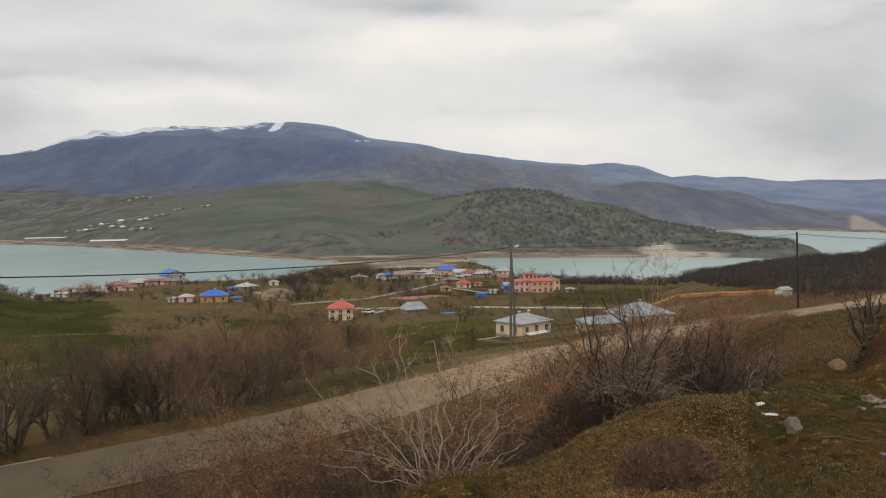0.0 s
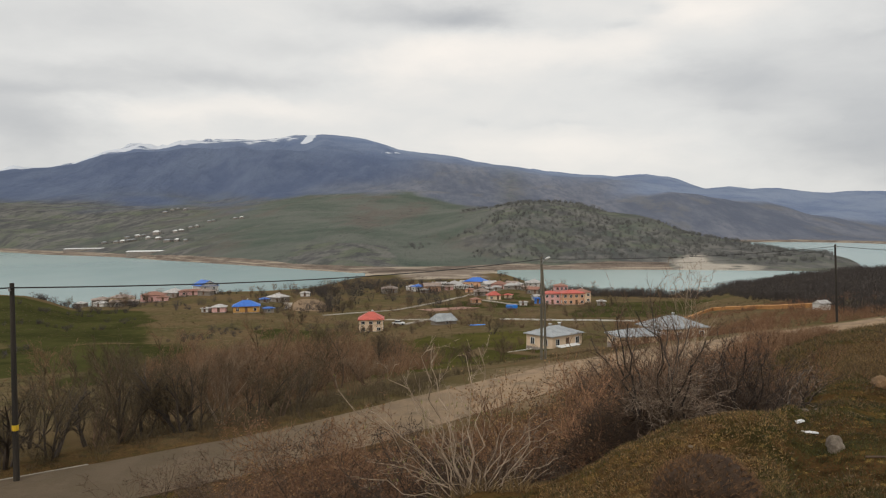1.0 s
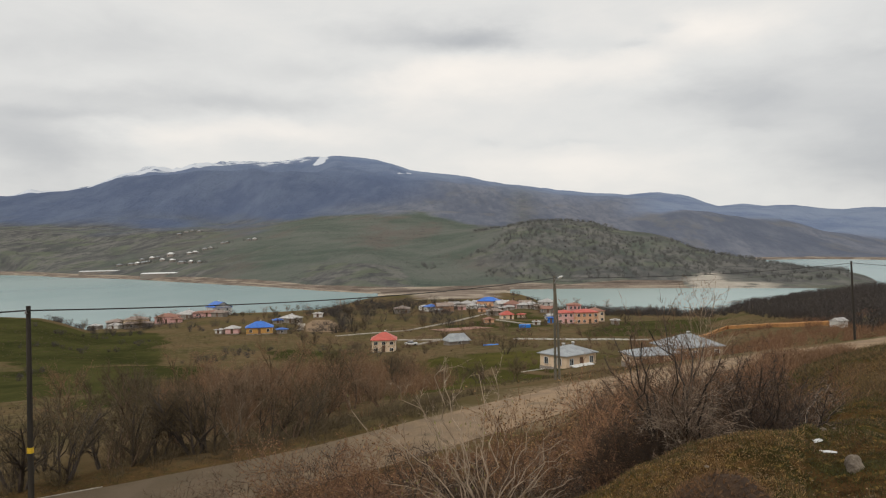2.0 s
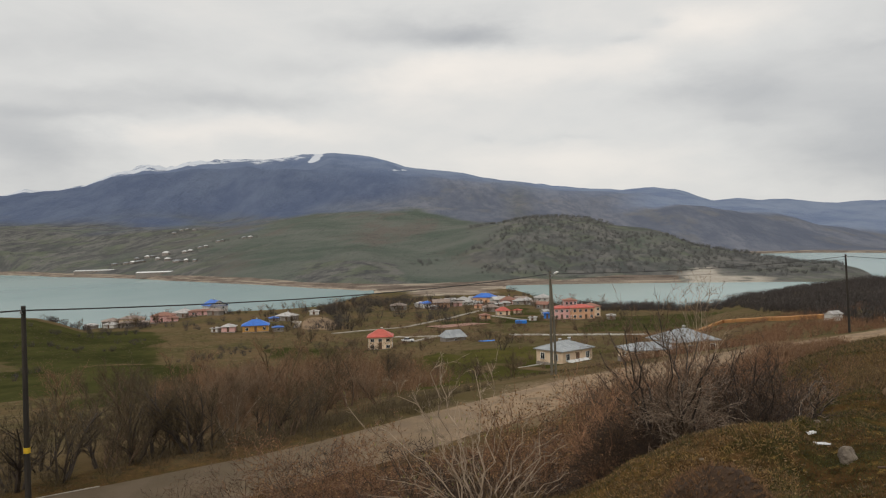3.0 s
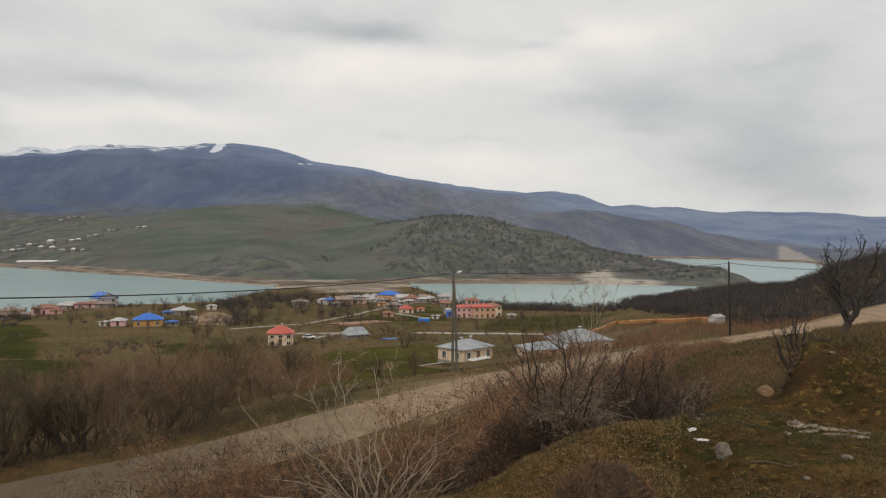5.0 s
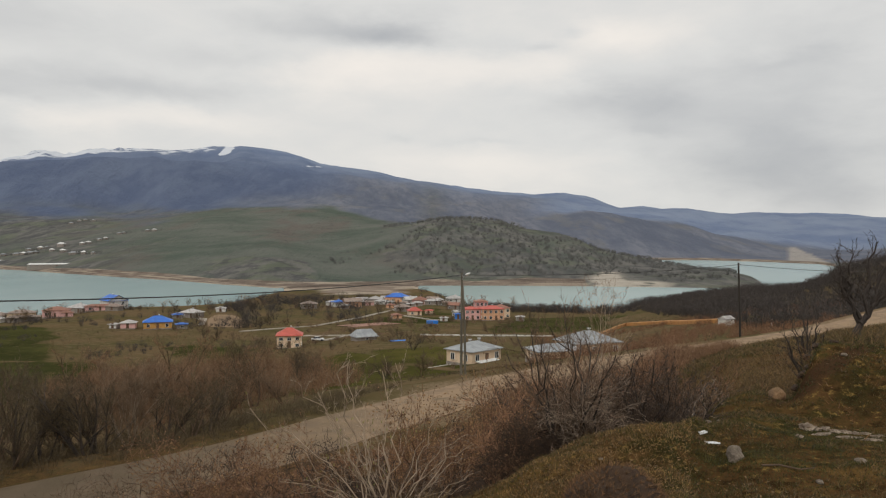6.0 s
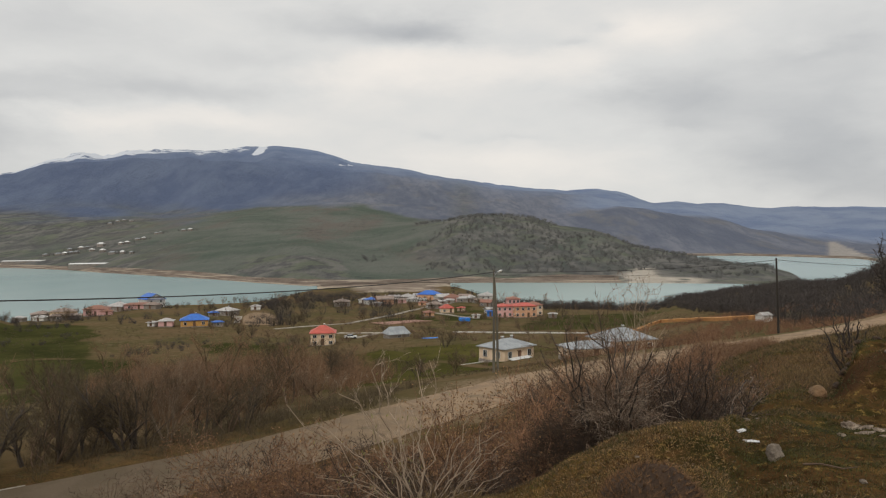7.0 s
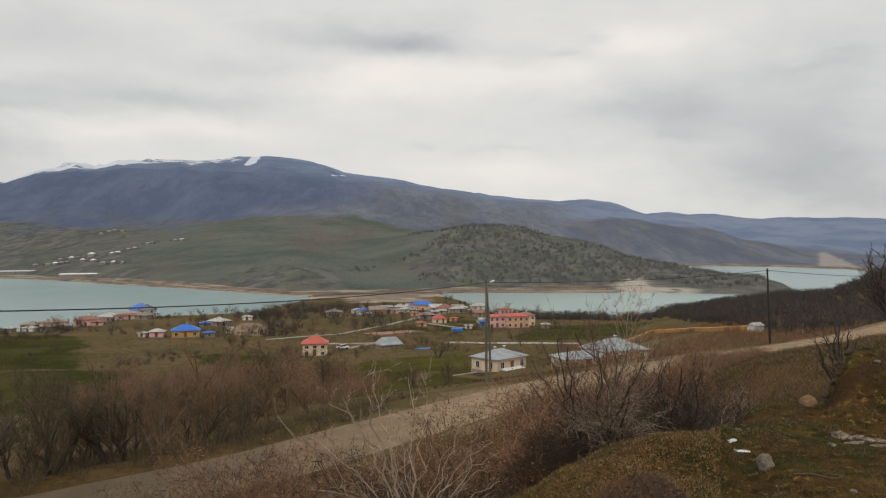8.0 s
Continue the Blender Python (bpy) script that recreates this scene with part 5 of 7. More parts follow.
# rows: bearing, elevation, length, height, turn
FAR_HAMLET = [(-28.7, -1.30, 74, 4.5, 29), (-24.3, -1.60, 76, 4.5, 24), (-27.5, -0.86, 10, 5, 40), (-26.7, -0.82, 13, 5, 20), (-26.3, -0.80, 10, 6, -10), (-25.9, -0.74, 12, 5, 15), (-25.6, -0.70, 11, 5, 30), (-25.3, -0.40, 10, 6, 10), (-24.9, -0.36, 9, 5, 25),
              (-24.0, -0.24, 14, 9, -10), (-23.9, -0.62, 11, 6, 15), (-23.2, -0.78, 16, 5, 5), (-22.6, -0.76, 9, 6, 20), (-22.0, -0.76, 6, 5, 35), (-22.7, -0.10, 9, 6, 0), (-22.3, -0.04, 11, 6, 20), (-21.6, 0.22, 9, 5, 12), (-21.2, 0.28, 8, 6, 12),
              (-20.3, 0.66, 9, 5, 8), (-20.0, 0.72, 7, 5, 8), (-18.4, 0.90, 9, 5, 10), (-17.95, 0.92, 10, 6, 24), (-23.4, 1.36, 12, 5, -14), (-22.9, 1.55, 9, 5, 8), (-22.5, 1.62, 11, 5, 20), (-22.0, 1.58, 10, 5, -10), (-24.6, -0.56, 9, 6, 33), (-26.0, -0.5, 9, 5, 12)]
for haz, hel, hw, hh, ht in FAR_HAMLET:
    hx, hy = on_slope(haz, hel, far_shore(haz) + 8, 2600)
    house(hx, hy, ht, hw, 7.0 if hw < 30 else 6.0, hh * 0.55, FRAME_WHITE if hw > 30 or hh > 5 else ROOF_GREY, WALL_STONE, hh * 0.4, "distant whitish house across the lake" if hw < 30 else "long white building on the far shore", windows=(2, 0) if hw < 30 else (9, 0), chimneys=0, small=True, sink=5, over=0.3, plinth=False)

# ---- bare trees, bushes and grass ----
def prisms(segments, sides=4):
    """A mesh of tapered rods: rows of (start, end, radius at start, radius at end); a zero end radius makes a point."""
    seg = np.array([(*a, *b, r, s) for a, b, r, s in segments], float)
    a, b, ra, rb = seg[:, :3], seg[:, 3:6], seg[:, 6], seg[:, 7]
    d = b - a
    d /= np.maximum(np.linalg.norm(d, axis=1), 1e-9)[:, None]
    ref = np.where(np.abs(d[:, 2:3]) > 0.9, np.array([[1.0, 0, 0]]), np.array([[0, 0, 1.0]]))
    u = np.cross(d, ref)
    u /= np.linalg.norm(u, axis=1)[:, None]
    v = np.cross(d, u)
    verts, faces, n = [], [], len(seg)
    ang = [2 * math.pi * k / sides for k in range(sides)]
    lo = [a + ra[:, None] * (u * math.cos(t) + v * math.sin(t)) for t in ang]
    hi = [b + rb[:, None] * (u * math.cos(t) + v * math.sin(t)) for t in ang]
    verts = np.stack(lo + hi, 1).reshape(-1, 3)
    base = np.arange(n)[:, None] * 2 * sides
    faces = np.concatenate([base + np.array([[k, (k + 1) % sides, sides + (k + 1) % sides, sides + k]]) for k in range(sides)])
    return verts.tolist(), faces.tolist()


def spikes(points, tips, width):
    """A mesh of thin three-sided points: twigs, blades and needles."""
    p, t = np.asarray(points, float), np.asarray(tips, float)
    w = np.broadcast_to(np.asarray(width, float), (len(p),))[:, None]
    d = t - p
    d /= np.maximum(np.linalg.norm(d, axis=1), 1e-9)[:, None]
    ref = np.where(np.abs(d[:, 2:3]) > 0.9, np.array([[1.0, 0, 0]]), np.array([[0, 0, 1.0]]))
    u = np.cross(d, ref)
    u /= np.linalg.norm(u, axis=1)[:, None]
    v = np.cross(d, u)
    verts = np.stack([p + w * u, p + w * (-0.5 * u + 0.87 * v), p + w * (-0.5 * u - 0.87 * v), t], 1).reshape(-1, 3)
    base = np.arange(len(p))[:, None] * 4
    faces = np.concatenate([base + np.array([f]) for f in ((0, 1, 3), (1, 2, 3), (2, 0, 3))])
    return verts.tolist(), faces.tolist()


def grow(rng, stems, levels, jitter=0.16):
    """Branches of a tree. stems: rows of (start, direction, length, radius). levels: for each order of branching
    (children per branch, length ratio, spread in degrees, first place along the branch, upward pull)."""
    done, current = [], [(Vector(p), Vector(d).normalized(), l, r) for p, d, l, r in stems]
    for lev, (kids, ratio, spread, first, pull) in enumerate([*levels, (0, 0, 0, 0, 0)]):
        nxt, rows = [], []
        for p, d, l, r in current:
            steps = 4 if lev == 0 else (3 if lev < 3 else 2)
            pts, dirs = [p], [d]
            q, dd = p.copy(), d.copy()
            for k in range(steps):
                dd = (dd + Vector((rng.gauss(0, jitter), rng.gauss(0, jitter), rng.gauss(0, jitter * 0.65) + 0.06 * pull))).normalized()
                q = q + dd * (l / steps)
                pts.append(q)
                dirs.append(dd)
            for k in range(steps):
                rows.append((pts[k], pts[k + 1], r * (1 - 0.75 * k / steps), r * (1 - 0.75 * (k + 1) / steps)))
            for c in range(kids):
                f = first + (1 - first) * (c + rng.random()) / kids
                i = min(int(f * steps), steps - 1)
                w = f * steps - i
                o = pts[i].lerp(pts[i + 1], w)
                axis = dirs[i + 1].orthogonal().normalized()
                axis.rotate(Matrix.Rotation(rng.uniform(0, 2 * math.pi), 3, dirs[i + 1]))
                nd = dirs[i + 1].copy()
                nd.rotate(Matrix.Rotation(radians(spread * rng.uniform(0.6, 1.3)), 3, axis))
                nd = (nd + Vector((0, 0, 0.35 * pull))).normalized()
                nxt.append((o, nd, l * ratio * rng.uniform(0.7, 1.25) * (1.1 - 0.45 * f), max(r * (1 - 0.75 * f) * 0.62, 0.002)))
        done.append(rows)
        current = nxt
    return done


def bare_plant(name, seed, stems, levels, thick, bark, twig, label, category, group, m, width=0.006, buds=None, leaves=None, trunk_name="trunk", crown_name="crown", top=0.0, split=False, jitter=0.16):
    """A leafless tree or bush: limbs as rods, outer twigs as points. thick: how many orders are rods."""
    rng = random.Random(seed)
    ob = thing(name, m, label, category, group)
    grown = [grow(rng, [s], levels, jitter) for s in stems]
    if top:
        # bring the plant to its full height
        tips = sorted(s[1].z for g in grown for lev in g for s in lev)
        k = top / tips[int(len(tips) * 0.985)]
        grown = [[[(a * k, b * k, r * k, q * k) for a, b, r, q in lev] for lev in g] for g in grown]
    for g in grown if split else [[[s for g in grown for s in g[lev]] for lev in range(len(levels) + 1)]]:
        part(trunk_name, prisms([s for lev in g[:thick] for s in lev], 5), bark, ob)
    rows = [[s for g in grown for s in g[lev]] for lev in range(len(levels) + 1)]
    fine = [s for lev in rows[thick:] for s in lev]
    sp = spikes([s[0] for s in fine], [s[1] + (s[1] - s[0]) * 0.35 for s in fine], [max(s[2], width) for s in fine])
    part(crown_name, sp, twig, ob)
    if buds:
        mat, share, size = buds
        pick = [s for s in rows[-1] if rng.random() < share]
        tagged(part("bud_cluster", spikes([s[1] for s in pick], [s[1] + Vector((rng.gauss(0, 0.5), rng.gauss(0, 0.5), 1)).normalized() * size for s in pick], size * 0.22), mat, ob, "small yellow-green opening buds"), kind="stuff")
    if leaves:
        mat, count, size = leaves
        pick = [rng.choice(fine) for _ in range(count)]
        tagged(part("dead_foliage", spikes([s[1] for s in pick], [s[1] + Vector((rng.gauss(0, 1), rng.gauss(0, 1), rng.gauss(-0.3, 0.6))).normalized() * size for s in pick], size * 0.35), mat, ob, "withered brown leaves"), kind="stuff")
    return ob


# copse below the road: five tree shapes, then repeats
def copse_tree(seed, h, m, bark, twig, label, many=3, tight=0.35, girth=0.02, spread_by=1.0):
    rng = random.Random(seed)
    stems = []
    for k in range(many):
        a = rng.uniform(0, 6.28)
        stems.append(((0.15 * math.cos(a), 0.15 * math.sin(a), -0.3), (tight * math.cos(a), tight * math.sin(a), 1), h * rng.uniform(0.7, 1.0), girth * h * rng.uniform(0.6, 1.0)))
    return bare_plant("bare_tree", seed, stems, [(8, 0.5, 38 * spread_by, 0.2, 0.4), (7, 0.5, 42 * spread_by, 0.15, 0.35), (6, 0.55, 45 * spread_by, 0.1, 0.25)], 2, bark, twig, label, "tree", "bare trees below the road", m, width=0.009, top=h)


def seat(x, y, turn=0, scale=1.0, sink=0.1):
    return pose(x, y, ground_z(x, y) - sink, 0, 0, turn) @ Matrix.Scale(scale, 4)


TREES = [copse_tree(101, 5.5, seat(-22.5, 44), TWIG_DARK, TWIG_OLIVE, "leafless grey-brown tree in the copse below the road"),
         copse_tree(102, 4.6, seat(-18.5, 43.8), TWIG_DARK, TWIG_OLIVE, "leafless dark-stemmed tree in the copse below the road", 4, 0.5),
         copse_tree(103, 5.2, seat(-16.3, 45.6), TWIG_PALE, TWIG_GREY, "pale-barked leafless tree with upright stems", 9, 0.12, 0.011, 0.5),
         copse_tree(104, 4.8, seat(-27.5, 43), BARK_BLACK, TWIG_OLIVE, "leafless bushy tree in the copse below the road", 5, 0.6),
         copse_tree(105, 6.5, seat(-30, 50), TWIG_OLIVE, TWIG_DUN, "tall leafless tree in the copse below the road", 3, 0.3)]
TREES.append(copse_tree(106, 5.0, seat(-13.5, 58), TWIG_GREY, TWIG_DUN, "russet leafless tree in the copse between road and fields", 6, 0.5))
TREES.append(copse_tree(107, 4.2, seat(-16.5, 66), TWIG_DARK, TWIG_GREY, "low spreading russet tree in the copse", 7, 0.8))
# dark forked trees that stand along the far verge: bearing, distance, height, turn
for taz, td, th, tt in [(-26.8, 44.5, 1.0, 0), (-25.3, 45, 0.85, 70), (-22.4, 44.6, 1.05, 140), (-21.4, 46, 0.95, 200), (-31.4, 41.5, 0.9, 20), (-34.0, 41.5, 1.05, 260), (-17.2, 47.5, 0.8, 310), (-28.8, 47, 0.9, 100), (-14.2, 50, 0.75, 33)]:
    if taz == -26.8:
        FORKED = copse_tree(108, 4.4, seat(*polar(taz, td)), BARK_BLACK, TWIG_OLIVE, "dark forked leafless tree beside the road", 4, 0.42, 0.028)
    else:
        copy_thing(FORKED, Matrix()).matrix_basis = seat(*polar(taz, td), tt, th)
rng = random.Random(7)


def scatter(rows, spread_az, d_range, count, kinds, lo, hi, keep=None):
    for _ in range(count):
        az, d = radians(rng.uniform(*spread_az)), rng.uniform(d_range[0] ** 0.5, d_range[1] ** 0.5) ** 2
        x, y = d * math.sin(az), d * math.cos(az)
        if keep and not keep(x, y):
            continue
        if float(road_gap(np.array([x]), np.array([y]))[0][0]) < 5.0:
            continue
        t = rng.choice(kinds)
        s = rng.uniform(lo, hi)
        copy = copy_thing(t, Matrix())
        copy.matrix_basis = seat(x, y, rng.uniform(0, 360), s)


# bushy trees that stand out round the houses: bearing, distance, size
for taz, td, ts in [(-8.6, 206, 0.8), (1.5, 196, 1.0), (2.2, 210, 0.8), (-13.6, 262, 1.1), (-15.0, 326, 1.2), (-9.5, 420, 1.5), (-11.0, 400, 1.6), (5.6, 348, 1.3), (7.5, 352, 1.3), (6.3, 355, 1.5), (-10.4, 300, 1.2), (-9.8, 330, 1.1), (-27.2, 372, 1.2), (-26.2, 380, 1.1), (-24.8, 392, 1.0)]:
    copy_thing(TREES[3], Matrix()).matrix_basis = seat(*polar(taz, td), 37 * td, ts)
scatter(TREES, (-36, -12), (42, 60), 9, [TREES[k] for k in (0, 1, 3, 3)], 0.5, 1.0)
scatter(TREES, (-24, -8), (58, 118), 28, [TREES[k] for k in (5, 6, 5, 6, 4)], 0.7, 1.2)
scatter(TREES, (-30, -6), (62, 140), 18, [TREES[k] for k in (0, 1, 3, 4)], 0.8, 1.25, lambda x, y: not (-24 < x < -16 and 90 < y < 150))
scatter(TREES, (-10, 3), (85, 130), 8, [TREES[k] for k in (1, 3)], 0.5, 0.8)
scatter(TREES, (-15, 14), (205, 330), 22, [TREES[k] for k in (1, 3, 4)], 0.6, 1.0)
scatter(TREES, (-30, 18), (365, 500), 75, [TREES[k] for k in (0, 1, 3, 4)], 0.6, 1.25)

# ---- bushes on the slope below the terrace ----
def bush(name, seed, x, y, height, wide, stems, levels, bark, twig, label, base=0.35, lean=(0, 0), width=0.0035, radius=0.016, thick=2, sink=0.1, z=None, **k):
    rng = random.Random(seed)
    rows = []
    for i in range(stems):
        a, o = rng.uniform(0, 6.283), base * math.sqrt(rng.random())
        out = wide * rng.uniform(0.15, 1.0)
        rows.append(((o * math.cos(a), o * math.sin(a), -0.15), (out * math.cos(a) + lean[0], out * math.sin(a) + lean[1], 1.0), height * rng.uniform(0.55, 1.0), radius * rng.uniform(0.5, 1.1)))
    return bare_plant(name, seed, rows, levels, thick, bark, twig, label, "bush", "bushes on the slope", seat(x, y, 0, 1.0, sink), width=width, trunk_name="stem", crown_name="crown", top=height, split=True, **k)


FULL = [(6, 0.55, 34, 0.2, 0.5), (6, 0.5, 38, 0.15, 0.4), (4, 0.5, 40, 0.1, 0.3)]
AIRY = [(6, 0.5, 36, 0.25, 0.45), (5, 0.45, 40, 0.2, 0.3), (3, 0.45, 42, 0.2, 0.2)]


def rise(az, d, el):
    """Height over the ground at (az, d) of what reaches the elevation el, in degrees from the eye."""
    return EYE + d * math.tan(radians(el)) - ground_z(d * math.sin(radians(az)), d * math.cos(radians(az)))


def swept_bush(name, seed, az, dist, tips, label, bark, twig, radius=0.012, twigs=9, reach=0.32, arch=0.25, width=0.0026, sub_twigs=4, buds=None, leaves=None, depth=0.9, droop=0.0, trunk=0.0, category="bush", group="bushes on the slope"):
    """A bush whose long limbs sweep out from one foot. tips: bearing and elevation of the end of each limb, as seen from the terrace."""
    rng = random.Random(seed)
    bx, by = polar(az, dist)
    foot = Vector((bx, by, ground_z(bx, by) - 0.05))
    ob = thing(name, Matrix.Translation(foot), label, category, group)
    fine, last = [], []
    fork = Vector((0, 0, 0))
    if trunk:
        fork = Vector((0.06, 0, trunk))
        part("trunk", tube(bmesh.new(), [(0, 0, -0.2), (0.0, 0.02, trunk * 0.5), fork], [radius * 2.6, radius * 2.0, radius * 1.7], 8), bark, ob)
    for taz, tel in tips:
        d = dist + rng.uniform(-depth, depth)
        end = Vector((*polar(taz, d), EYE + d * math.tan(radians(tel)))) - foot
        start = fork + Vector((rng.gauss(0, 0.09), rng.gauss(0, 0.09), 0)) * (0.3 if trunk else 1.0)
        span = (end - start).length
        side = Vector((rng.gauss(0, 1), rng.gauss(0, 1), 0)) * 0.08 * span
        ctrl = start.lerp(end, 0.5) + side + Vector((0, 0, arch * span * rng.uniform(0.3, 1.1) * (1 if end.z < 0.75 * span else -0.3)))
        n = 9
        pts = [start * (1 - t) ** 2 + ctrl * 2 * t * (1 - t) + end * t * t + Vector((rng.gauss(0, 1), rng.gauss(0, 1), rng.gauss(0, 1))) * 0.020 * span * (t > 0) for t in (k / n for k in range(n + 1))]
        r0 = radius * rng.uniform(0.65, 1.15) * (0.6 + 0.4 * span)
        rad = [r0 * (1 - 0.8 * k / n) + 0.0012 for k in range(n + 1)]
        part("stem", tube(bmesh.new(), pts, rad, 6), bark, ob)
        for c in range(twigs):
            f = 0.18 + 0.8 * (c + rng.random()) / twigs
            k = min(int(f * n), n - 1)
            o = pts[k].lerp(pts[k + 1], f * n - k)
            dr = (pts[k + 1] - pts[k]).normalized()
            ax = dr.orthogonal().normalized()
            ax.rotate(Matrix.Rotation(rng.uniform(0, 6.283), 3, dr))
            dr.rotate(Matrix.Rotation(radians(rng.uniform(25, 60)), 3, ax))
            l = span * reach * rng.uniform(0.45, 1.2) * (1.15 - 0.6 * f)
            w = max(rad[k] * 0.5, width)
            q = o
            for h in range(4):
                dr = (dr + Vector((rng.gauss(0, 0.2), rng.gauss(0, 0.2), rng.gauss(0.07 - droop, 0.16)))).normalized()
                p = q + dr * l / 4
                fine.append((q, p + dr * l * 0.08, w * (1 - 0.2 * h)))
                for _ in range(sub_twigs // 2 + (rng.random() < 0.5)):
                    dd = (dr + Vector((rng.gauss(0, 0.55), rng.gauss(0, 0.55), rng.gauss(0.1 - droop, 0.45)))).normalized()
                    g0 = q.lerp(p, rng.random())
                    e0 = g0 + dd * l * rng.uniform(0.15, 0.42)
                    fine.append((g0, e0, width))
                    last.append(e0)
                q = p
        last.append(end)
    part("crown", spikes([a for a, b, w in fine], [b for a, b, w in fine], [w for a, b, w in fine]), twig, ob)
    if buds:
        mat, share, size = buds
        pick = [p for p in last if rng.random() < share]
        tagged(part("bud_cluster", spikes(pick, [p + Vector((rng.gauss(0, 0.5), rng.gauss(0, 0.5), 1)).normalized() * size for p in pick], size * 0.22), mat, ob, "small yellow-green opening buds"), kind="stuff")
    if leaves:
        mat, count, size = leaves
        pick = [rng.choice(last) + Vector((rng.gauss(0, 1), rng.gauss(0, 1), rng.gauss(0, 1))) * 0.03 for _ in range(count)]
        tagged(part("dead_foliage", spikes(pick, [p + Vector((rng.gauss(0, 1), rng.gauss(0, 1), rng.gauss(-0.3, 0.6))).normalized() * size for p in pick], size * 0.35), mat, ob, "withered brown leaves"), kind="stuff")
    return ob


def fan(seed, count, az, el):
    """Ends of limbs scattered over a span of bearings and elevations."""
    rng = random.Random(seed)
    return [(rng.uniform(*az), rng.uniform(*el)) for _ in range(count)]


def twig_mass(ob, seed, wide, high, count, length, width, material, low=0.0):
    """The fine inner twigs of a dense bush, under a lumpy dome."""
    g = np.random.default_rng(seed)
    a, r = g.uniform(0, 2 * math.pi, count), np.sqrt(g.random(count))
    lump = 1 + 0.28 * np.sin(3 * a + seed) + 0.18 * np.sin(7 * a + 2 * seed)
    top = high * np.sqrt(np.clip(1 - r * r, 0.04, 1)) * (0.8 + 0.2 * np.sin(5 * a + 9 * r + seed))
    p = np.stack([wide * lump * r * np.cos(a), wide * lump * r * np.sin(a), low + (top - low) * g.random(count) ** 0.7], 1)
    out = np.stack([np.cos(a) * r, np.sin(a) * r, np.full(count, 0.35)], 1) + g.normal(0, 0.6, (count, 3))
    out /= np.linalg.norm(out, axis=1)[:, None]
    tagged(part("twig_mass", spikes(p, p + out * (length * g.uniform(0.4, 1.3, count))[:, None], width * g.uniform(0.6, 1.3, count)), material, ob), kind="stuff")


# the pale bush at the brink of the terrace, its limbs reaching over the road
swept_bush("pale_bush", 201, -0.5, 6.5, [(-10.8, -12.6), (-8.6, -13.8), (-7.4, -10.1), (-5.8, -11.6), (-4.3, -9.1), (-3.7, -9.3), (-0.9, -9.8), (0.4, -9.3), (-2.2, -12.2), (-9.3, -16.6), (-7.1, -17.3), (-9.4, -18.9)] + fan(21, 2, (-6, 1), (-15, -12)),
           "open bush of pale grey arching twigs with first buds", TWIG_GOLD, TWIG_PALE, radius=0.0060, twigs=12, reach=0.28, arch=-0.10, buds=(BUD_GREEN, 0.10, 0.03), sub_twigs=3, depth=0.6, width=0.0022)
swept_bush("pale_bush", 202, 0.9, 6.7, [(5.9, -14.6), (3.5, -13.4), (4.6, -14.2), (5.6, -16.4), (4.0, -17.8), (6.6, -17.4), (2.6, -14.8), (6.3, -15.4)] + fan(22, 4, (-1, 6), (-19, -15)),
           "low bush of bleached arching twigs at the brink", TWIG_GOLD, TWIG_ASH, radius=0.0055, width=0.0022, depth=0.5, twigs=10, reach=0.3, arch=0.22, sub_twigs=3)
# the tall dark bush and the grey tangle at its foot
tall = swept_bush("dark_bush", 211, 13.7, 7.6, [(9.7, -7.1), (8.8, -8.4), (10.8, -6.9), (12.8, -6.2), (13.3, -5.6), (14.2, -6.4), (11.8, -7.5), (15.5, -7.2), (16.6, -7.7), (18.0, -8.2), (9.2, -10.0), (8.0, -11.6), (16.8, -9.6), (12.2, -8.6)],
           "tall open bush with dark crooked stems", BARK_BLACK, TWIG_DARK, radius=0.0135, twigs=16, reach=0.42, arch=-0.1, sub_twigs=6, width=0.0024)
# blackened inner twigs stand in for shade at the bush's heart
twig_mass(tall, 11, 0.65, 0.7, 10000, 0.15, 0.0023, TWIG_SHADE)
swept_bush("grey_bush", 216, 14.8, 7.3, fan(23, 24, (11.0, 19.5), (-13.4, -9.6)), "arching tangle of ash-grey twigs at the terrace edge", TWIG_DARK, TWIG_ASH, radius=0.006, twigs=12, reach=0.45, arch=0.3, sub_twigs=5, droop=0.1, width=0.0021)
dome = swept_bush("dark_bush", 215, 20.4, 8.2, [(18.5, -8.3), (20.0, -8.8), (21.4, -8.5), (23.3, -9.3), (24.6, -10.6), (22.9, -11.4), (17.5, -9.8), (19.0, -9.4), (24.0, -12.0)] + fan(24, 10, (17.5, 23.5), (-12, -9.2)),
           "dense dark bush with spreading grey twigs", BARK_BLACK, TWIG_SHADE, radius=0.010, twigs=14, reach=0.42, arch=0.15, sub_twigs=6, width=0.0023)
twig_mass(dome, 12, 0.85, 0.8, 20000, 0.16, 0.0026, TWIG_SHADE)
swept_bush("grey_bush", 218, 23.2, 7.9, [(24.9, -10.2), (24.4, -9.6), (25.6, -10.9), (23.6, -10.6), (22.4, -11.0)], "small curved shrub with grey twigs", BARK_BLACK, TWIG_ASH, radius=0.010, twigs=8, reach=0.4, arch=0.1, sub_twigs=3)
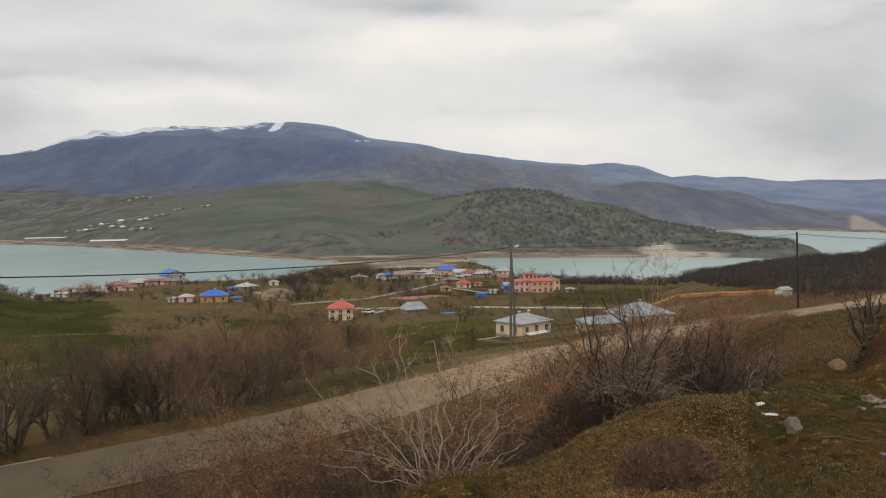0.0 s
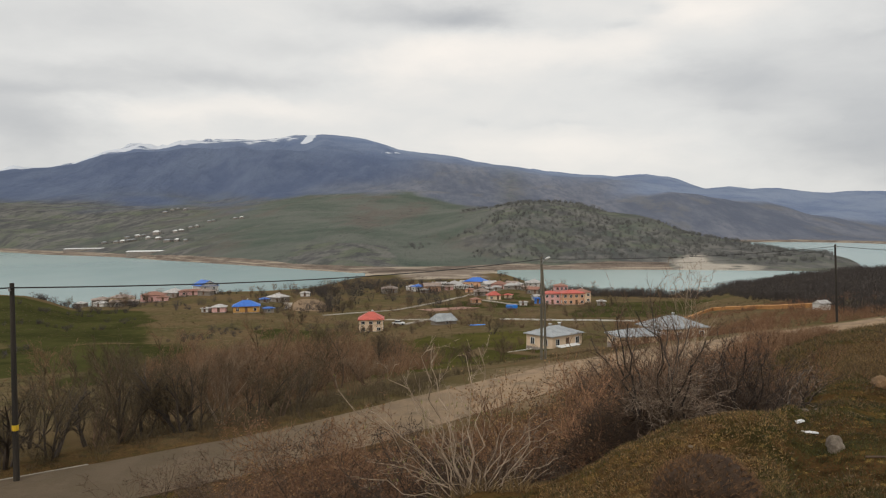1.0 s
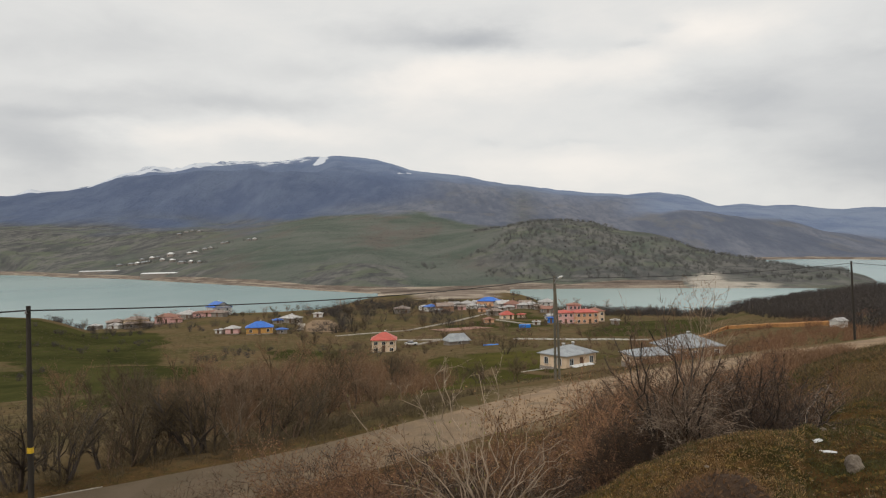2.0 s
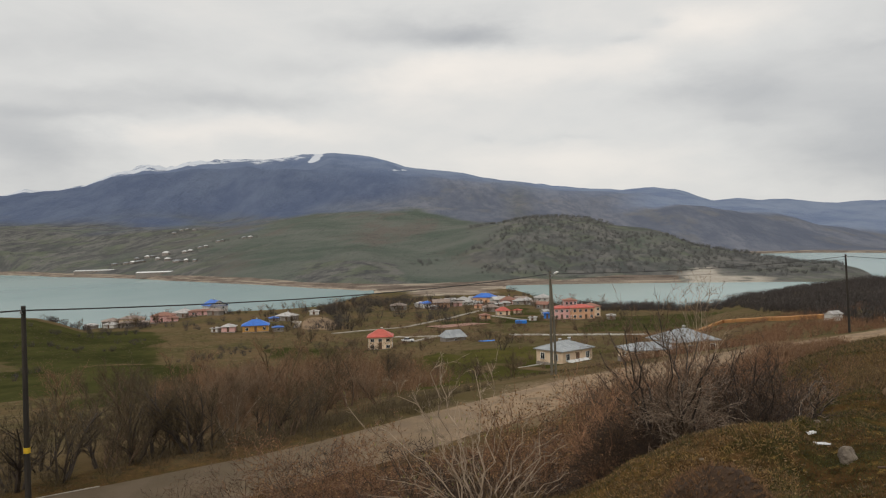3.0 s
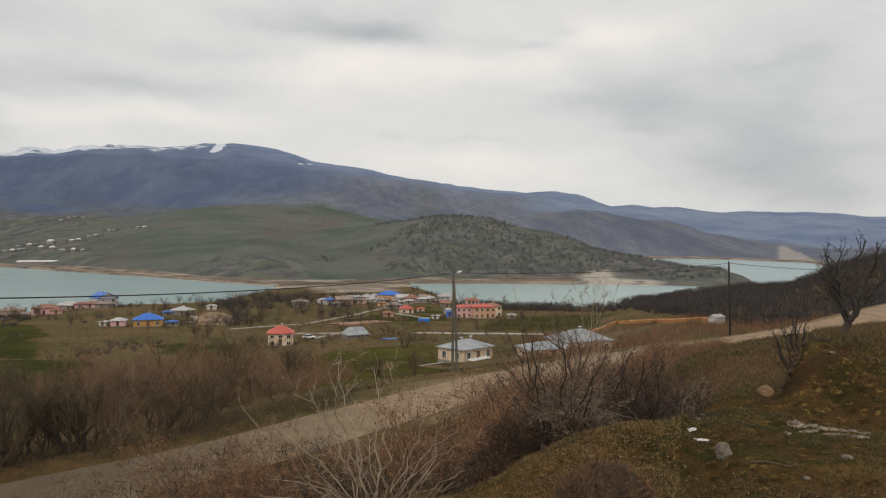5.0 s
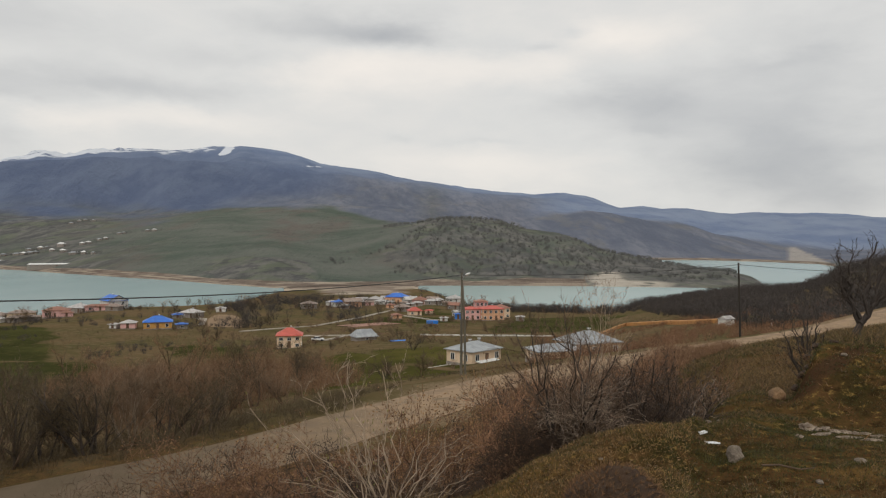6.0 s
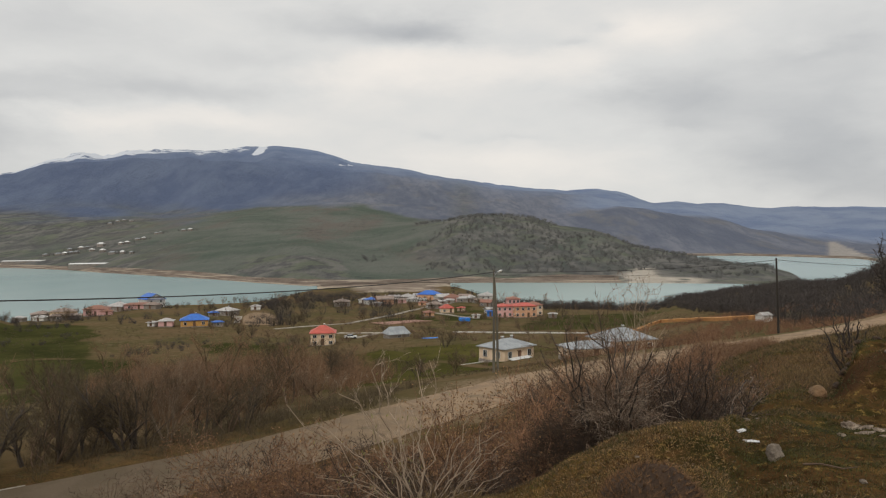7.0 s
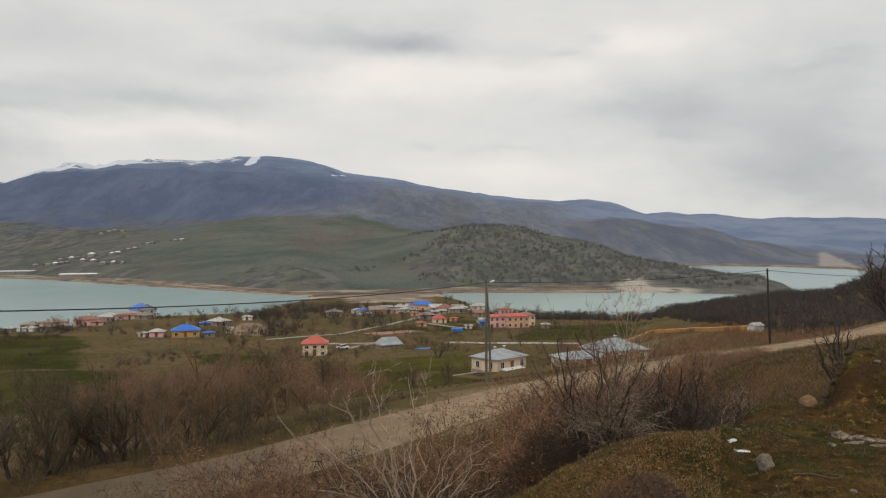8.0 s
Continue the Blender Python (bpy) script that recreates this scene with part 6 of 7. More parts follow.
# russet bush with withered leaves behind the pale limbs
swept_bush("brown_bush", 203, 3.4, 8.4, [(0.6, -12.8), (2.2, -12.2), (4.2, -11.8), (6.3, -12.9), (1.2, -14.0), (5.2, -13.6)] + fan(25, 14, (0.0, 7.5), (-16, -12.6)), "open russet bush hung with withered leaves", TWIG_BROWN, TWIG_BROWN, radius=0.008, twigs=11, reach=0.4, arch=0.1, leaves=(DRY_LEAF, 2600, 0.026), sub_twigs=4)
swept_bush("brown_bush", 212, 9.4, 8.2, fan(26, 22, (6.8, 12.6), (-15.5, -9.8)), "open brown bush with a few withered leaves", TWIG_BROWN, TWIG_RED, radius=0.008, twigs=11, reach=0.4, arch=0.1, leaves=(DRY_LEAF, 1500, 0.024), sub_twigs=4)

# two crooked little trees on the cut bank
swept_bush("crooked_tree", 219, 30.9, 13.6, [(29.8, -5.5), (30.3, -5.2), (30.8, -5.0), (31.3, -5.4), (30.1, -6.2), (31.7, -6.0), (29.3, -6.0)], "small crooked tree with several dark stems on the bank", BARK_BLACK, BARK_BLACK, radius=0.030, twigs=11, reach=0.4, arch=-0.1, sub_twigs=4, width=0.004, depth=0.3, category="tree", group="small trees on the bank")
swept_bush("crooked_tree", 220, 33.8, 13.4, [(32.5, -0.5), (33.4, -0.1), (34.7, 0.25), (35.7, 0.0), (36.4, -1.2), (32.2, -2.0)], "crooked bare tree with a forked trunk on the bank", BARK_BLACK, BARK_BLACK, radius=0.030, twigs=24, reach=0.36, arch=-0.06, sub_twigs=6, width=0.0035, depth=0.4, trunk=0.3, category="tree", group="small trees on the bank")

# rows: kind, seed, azimuth, distance, elevation of its top, spread, stems, branching, bark, twigs, label, extras
FUZZ = [(6, 0.55, 46, 0.15, 0.15), (6, 0.5, 52, 0.12, 0.05), (5, 0.5, 55, 0.1, 0.0)]
LOW, LEAFY, CORE = "low grey-brown bush on the bank above the road", "low brown bush full of withered leaves", "dense dark thicket below the terrace"
SLOPE_BUSHES = [
    ("dark_bush", 235, 0.8, 8.2, -15.6, 0.9, 26, FUZZ, TWIG_SHADE, TWIG_SHADE, "low dark brown bush behind pale branches", dict(base=0.8, width=0.004, jitter=0.28)),
    ("dark_bush", 236, 4.6, 7.6, -16.4, 0.9, 24, FUZZ, TWIG_SHADE, TWIG_SHADE, "low dark brown bush at the terrace edge", dict(base=0.6, width=0.004, jitter=0.28)),
    ("brown_bush", 234, -4.6, 9.6, -16.6, 1.0, 24, FUZZ, TWIG_SHADE, TWIG_BROWN, LEAFY, dict(leaves=(DRY_LEAF, 2200, 0.034), base=0.8, jitter=0.28, width=0.004)),
    ("brown_bush", 205, -8.2, 10.4, -15.4, 1.0, 24, FUZZ, TWIG_SHADE, TWIG_BROWN, LEAFY, dict(leaves=(DRY_LEAF, 3800, 0.034), base=0.9, jitter=0.28, width=0.004)),
    ("brown_bush", 232, -11.8, 11.2, -15.5, 1.0, 24, FUZZ, TWIG_SHADE, TWIG_BROWN, LEAFY, dict(leaves=(DRY_LEAF, 3200, 0.034), base=0.9, jitter=0.28, width=0.004)),
    ("brown_bush", 206, -14.6, 12.2, -16.2, 1.0, 22, FUZZ, TWIG_SHADE, TWIG_DARK, LOW, dict(leaves=(DRY_LEAF, 900, 0.034), base=1.0, jitter=0.28, width=0.0045)),
    ("brown_bush", 207, -17.6, 13.0, -16.6, 1.0, 22, FUZZ, TWIG_SHADE, TWIG_DARK, LOW, dict(base=1.0, jitter=0.28, width=0.0045)),
    ("brown_bush", 208, -20.6, 13.6, -17.1, 1.0, 22, FUZZ, TWIG_SHADE, TWIG_DARK, LOW, dict(base=1.0, jitter=0.28, width=0.0045)),
    ("brown_bush", 231, -23.2, 14.0, -17.8, 1.0, 20, FUZZ, TWIG_SHADE, TWIG_DARK, LOW, dict(base=0.9, jitter=0.28, width=0.0045)),
    ("dark_bush", 233, -7.0, 8.2, -19.2, 1.1, 22, FUZZ, TWIG_SHADE, TWIG_SHADE, "low dark brown bush at the terrace edge", dict(base=0.9, jitter=0.28, width=0.004)),
    ("dark_bush", 237, -13.0, 9.6, -18.8, 1.1, 22, FUZZ, TWIG_SHADE, TWIG_SHADE, "low dark brown bush at the terrace edge", dict(base=1.0, jitter=0.28, width=0.004)),
    ("dark_bush", 213, 16.2, 9.0, -9.8, 0.7, 22, FUZZ, BARK_BLACK, TWIG_SHADE, CORE, dict(base=0.6, jitter=0.26)),
    ("dark_bush", 214, 18.6, 9.2, -9.2, 0.6, 26, FUZZ, BARK_BLACK, TWIG_SHADE, CORE, dict(base=0.55, jitter=0.26)),
    ("dark_bush", 224, 21.4, 9.4, -9.6, 0.7, 22, FUZZ, BARK_BLACK, TWIG_SHADE, CORE, dict(base=0.55, jitter=0.26)),
    ("brown_bush", 222, 17.4, 11.4, -7.6, 0.5, 30, FULL, TWIG_BROWN, TWIG_BROWN, "rounded russet bush of fine upright twigs", dict(base=0.6)),
    ("brown_bush", 223, 21.0, 11.6, -8.0, 0.5, 26, FULL, TWIG_DARK, TWIG_BROWN, "rounded russet bush of fine upright twigs", dict(base=0.6)),
    ("brown_bush", 210, 12.4, 9.6, -10.4, 0.7, 22, FUZZ, TWIG_SHADE, TWIG_DARK, "dense brown thicket below the terrace", dict(base=0.6, jitter=0.26)),
    # a thin tree beyond the thicket
    ("airy_tree", 221, 16.4, 62.0, -2.6, 0.45, 5, AIRY, TWIG_PALE, TWIG_GREY, "thin bare tree rising beyond the thicket", dict(radius=0.05, base=0.3, width=0.013)),
]
for kind, seed, az, dist, top_el, wide, stems, branching, bark, twig, label, extra in SLOPE_BUSHES:
    tall_by = max(0.35, rise(az, dist, top_el))
    made = bush(kind, seed, *polar(az, dist), tall_by, wide, stems, branching, bark, twig, label, **extra)
    if branching is FUZZ:
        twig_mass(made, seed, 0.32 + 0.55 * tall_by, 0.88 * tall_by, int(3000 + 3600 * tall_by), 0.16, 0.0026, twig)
# a hummock of dark earth on the terrace, overgrown with dead stalks
def hummock(x, y, sx, sy, h, seed):
    bm = bmesh.new()
    bmesh.ops.create_icosphere(bm, subdivisions=4, radius=1.0)
    for v in bm.verts:
        k = 1 + 0.22 * noise.noise(v.co * 1.4 + Vector((seed, 0, 0))) + 0.10 * noise.noise(v.co * 4.5)
        v.co = Vector((v.co.x * sx * k * (1.0 if v.co.x < 0 else 1.75), v.co.y * sy * k, max(v.co.z, -0.25) * h * k))
    tops = [v.co.copy() for v in bm.verts if v.co.z > 0]
    ob = thing("hummock", pose(x, y, ground_z(x, y) - 0.02), "dark hummock of earth overgrown with dead brown stalks", "hummock")
    part("earth", bm, DARK_EARTH, ob)
    g = np.random.default_rng(seed)
    t = np.array(tops)[g.integers(0, len(tops), 5200)]
    p = t * (1 + g.normal(0, 0.02, (5200, 1)))
    out = t / np.array([sx, sy, h]) * np.array([0.5, 0.5, 0.6]) + g.normal(0, 0.55, (5200, 3)) + np.array([0.25, 0, 0.35])
    out /= np.linalg.norm(out, axis=1)[:, None]
    tagged(part("dead_growth", spikes(p, p + out * g.uniform(0.015, 0.055, 5200)[:, None], 0.0022), STALKS, ob, "matted dead brown stalks"), kind="stuff")


hummock(*polar(16.9, 4.75), 0.25, 0.26, 0.27, 7)


# ---- scrub and woods too far to count ----
def clumps(name, centres, sizes, per, width, material, label, seed, up=0.8):
    """Leafless scrub: a few stems from each foot and a rounded cloud of short twigs round them."""
    g = np.random.default_rng(seed)
    c, s = np.repeat(np.array(centres), per, axis=0), np.repeat(np.array(sizes), per)
    n = len(c)
    stem = (np.arange(n) % per) < max(3, per // 8)
    a, q = g.uniform(0, 2 * math.pi, n), np.sqrt(g.random(n))
    hgt = g.uniform(0.15, 0.85, n)
    wide = 0.52 * np.sqrt(np.clip(1 - ((hgt - 0.45) / 0.55) ** 2, 0.05, 1)) * q
    crown = np.stack([wide * np.cos(a), wide * np.sin(a), hgt], 1)
    foot = np.stack([0.12 * np.cos(a), 0.12 * np.sin(a), np.zeros(n)], 1)
    p = c + np.where(stem[:, None], foot, crown) * s[:, None]
    out = np.stack([np.cos(a) * q, np.sin(a) * q, np.full(n, up)], 1) + g.normal(0, 0.45, (n, 3))
    out /= np.linalg.norm(out, axis=1)[:, None]
    rise_up = np.stack([0.4 * np.cos(a) * q, 0.4 * np.sin(a) * q, g.uniform(0.6, 1.0, n)], 1)
    t = p + np.where(stem[:, None], rise_up, out * g.uniform(0.14, 0.34, n)[:, None]) * s[:, None]
    return tagged(part(name, spikes(p, t, width * np.where(stem, 1.6, g.uniform(0.6, 1.2, n))), material), label, "scrub" if "scrub" in name else "wood", kind="stuff")


def spread(seed, count, az, d, keep=None, off_road=5.5):
    g = np.random.default_rng(seed)
    out = []
    a, r = g.uniform(*az, count), np.sqrt(g.uniform(d[0] ** 2, d[1] ** 2, count))
    z = land(a, r[:, None])[:, 0]
    x, y = r * np.sin(np.radians(a)), r * np.cos(np.radians(a))
    ok = (z > LAKE + 1.0) & (road_gap(x, y)[0] > off_road)
    if keep is not None:
        ok &= keep(a, r, x, y, z)
    return np.stack([x, y, z - 0.2], 1)[ok]


def patchy(size, level, seed):
    return lambda a, r, x, y, z: fbm(x, y, size, 3, seed) > level


g = np.random.default_rng(5)
c = spread(301, 3600, (18.6, 38), (125, 640), lambda a, r, x, y, z: (r > np.interp(a, [18.6, 20, 24, 27, 33, 38], [440, 340, 200, 150, 135, 125])) & (r < near_shore(a) - 4) & (fbm(x, y, 25, 3, 70) > -0.4))
clumps("peninsula_wood", c, g.uniform(2.0, 5.5, len(c)) * (1 + 0.6 * np.maximum(fbm(c[:, 0], c[:, 1], 45, 2, 69), -0.5)), 80, 0.06, FAR_WOOD, "dense leafless wood on the wooded peninsula", 1)
c = spread(302, 420, (-15, -2), (300, 560), patchy(22, 0.12, 71))
clumps("headland_wood", c, g.uniform(3.5, 6.5, len(c)), 100, 0.05, FAR_WOOD, "bare trees on the headland behind the village", 2)
c = spread(319, 700, (-13, 8), (432, 640), lambda a, r, x, y, z: (fbm(x, y, 18, 3, 87) > -0.05) & (r < near_shore(a) - 6))
clumps("village_wood", c, g.uniform(2.0, 5.0, len(c)), 90, 0.05, FAR_WOOD, "bare trees among and behind the village houses", 20)
c = spread(303, 420, (6, 19), (395, 445))
clumps("shore_wood", c, g.uniform(2.5, 5.0, len(c)), 80, 0.05, FAR_WOOD, "bare bushes along the lake shore", 3)
c = spread(304, 560, (-25, -3), (55, 150), patchy(22, -0.05, 72))
clumps("valley_scrub", c, g.uniform(1.4, 3.4, len(c)), 120, 0.012, TWIG_DUN, "brown scrub and saplings between the fields", 4)
c = spread(316, 420, (-21, -5), (92, 165), patchy(20, -0.1, 84))
clumps("copse_scrub", c, g.uniform(2.2, 4.6, len(c)), 120, 0.018, TWIG_DUN, "dun-coloured bare saplings along the ditch", 16)
c = spread(318, 900, (8, 26), (34, 80), lambda a, r, x, y, z: (r < road_far(a) - 5) & (r > road_far(a) * 0.55) & (fbm(x, y, 6, 2, 86) > -0.35), 4.2)
clumps("roadside_scrub", c, g.uniform(0.9, 2.9, len(c)) * np.interp(np.degrees(np.arctan2(c[:, 0], c[:, 1])), [8, 10, 12, 18, 22, 26], [0.5, 0.95, 0.6, 0.6, 0.85, 0.35]), 150, 0.012, TWIG_DUN, "dun-brown scrub on the near side of the road", 19)
c = spread(305, 1300, (11, 33), (80, 240), patchy(16, -0.2, 73))
clumps("hillside_scrub", c, g.uniform(0.9, 2.2, len(c)), 110, 0.018, TWIG_BROWN, "reddish-brown scrub on the hillside", 5)
c = spread(306, 800, (-34, -10), (150, 330), patchy(26, 0.18, 74))
clumps("hedge_scrub", c, g.uniform(1.0, 2.4, len(c)), 80, 0.03, FAR_WOOD, "dark hedges between the western fields", 6)
c = spread(307, 500, (-12, 12), (195, 330), patchy(18, 0.15, 75))
clumps("village_scrub", c, g.uniform(0.8, 2.0, len(c)), 80, 0.03, TWIG_GREY, "grey-brown hedges round the village plots", 7)
c = spread(308, 220, (-34, -16), (330, 420), patchy(20, 0.1, 76))
clumps("headland_scrub", c, g.uniform(1.5, 4.0, len(c)), 80, 0.045, FAR_WOOD, "bare trees and bushes on the western headland", 8)
c = spread(309, 2600, (-5, 26), (740, 1500), lambda a, r, x, y, z: (z > LAKE + np.where(a > 19, 2.5, 7)) & (fbm(x, y, 130, 4, 77) > 0.22 - 0.5 * smooth(-6, 4, a) + 0.4 * smooth(1100, 1500, r)))
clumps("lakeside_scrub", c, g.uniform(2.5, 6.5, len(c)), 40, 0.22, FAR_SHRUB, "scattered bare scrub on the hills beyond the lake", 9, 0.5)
hamlet = [on_slope(haz + q, hel + 0.04 * q, far_shore(haz) + 8, 2600) for haz, hel, hw, hh, ht in FAR_HAMLET[2:] for q in (-0.35, 0.2, 0.45)]
c = np.array([(hx, hy, ground_z(hx, hy) - 0.3) for hx, hy in hamlet])
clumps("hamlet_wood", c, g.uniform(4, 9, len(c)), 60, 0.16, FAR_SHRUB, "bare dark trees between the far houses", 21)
c = spread(311, 700, (8, 35), (9, 60), patchy(6, 0.05, 79))
clumps("slope_scrub", c, g.uniform(0.25, 0.7, len(c)), 50, 0.004, TWIG_BROWN, "low dry scrub on the grassy slope", 11)
c = spread(317, 1500, (27, 37), (7.5, 26), lambda a, r, x, y, z: np.abs(a - 29.9 - 1.05 * (np.degrees(np.arctan2(z - EYE, r)) + 10.6)) > 0.7)
clumps("bank_growth", c, g.uniform(0.08, 0.28, len(c)), 26, 0.0045, STALKS, "dead weeds and tussocks on the cut bank", 18, 0.5)
c = spread(312, 1500, (-36, 8), (9, 36), patchy(6, -0.25, 80))
clumps("bank_scrub", c, g.uniform(0.4, 1.2, len(c)), 60, 0.006, TWIG_BROWN, "low dry scrub on the bank above the road", 12)


c = spread(313, 2600, (-36, 2), (34, 75), lambda a, r, x, y, z: (road_gap(x, y)[0] < 13) & (r > road_far(a) - 4) & (fbm(x, y, 7, 2, 81) > -0.3), 3.7)
clumps("verge_scrub", c, g.uniform(0.3, 1.4, len(c)), 60, 0.010, TWIG_OLIVE, "grey-brown scrub along the far verge of the road", 13)

g4 = np.random.default_rng(44)
HOMES = [(17.3, 155.5), (39.6, 145.5), (-32, 224), (-92.5, 290), (-147.8, 392), (-190, 361), (-178, 358), (-163, 361), (-160, 380), (-93.9, 343), (-24.4, 424), (-12.3, 468), (2, 474), (16, 447), (10.2, 361), (-9.6, 231), (-49, 420)]
c = []
for hx, hy in HOMES:
    for _ in range(16):
        a, r = g4.uniform(0, 6.283), g4.uniform(7.5, 18)
        px, py = hx + r * math.cos(a), hy + abs(r * math.sin(a)) * g4.choice((1, 1, -0.7))
        c.append((px, py, ground_z(px, py) - 0.2))
c = np.array(c)
clumps("yard_scrub", c, g4.uniform(0.9, 3.2, len(c)), 90, 0.024, TWIG_DARK, "dark bare bushes and saplings round the house yards", 17)
c = spread(314, 9000, (-35, 26), (75, 340), lambda a, r, x, y, z: fbm(x, y, 35, 4, 82) > -0.1)
clumps("field_tussocks", c, g.uniform(0.2, 0.75, len(c)), 14, 0.045, TWIG_OLIVE, "dead tussocks and weeds over the rough fields", 14, 0.5)
c = spread(315, 260, (-16, 12), (190, 340), patchy(14, 0.1, 83))
clumps("garden_scrub", c, g.uniform(1.2, 3.2, len(c)), 90, 0.03, TWIG_DARK, "dark bare bushes and fruit trees among the plots", 15)


# ---- grass on the terrace and slope ----
def grass(name, count, az, d, length, material, label, seed, level, size):
    g = np.random.default_rng(seed)
    a, r = g.uniform(*az, count), np.exp(g.uniform(math.log(d[0]), math.log(d[1]), count))
    x, y = r * np.sin(np.radians(a)), r * np.cos(np.radians(a))
    ok = (fbm(x, y, size, 3, seed) > level) & (road_gap(x, y)[0] > 3.6)
    a, r, x, y = a[ok], r[ok], x[ok], y[ok]
    z = land(a, r[:, None])[:, 0]
    n = len(x)
    p = np.stack([x, y, z - 0.01], 1)
    l = length * g.uniform(0.4, 1.2, n) * (1 + 0.02 * r)
    t = p + np.stack([g.normal(0, 0.55, n), g.normal(0, 0.55, n), np.abs(g.normal(0.75, 0.25, n))], 1) * l[:, None]
    return tagged(part(name, spikes(p, t, 0.0016 + 0.00035 * r), material), label, "grass", kind="stuff")


grass("dry_grass", 100000, (2, 38), (3.4, 20), 0.036, GRASS_DRY, "short dead straw-coloured grass on the terrace", 401, -0.12, 0.6)
grass("slope_grass", 70000, (6, 38), (12, 75), 0.14, GRASS_DRY, "dead grass on the slope above the road", 404, -0.3, 3.0)
grass("slope_green", 50000, (6, 38), (12, 75), 0.10, GRASS_GREEN, "green grass on the slope above the road", 405, -0.05, 4.0)
grass("straw_tufts", 50000, (5, 23), (4.2, 9.5), 0.024, STRAW, "bleached ochre grass on the hump of the terrace", 407, -0.2, 0.9)
grass("green_grass", 100000, (2, 38), (3.4, 16), 0.028, GRASS_GREEN, "short mossy green grass on the terrace", 402, -0.12, 0.8)
grass("dark_turf", 60000, (21, 38), (3.4, 16), 0.03, GRASS_GREEN, "dark green turf at the foot of the bank", 406, -0.1, 1.4)
grass("bank_grass", 30000, (-36, 4), (6, 38), 0.16, GRASS_DRY, "dead grass on the bank above the road", 403, -0.2, 2.0)

# withered leaves and chips lying on the terrace
g = np.random.default_rng(77)
a, r = g.uniform(3, 37, 5200), np.exp(g.uniform(math.log(3.5), math.log(13), 5200))
x, y = r * np.sin(np.radians(a)), r * np.cos(np.radians(a))
keep = fbm(x, y, 1.1, 3, 91) > 0.0
x, y, z, n = x[keep], y[keep], land(a[keep], r[keep][:, None])[:, 0], int(keep.sum())
p = np.stack([x, y, z + 0.008], 1)
turn = g.uniform(0, 6.283, n)
size = g.uniform(0.008, 0.026, n)
tip = p + np.stack([np.cos(turn) * size, np.sin(turn) * size, g.uniform(-0.004, 0.012, n)], 1)
tagged(part("leaf_litter", spikes(p, tip, size * 0.3), LEAF_CHIPS), "withered brown leaves scattered over the terrace", "leaves", kind="stuff")

# ---- stones and rubbish on the terrace ----
def stone(name, x, y, sx, sy, sz, seed, material, label, category="rock", rough=0.22, turn=0, bury=0.25):
    bm = bmesh.new()
    bmesh.ops.create_icosphere(bm, subdivisions=3, radius=1.0)
    off = Vector((seed * 3.1, seed * 1.7, 0))
    for v in bm.verts:
        n = noise.noise(v.co * 1.3 + off) + 0.5 * noise.noise(v.co * 3.1 + off)
        v.co *= 1 + rough * n
        v.co.z = max(v.co.z, -0.6)
        v.co = Vector((v.co.x * sx / 2, v.co.y * sy / 2, v.co.z * sz / 2))
    ob = part(name, bm, material)
    ob.matrix_basis = pose(x, y, ground_z(x, y) + sz * (0.3 - bury * 0.5), 0, 0, turn)
    return tagged(ob, label, category)


stone("rock", *on_slope(26.1, -15.3, 3.5, 12), 0.125, 0.13, 0.17, 3, ROCK_GREY, "angular grey rock lying in the grass", rough=0.35, turn=30)
stone("boulder", *on_slope(28.85, -10.75, 6, 20), 0.185, 0.175, 0.165, 5, ROCK_TAN, "rounded tan boulder on the grassy slope", rough=0.15)


def litter(name, x, y, l, w, h, turn, tilt, label):
    bm = bmesh.new()
    bmesh.ops.create_grid(bm, x_segments=8, y_segments=4, size=0.5)
    for v in bm.verts:
        u, q = v.co.x, v.co.y
        v.co = Vector((u * l, q * w * (1 - 0.5 * u), h * (0.6 + 0.4 * math.sin(u * 9 + q * 5)) * (1 - (2 * q) ** 2) + 0.004))
    bmesh.ops.solidify(bm, geom=bm.faces[:], thickness=0.004)
    ob = part(name, bm, RUBBISH)
    ob.matrix_basis = pose(x, y, ground_z(x, y) + 0.012, tilt, 0, turn)
    return tagged(ob, label, "litter", "rubbish in the grass")


litter("plastic_scrap", *on_slope(23.8, -13.75, 4, 9.5), 0.115, 0.035, 0.02, 28, 12, "crumpled scrap of white plastic in the grass")
litter("plastic_scrap", *on_slope(24.5, -14.4, 4, 9), 0.13, 0.035, 0.012, -18, 8, "flat torn scrap of white plastic in the grass")
for k, (px, py, s) in enumerate([(3.05, 4.95, 0.05), (3.62, 5.35, 0.07), (1.62, 5.5, 0.03), (3.1, 6.9, 0.06), (3.35, 7.2, 0.05), (1.95, 4.2, 0.03), (4.4, 9.1, 0.08), (4.9, 9.9, 0.07), (2.3, 6.6, 0.04), (1.5, 5.0, 0.03), (3.9, 8.4, 0.05), (5.2, 8.0, 0.06)]):
    tagged(stone("stone", px, py, s, s * 1.2, s * 0.7, 11 + k, ROCK_GREY, "small pale stone in the grass", "stone", turn=40 * k), group="small stones in the grass")
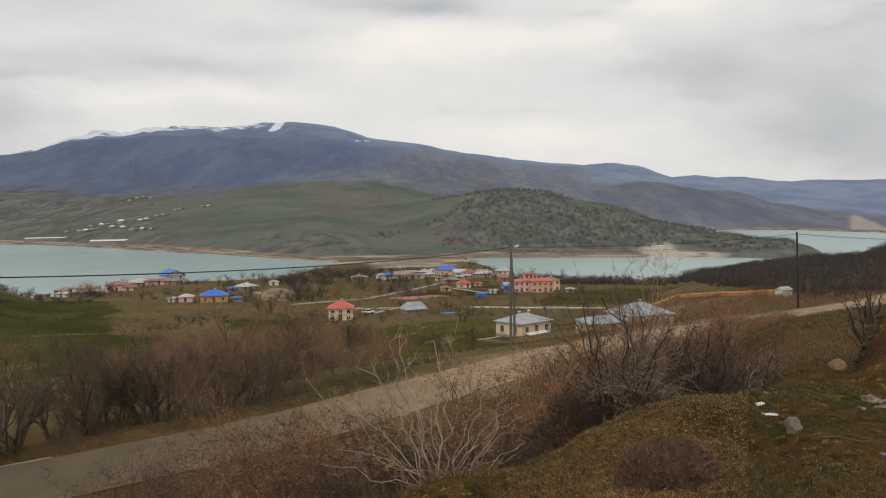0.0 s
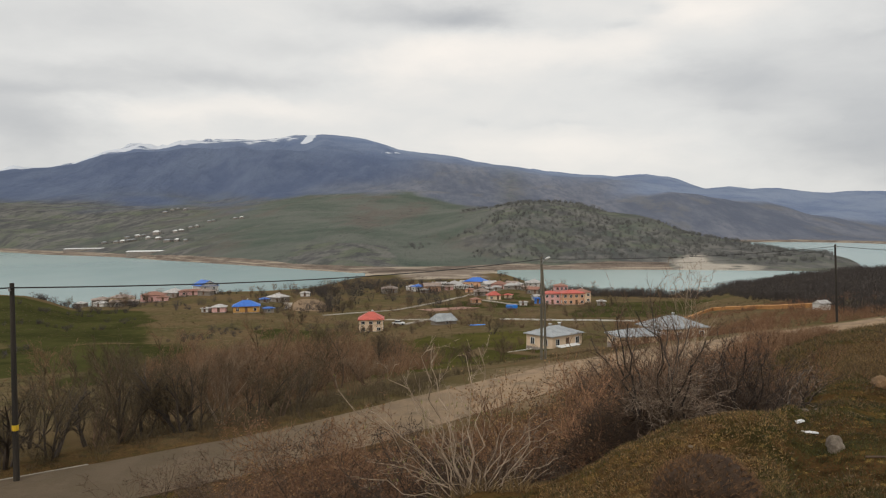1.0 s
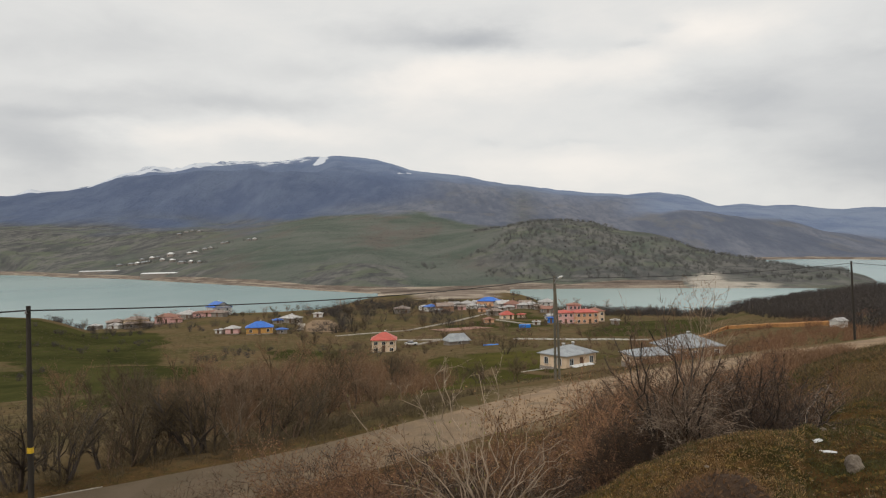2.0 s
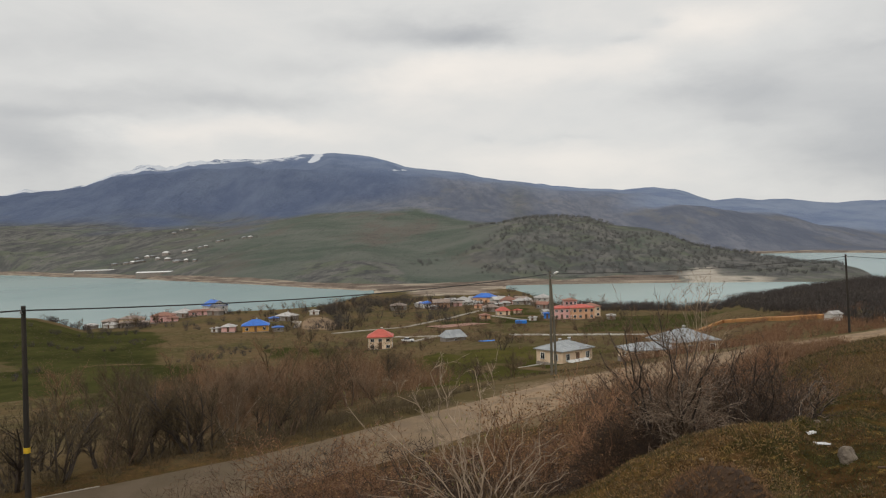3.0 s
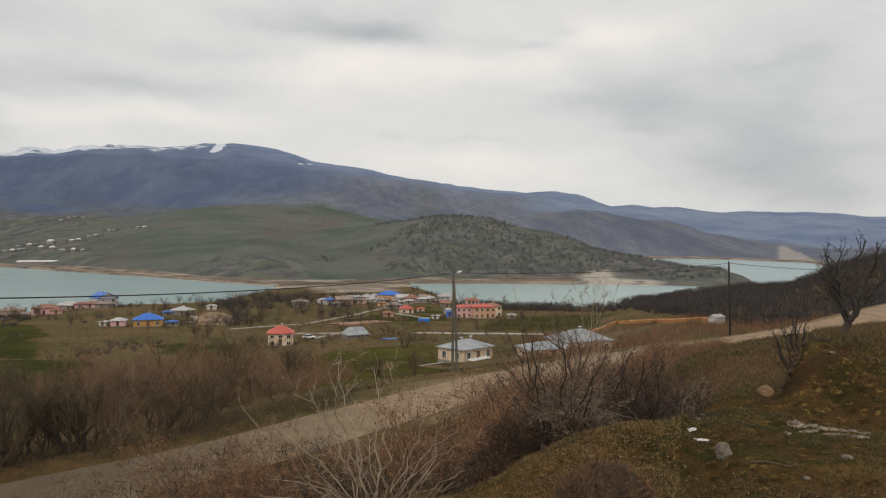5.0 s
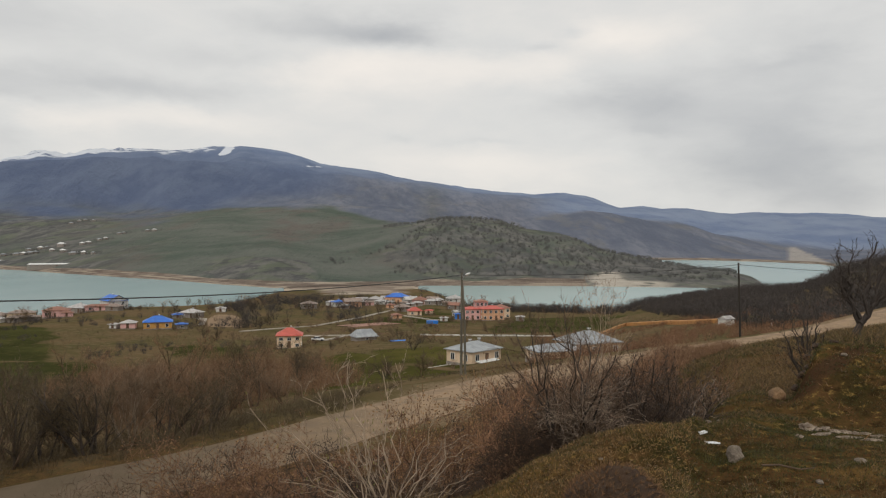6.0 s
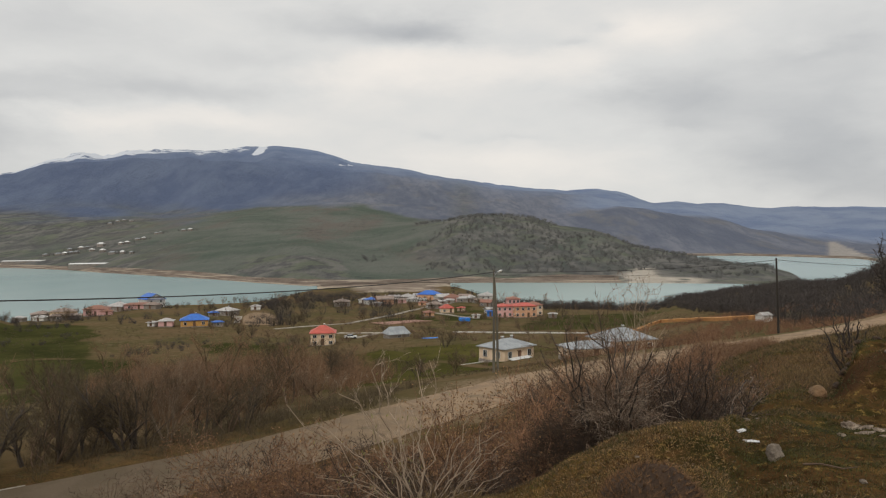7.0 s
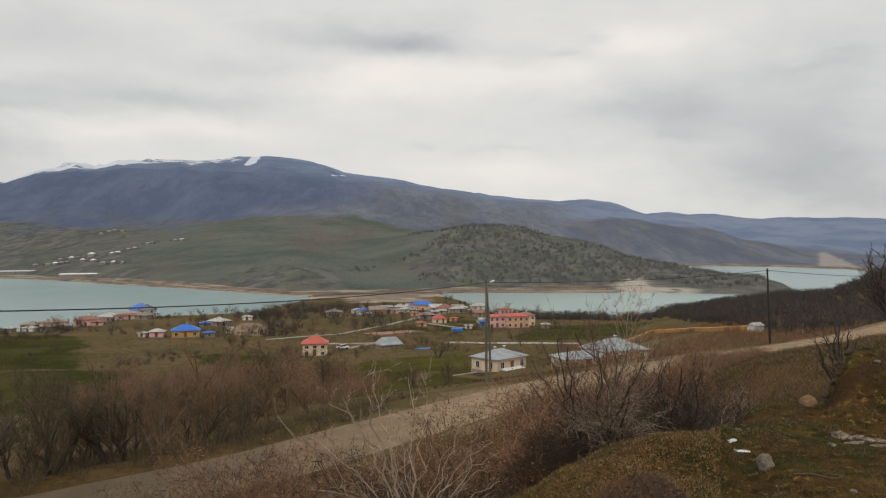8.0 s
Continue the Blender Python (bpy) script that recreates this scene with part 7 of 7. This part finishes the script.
# a ledge of pale earth and broken slabs below the bank
# rows: bearing, elevation, length, width, height, turn
for k, (saz, sel, l, w, h, t) in enumerate([(30.75, -12.75, 0.20, 0.15, 0.13, 10), (31.3, -12.7, 0.18, 0.12, 0.06, -15), (31.9, -12.6, 0.20, 0.10, 0.05, 30), (32.5, -12.7, 0.16, 0.12, 0.055, 5), (33.1, -12.65, 0.20, 0.10, 0.045, -30), (33.8, -12.7, 0.14, 0.09, 0.05, 50),
                                          (34.4, -12.6, 0.22, 0.09, 0.03, 18), (35.1, -12.7, 0.16, 0.10, 0.05, -8), (31.6, -13.0, 0.34, 0.10, 0.035, 12), (33.4, -12.95, 0.40, 0.10, 0.03, -4), (34.8, -12.95, 0.30, 0.10, 0.03, -10), (30.3, -13.3, 0.10, 0.08, 0.05, 20)]):
    px, py = on_slope(saz, sel, 4, 14)
    tagged(stone("stone_slab", px, py, l * 0.62, w * 0.7, h * 0.75, 31 + k, ROCK_PALE, "flat broken pale slab half buried in the bank", "stone", rough=0.75, turn=t, bury=0.5), group="broken slabs")
# clods of earth broken from the cut bank
rng = random.Random(61)
for k in range(26):
    f = k / 25
    px, py = 6.1 - 1.2 * f + rng.uniform(-0.35, 0.35) + 2.6 * max(0, f - 0.75), 10.6 - 2.6 * f + rng.uniform(-0.4, 0.4) + 6 * max(0, f - 0.75)
    s = rng.uniform(0.06, 0.20)
    tagged(stone("clod", px, py, s * 1.3, s, s * 0.7, 70 + k, DARK_EARTH, "dark clod of earth fallen from the cut bank", "clod", rough=0.45, turn=rng.uniform(0, 180), bury=0.5), group="clods of earth")
bm = tube(bmesh.new(), [(0, 0, 0.02), (0.12, 0.02, 0.03), (0.26, -0.01, 0.02), (0.36, 0.02, 0.035)], [0.009, 0.008, 0.006, 0.003], 6)
stick = part("stick", bm, TWIG_DARK)
stick.matrix_basis = pose(2.78, 5.25, ground_z(2.78, 5.25), 0, 0, -24)
tagged(stick, "dead dark stick lying on the grass", "stick")
# a short white marker post by the far bend
mark = part("marker_post", block(0, 0, -0.5, 0.22, 0.22, 2.3, bevel=0.03), WALL_WHITE)
mark.matrix_basis = pose(76.0, 140.5, ground_z(76.0, 140.5))
tagged(mark, "short white marker post in the scrub", "post")
